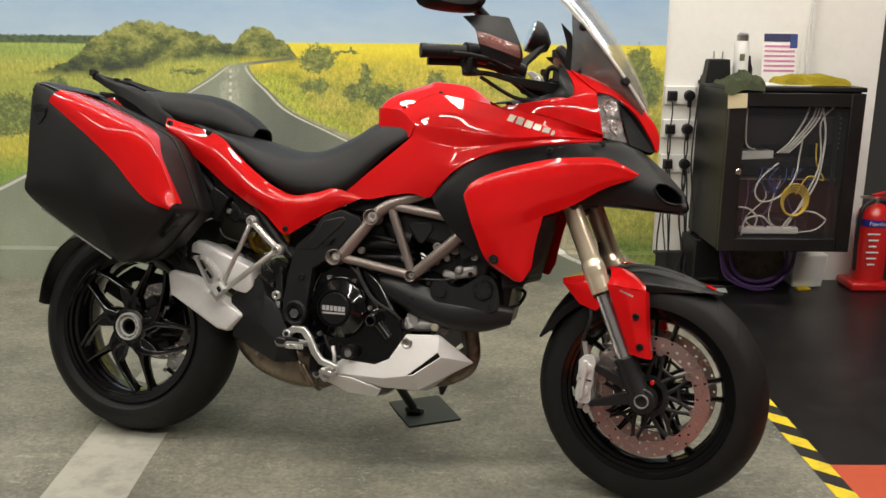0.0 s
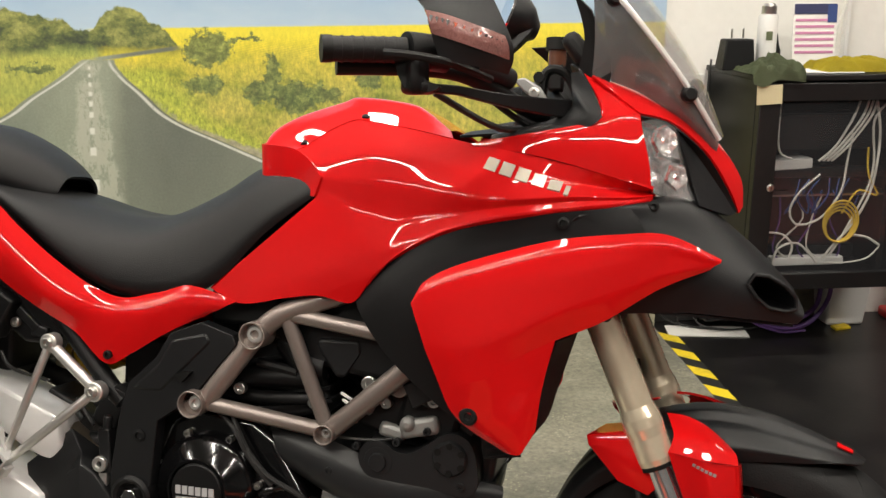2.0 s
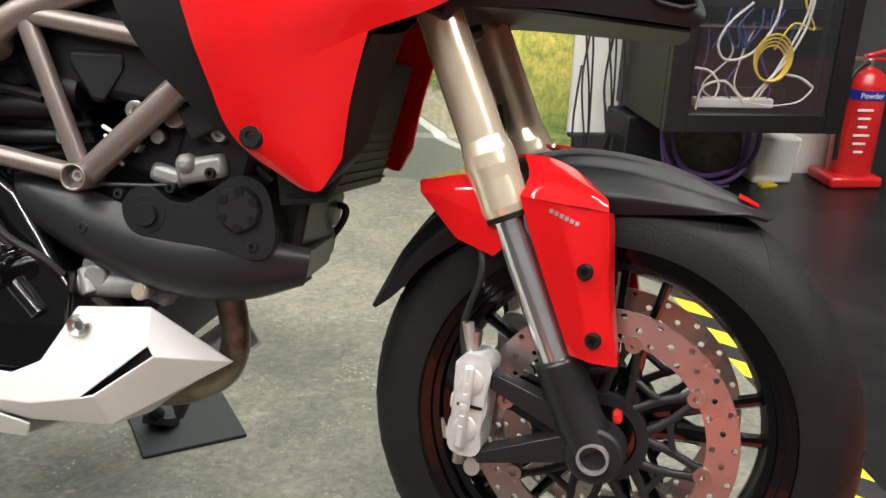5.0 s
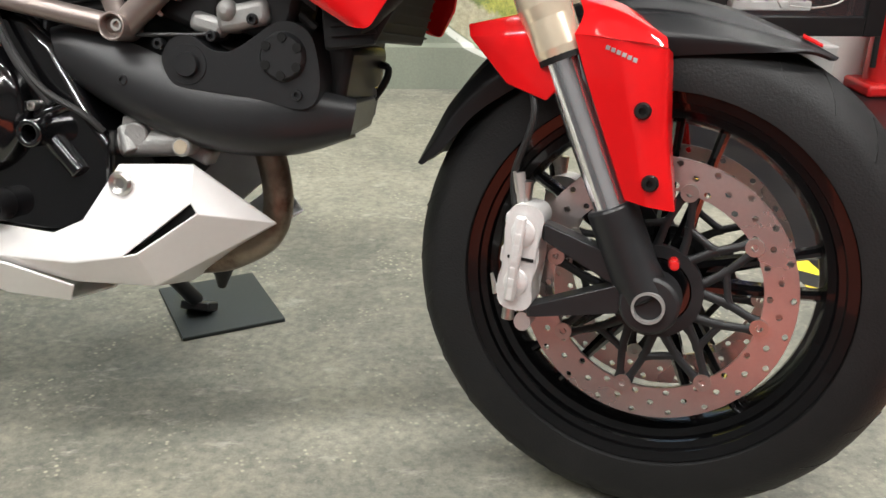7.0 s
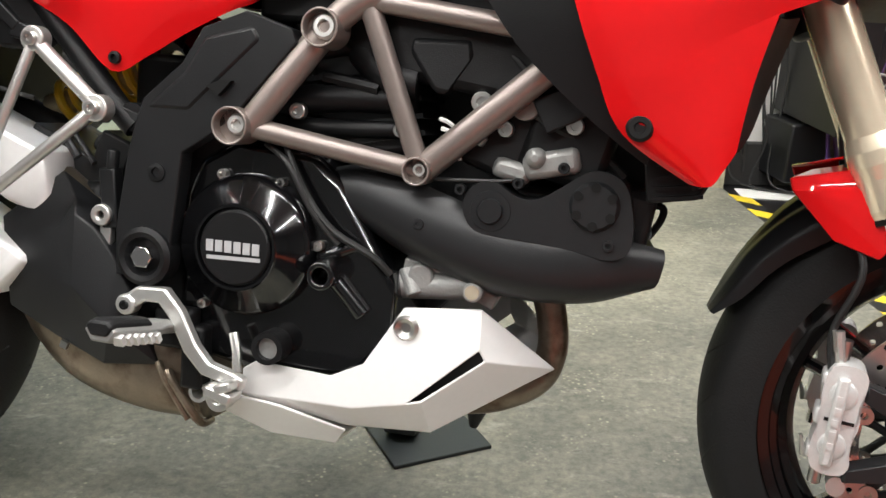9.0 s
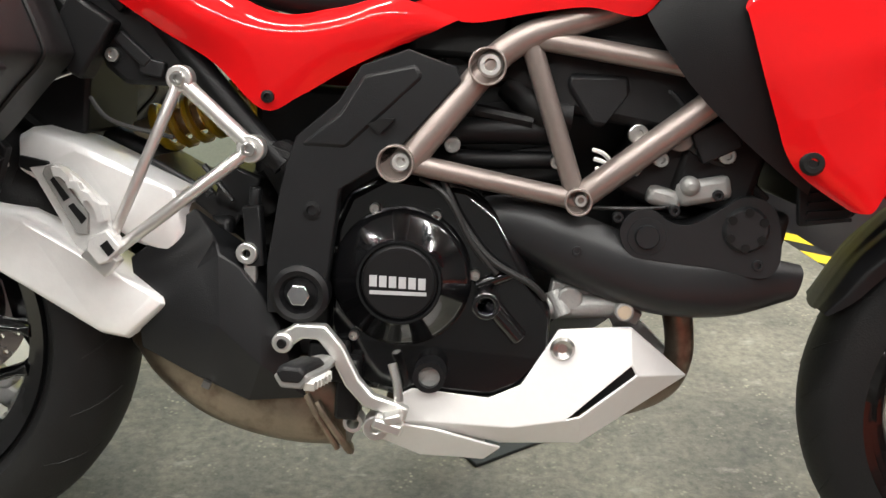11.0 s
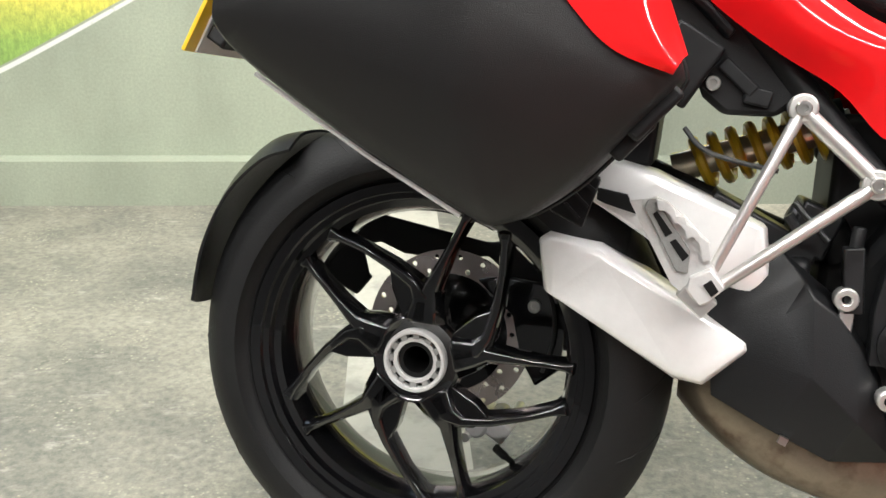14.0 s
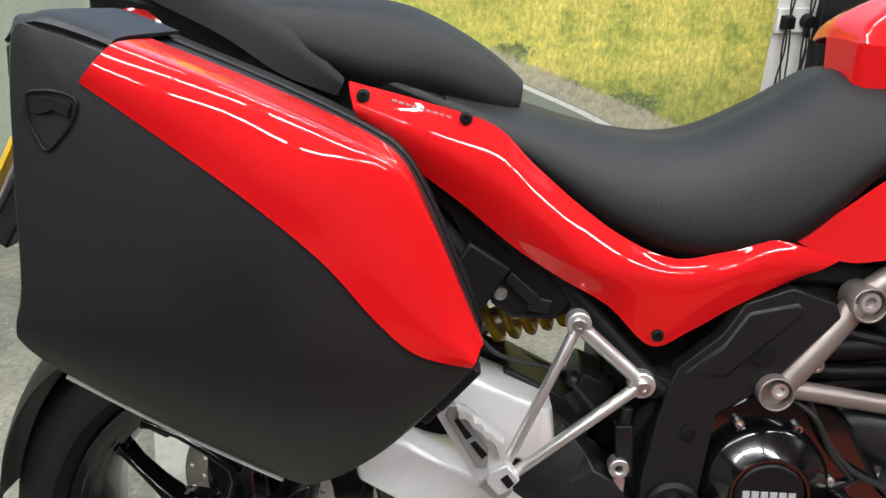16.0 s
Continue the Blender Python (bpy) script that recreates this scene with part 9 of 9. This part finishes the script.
# fire extinguisher
ex = thing("fire_extinguisher", "red fire extinguisher with a blue label on a red stand", "extinguisher", ROOM @ pose(2.475, -0.11, 0.0))
up90 = pose(0, 0, 0, 90, 0, 0)
part("cylinder", moved(lathe([(0, 0.03), (0.07, 0.03), (0.078, 0.04), (0.078, 0.36), (0.070, 0.39), (0.045, 0.415), (0.022, 0.425), (0, 0.425)], 36), up90), FIRE_RED, ex)
part("stand", box((-0.01, 0, 0.022), (0.20, 0.18, 0.044)), FIRE_RED, ex, bevel=0.012)
part("blue_band", moved(lathe([(0.0785, 0.318), (0.0795, 0.318), (0.0795, 0.352), (0.0785, 0.352)], 36, (0, 0, 0), True), up90), BLUE_BAND, ex, "blue label band")
part("valve", join(moved(lathe([(0, 0.42), (0.018, 0.42), (0.018, 0.455), (0, 0.455)], 16), up90), box((-0.03, 0, 0.452), (0.09, 0.016, 0.014), (0, 4, 0))), STEEL, ex, bevel=0.002)
part("handle", join(box((0.045, 0, 0.478), (0.13, 0.022, 0.012), (0, -14, 0)), box((0.04, 0, 0.452), (0.11, 0.02, 0.01), (0, 4, 0))), FIRE_RED, ex, bevel=0.003)
part("hose", tube([(-0.02, -0.03, 0.445), (-0.085, -0.05, 0.40), (-0.095, -0.05, 0.25), (-0.09, -0.05, 0.10)], 0.010, 10, 18), CABLE_BLACK, ex)
for k in range(6):
    part("label_bar", box((-0.026 + 0.002 * (k % 2), -0.0768, 0.285 - 0.030 * k), (0.06 - 0.012 * (k % 3), 0.003, 0.008)), PAPER, ex)
word = bpy.data.curves.new("label_word", "FONT")
word.body, word.size, word.extrude = "Powder", 0.028, 0.0008
tmp = new("tmp_word", word)
bpy.context.view_layer.update()
me = bpy.data.meshes.new_from_object(tmp.evaluated_get(bpy.context.evaluated_depsgraph_get()))
bpy.data.objects.remove(tmp)
me.materials.clear()
me.materials.append(PAPER)
wo = new("label_word", me)
wo.parent = ex
wo.matrix_local = pose(-0.056, -0.0800, 0.327, 90, 0, 0)
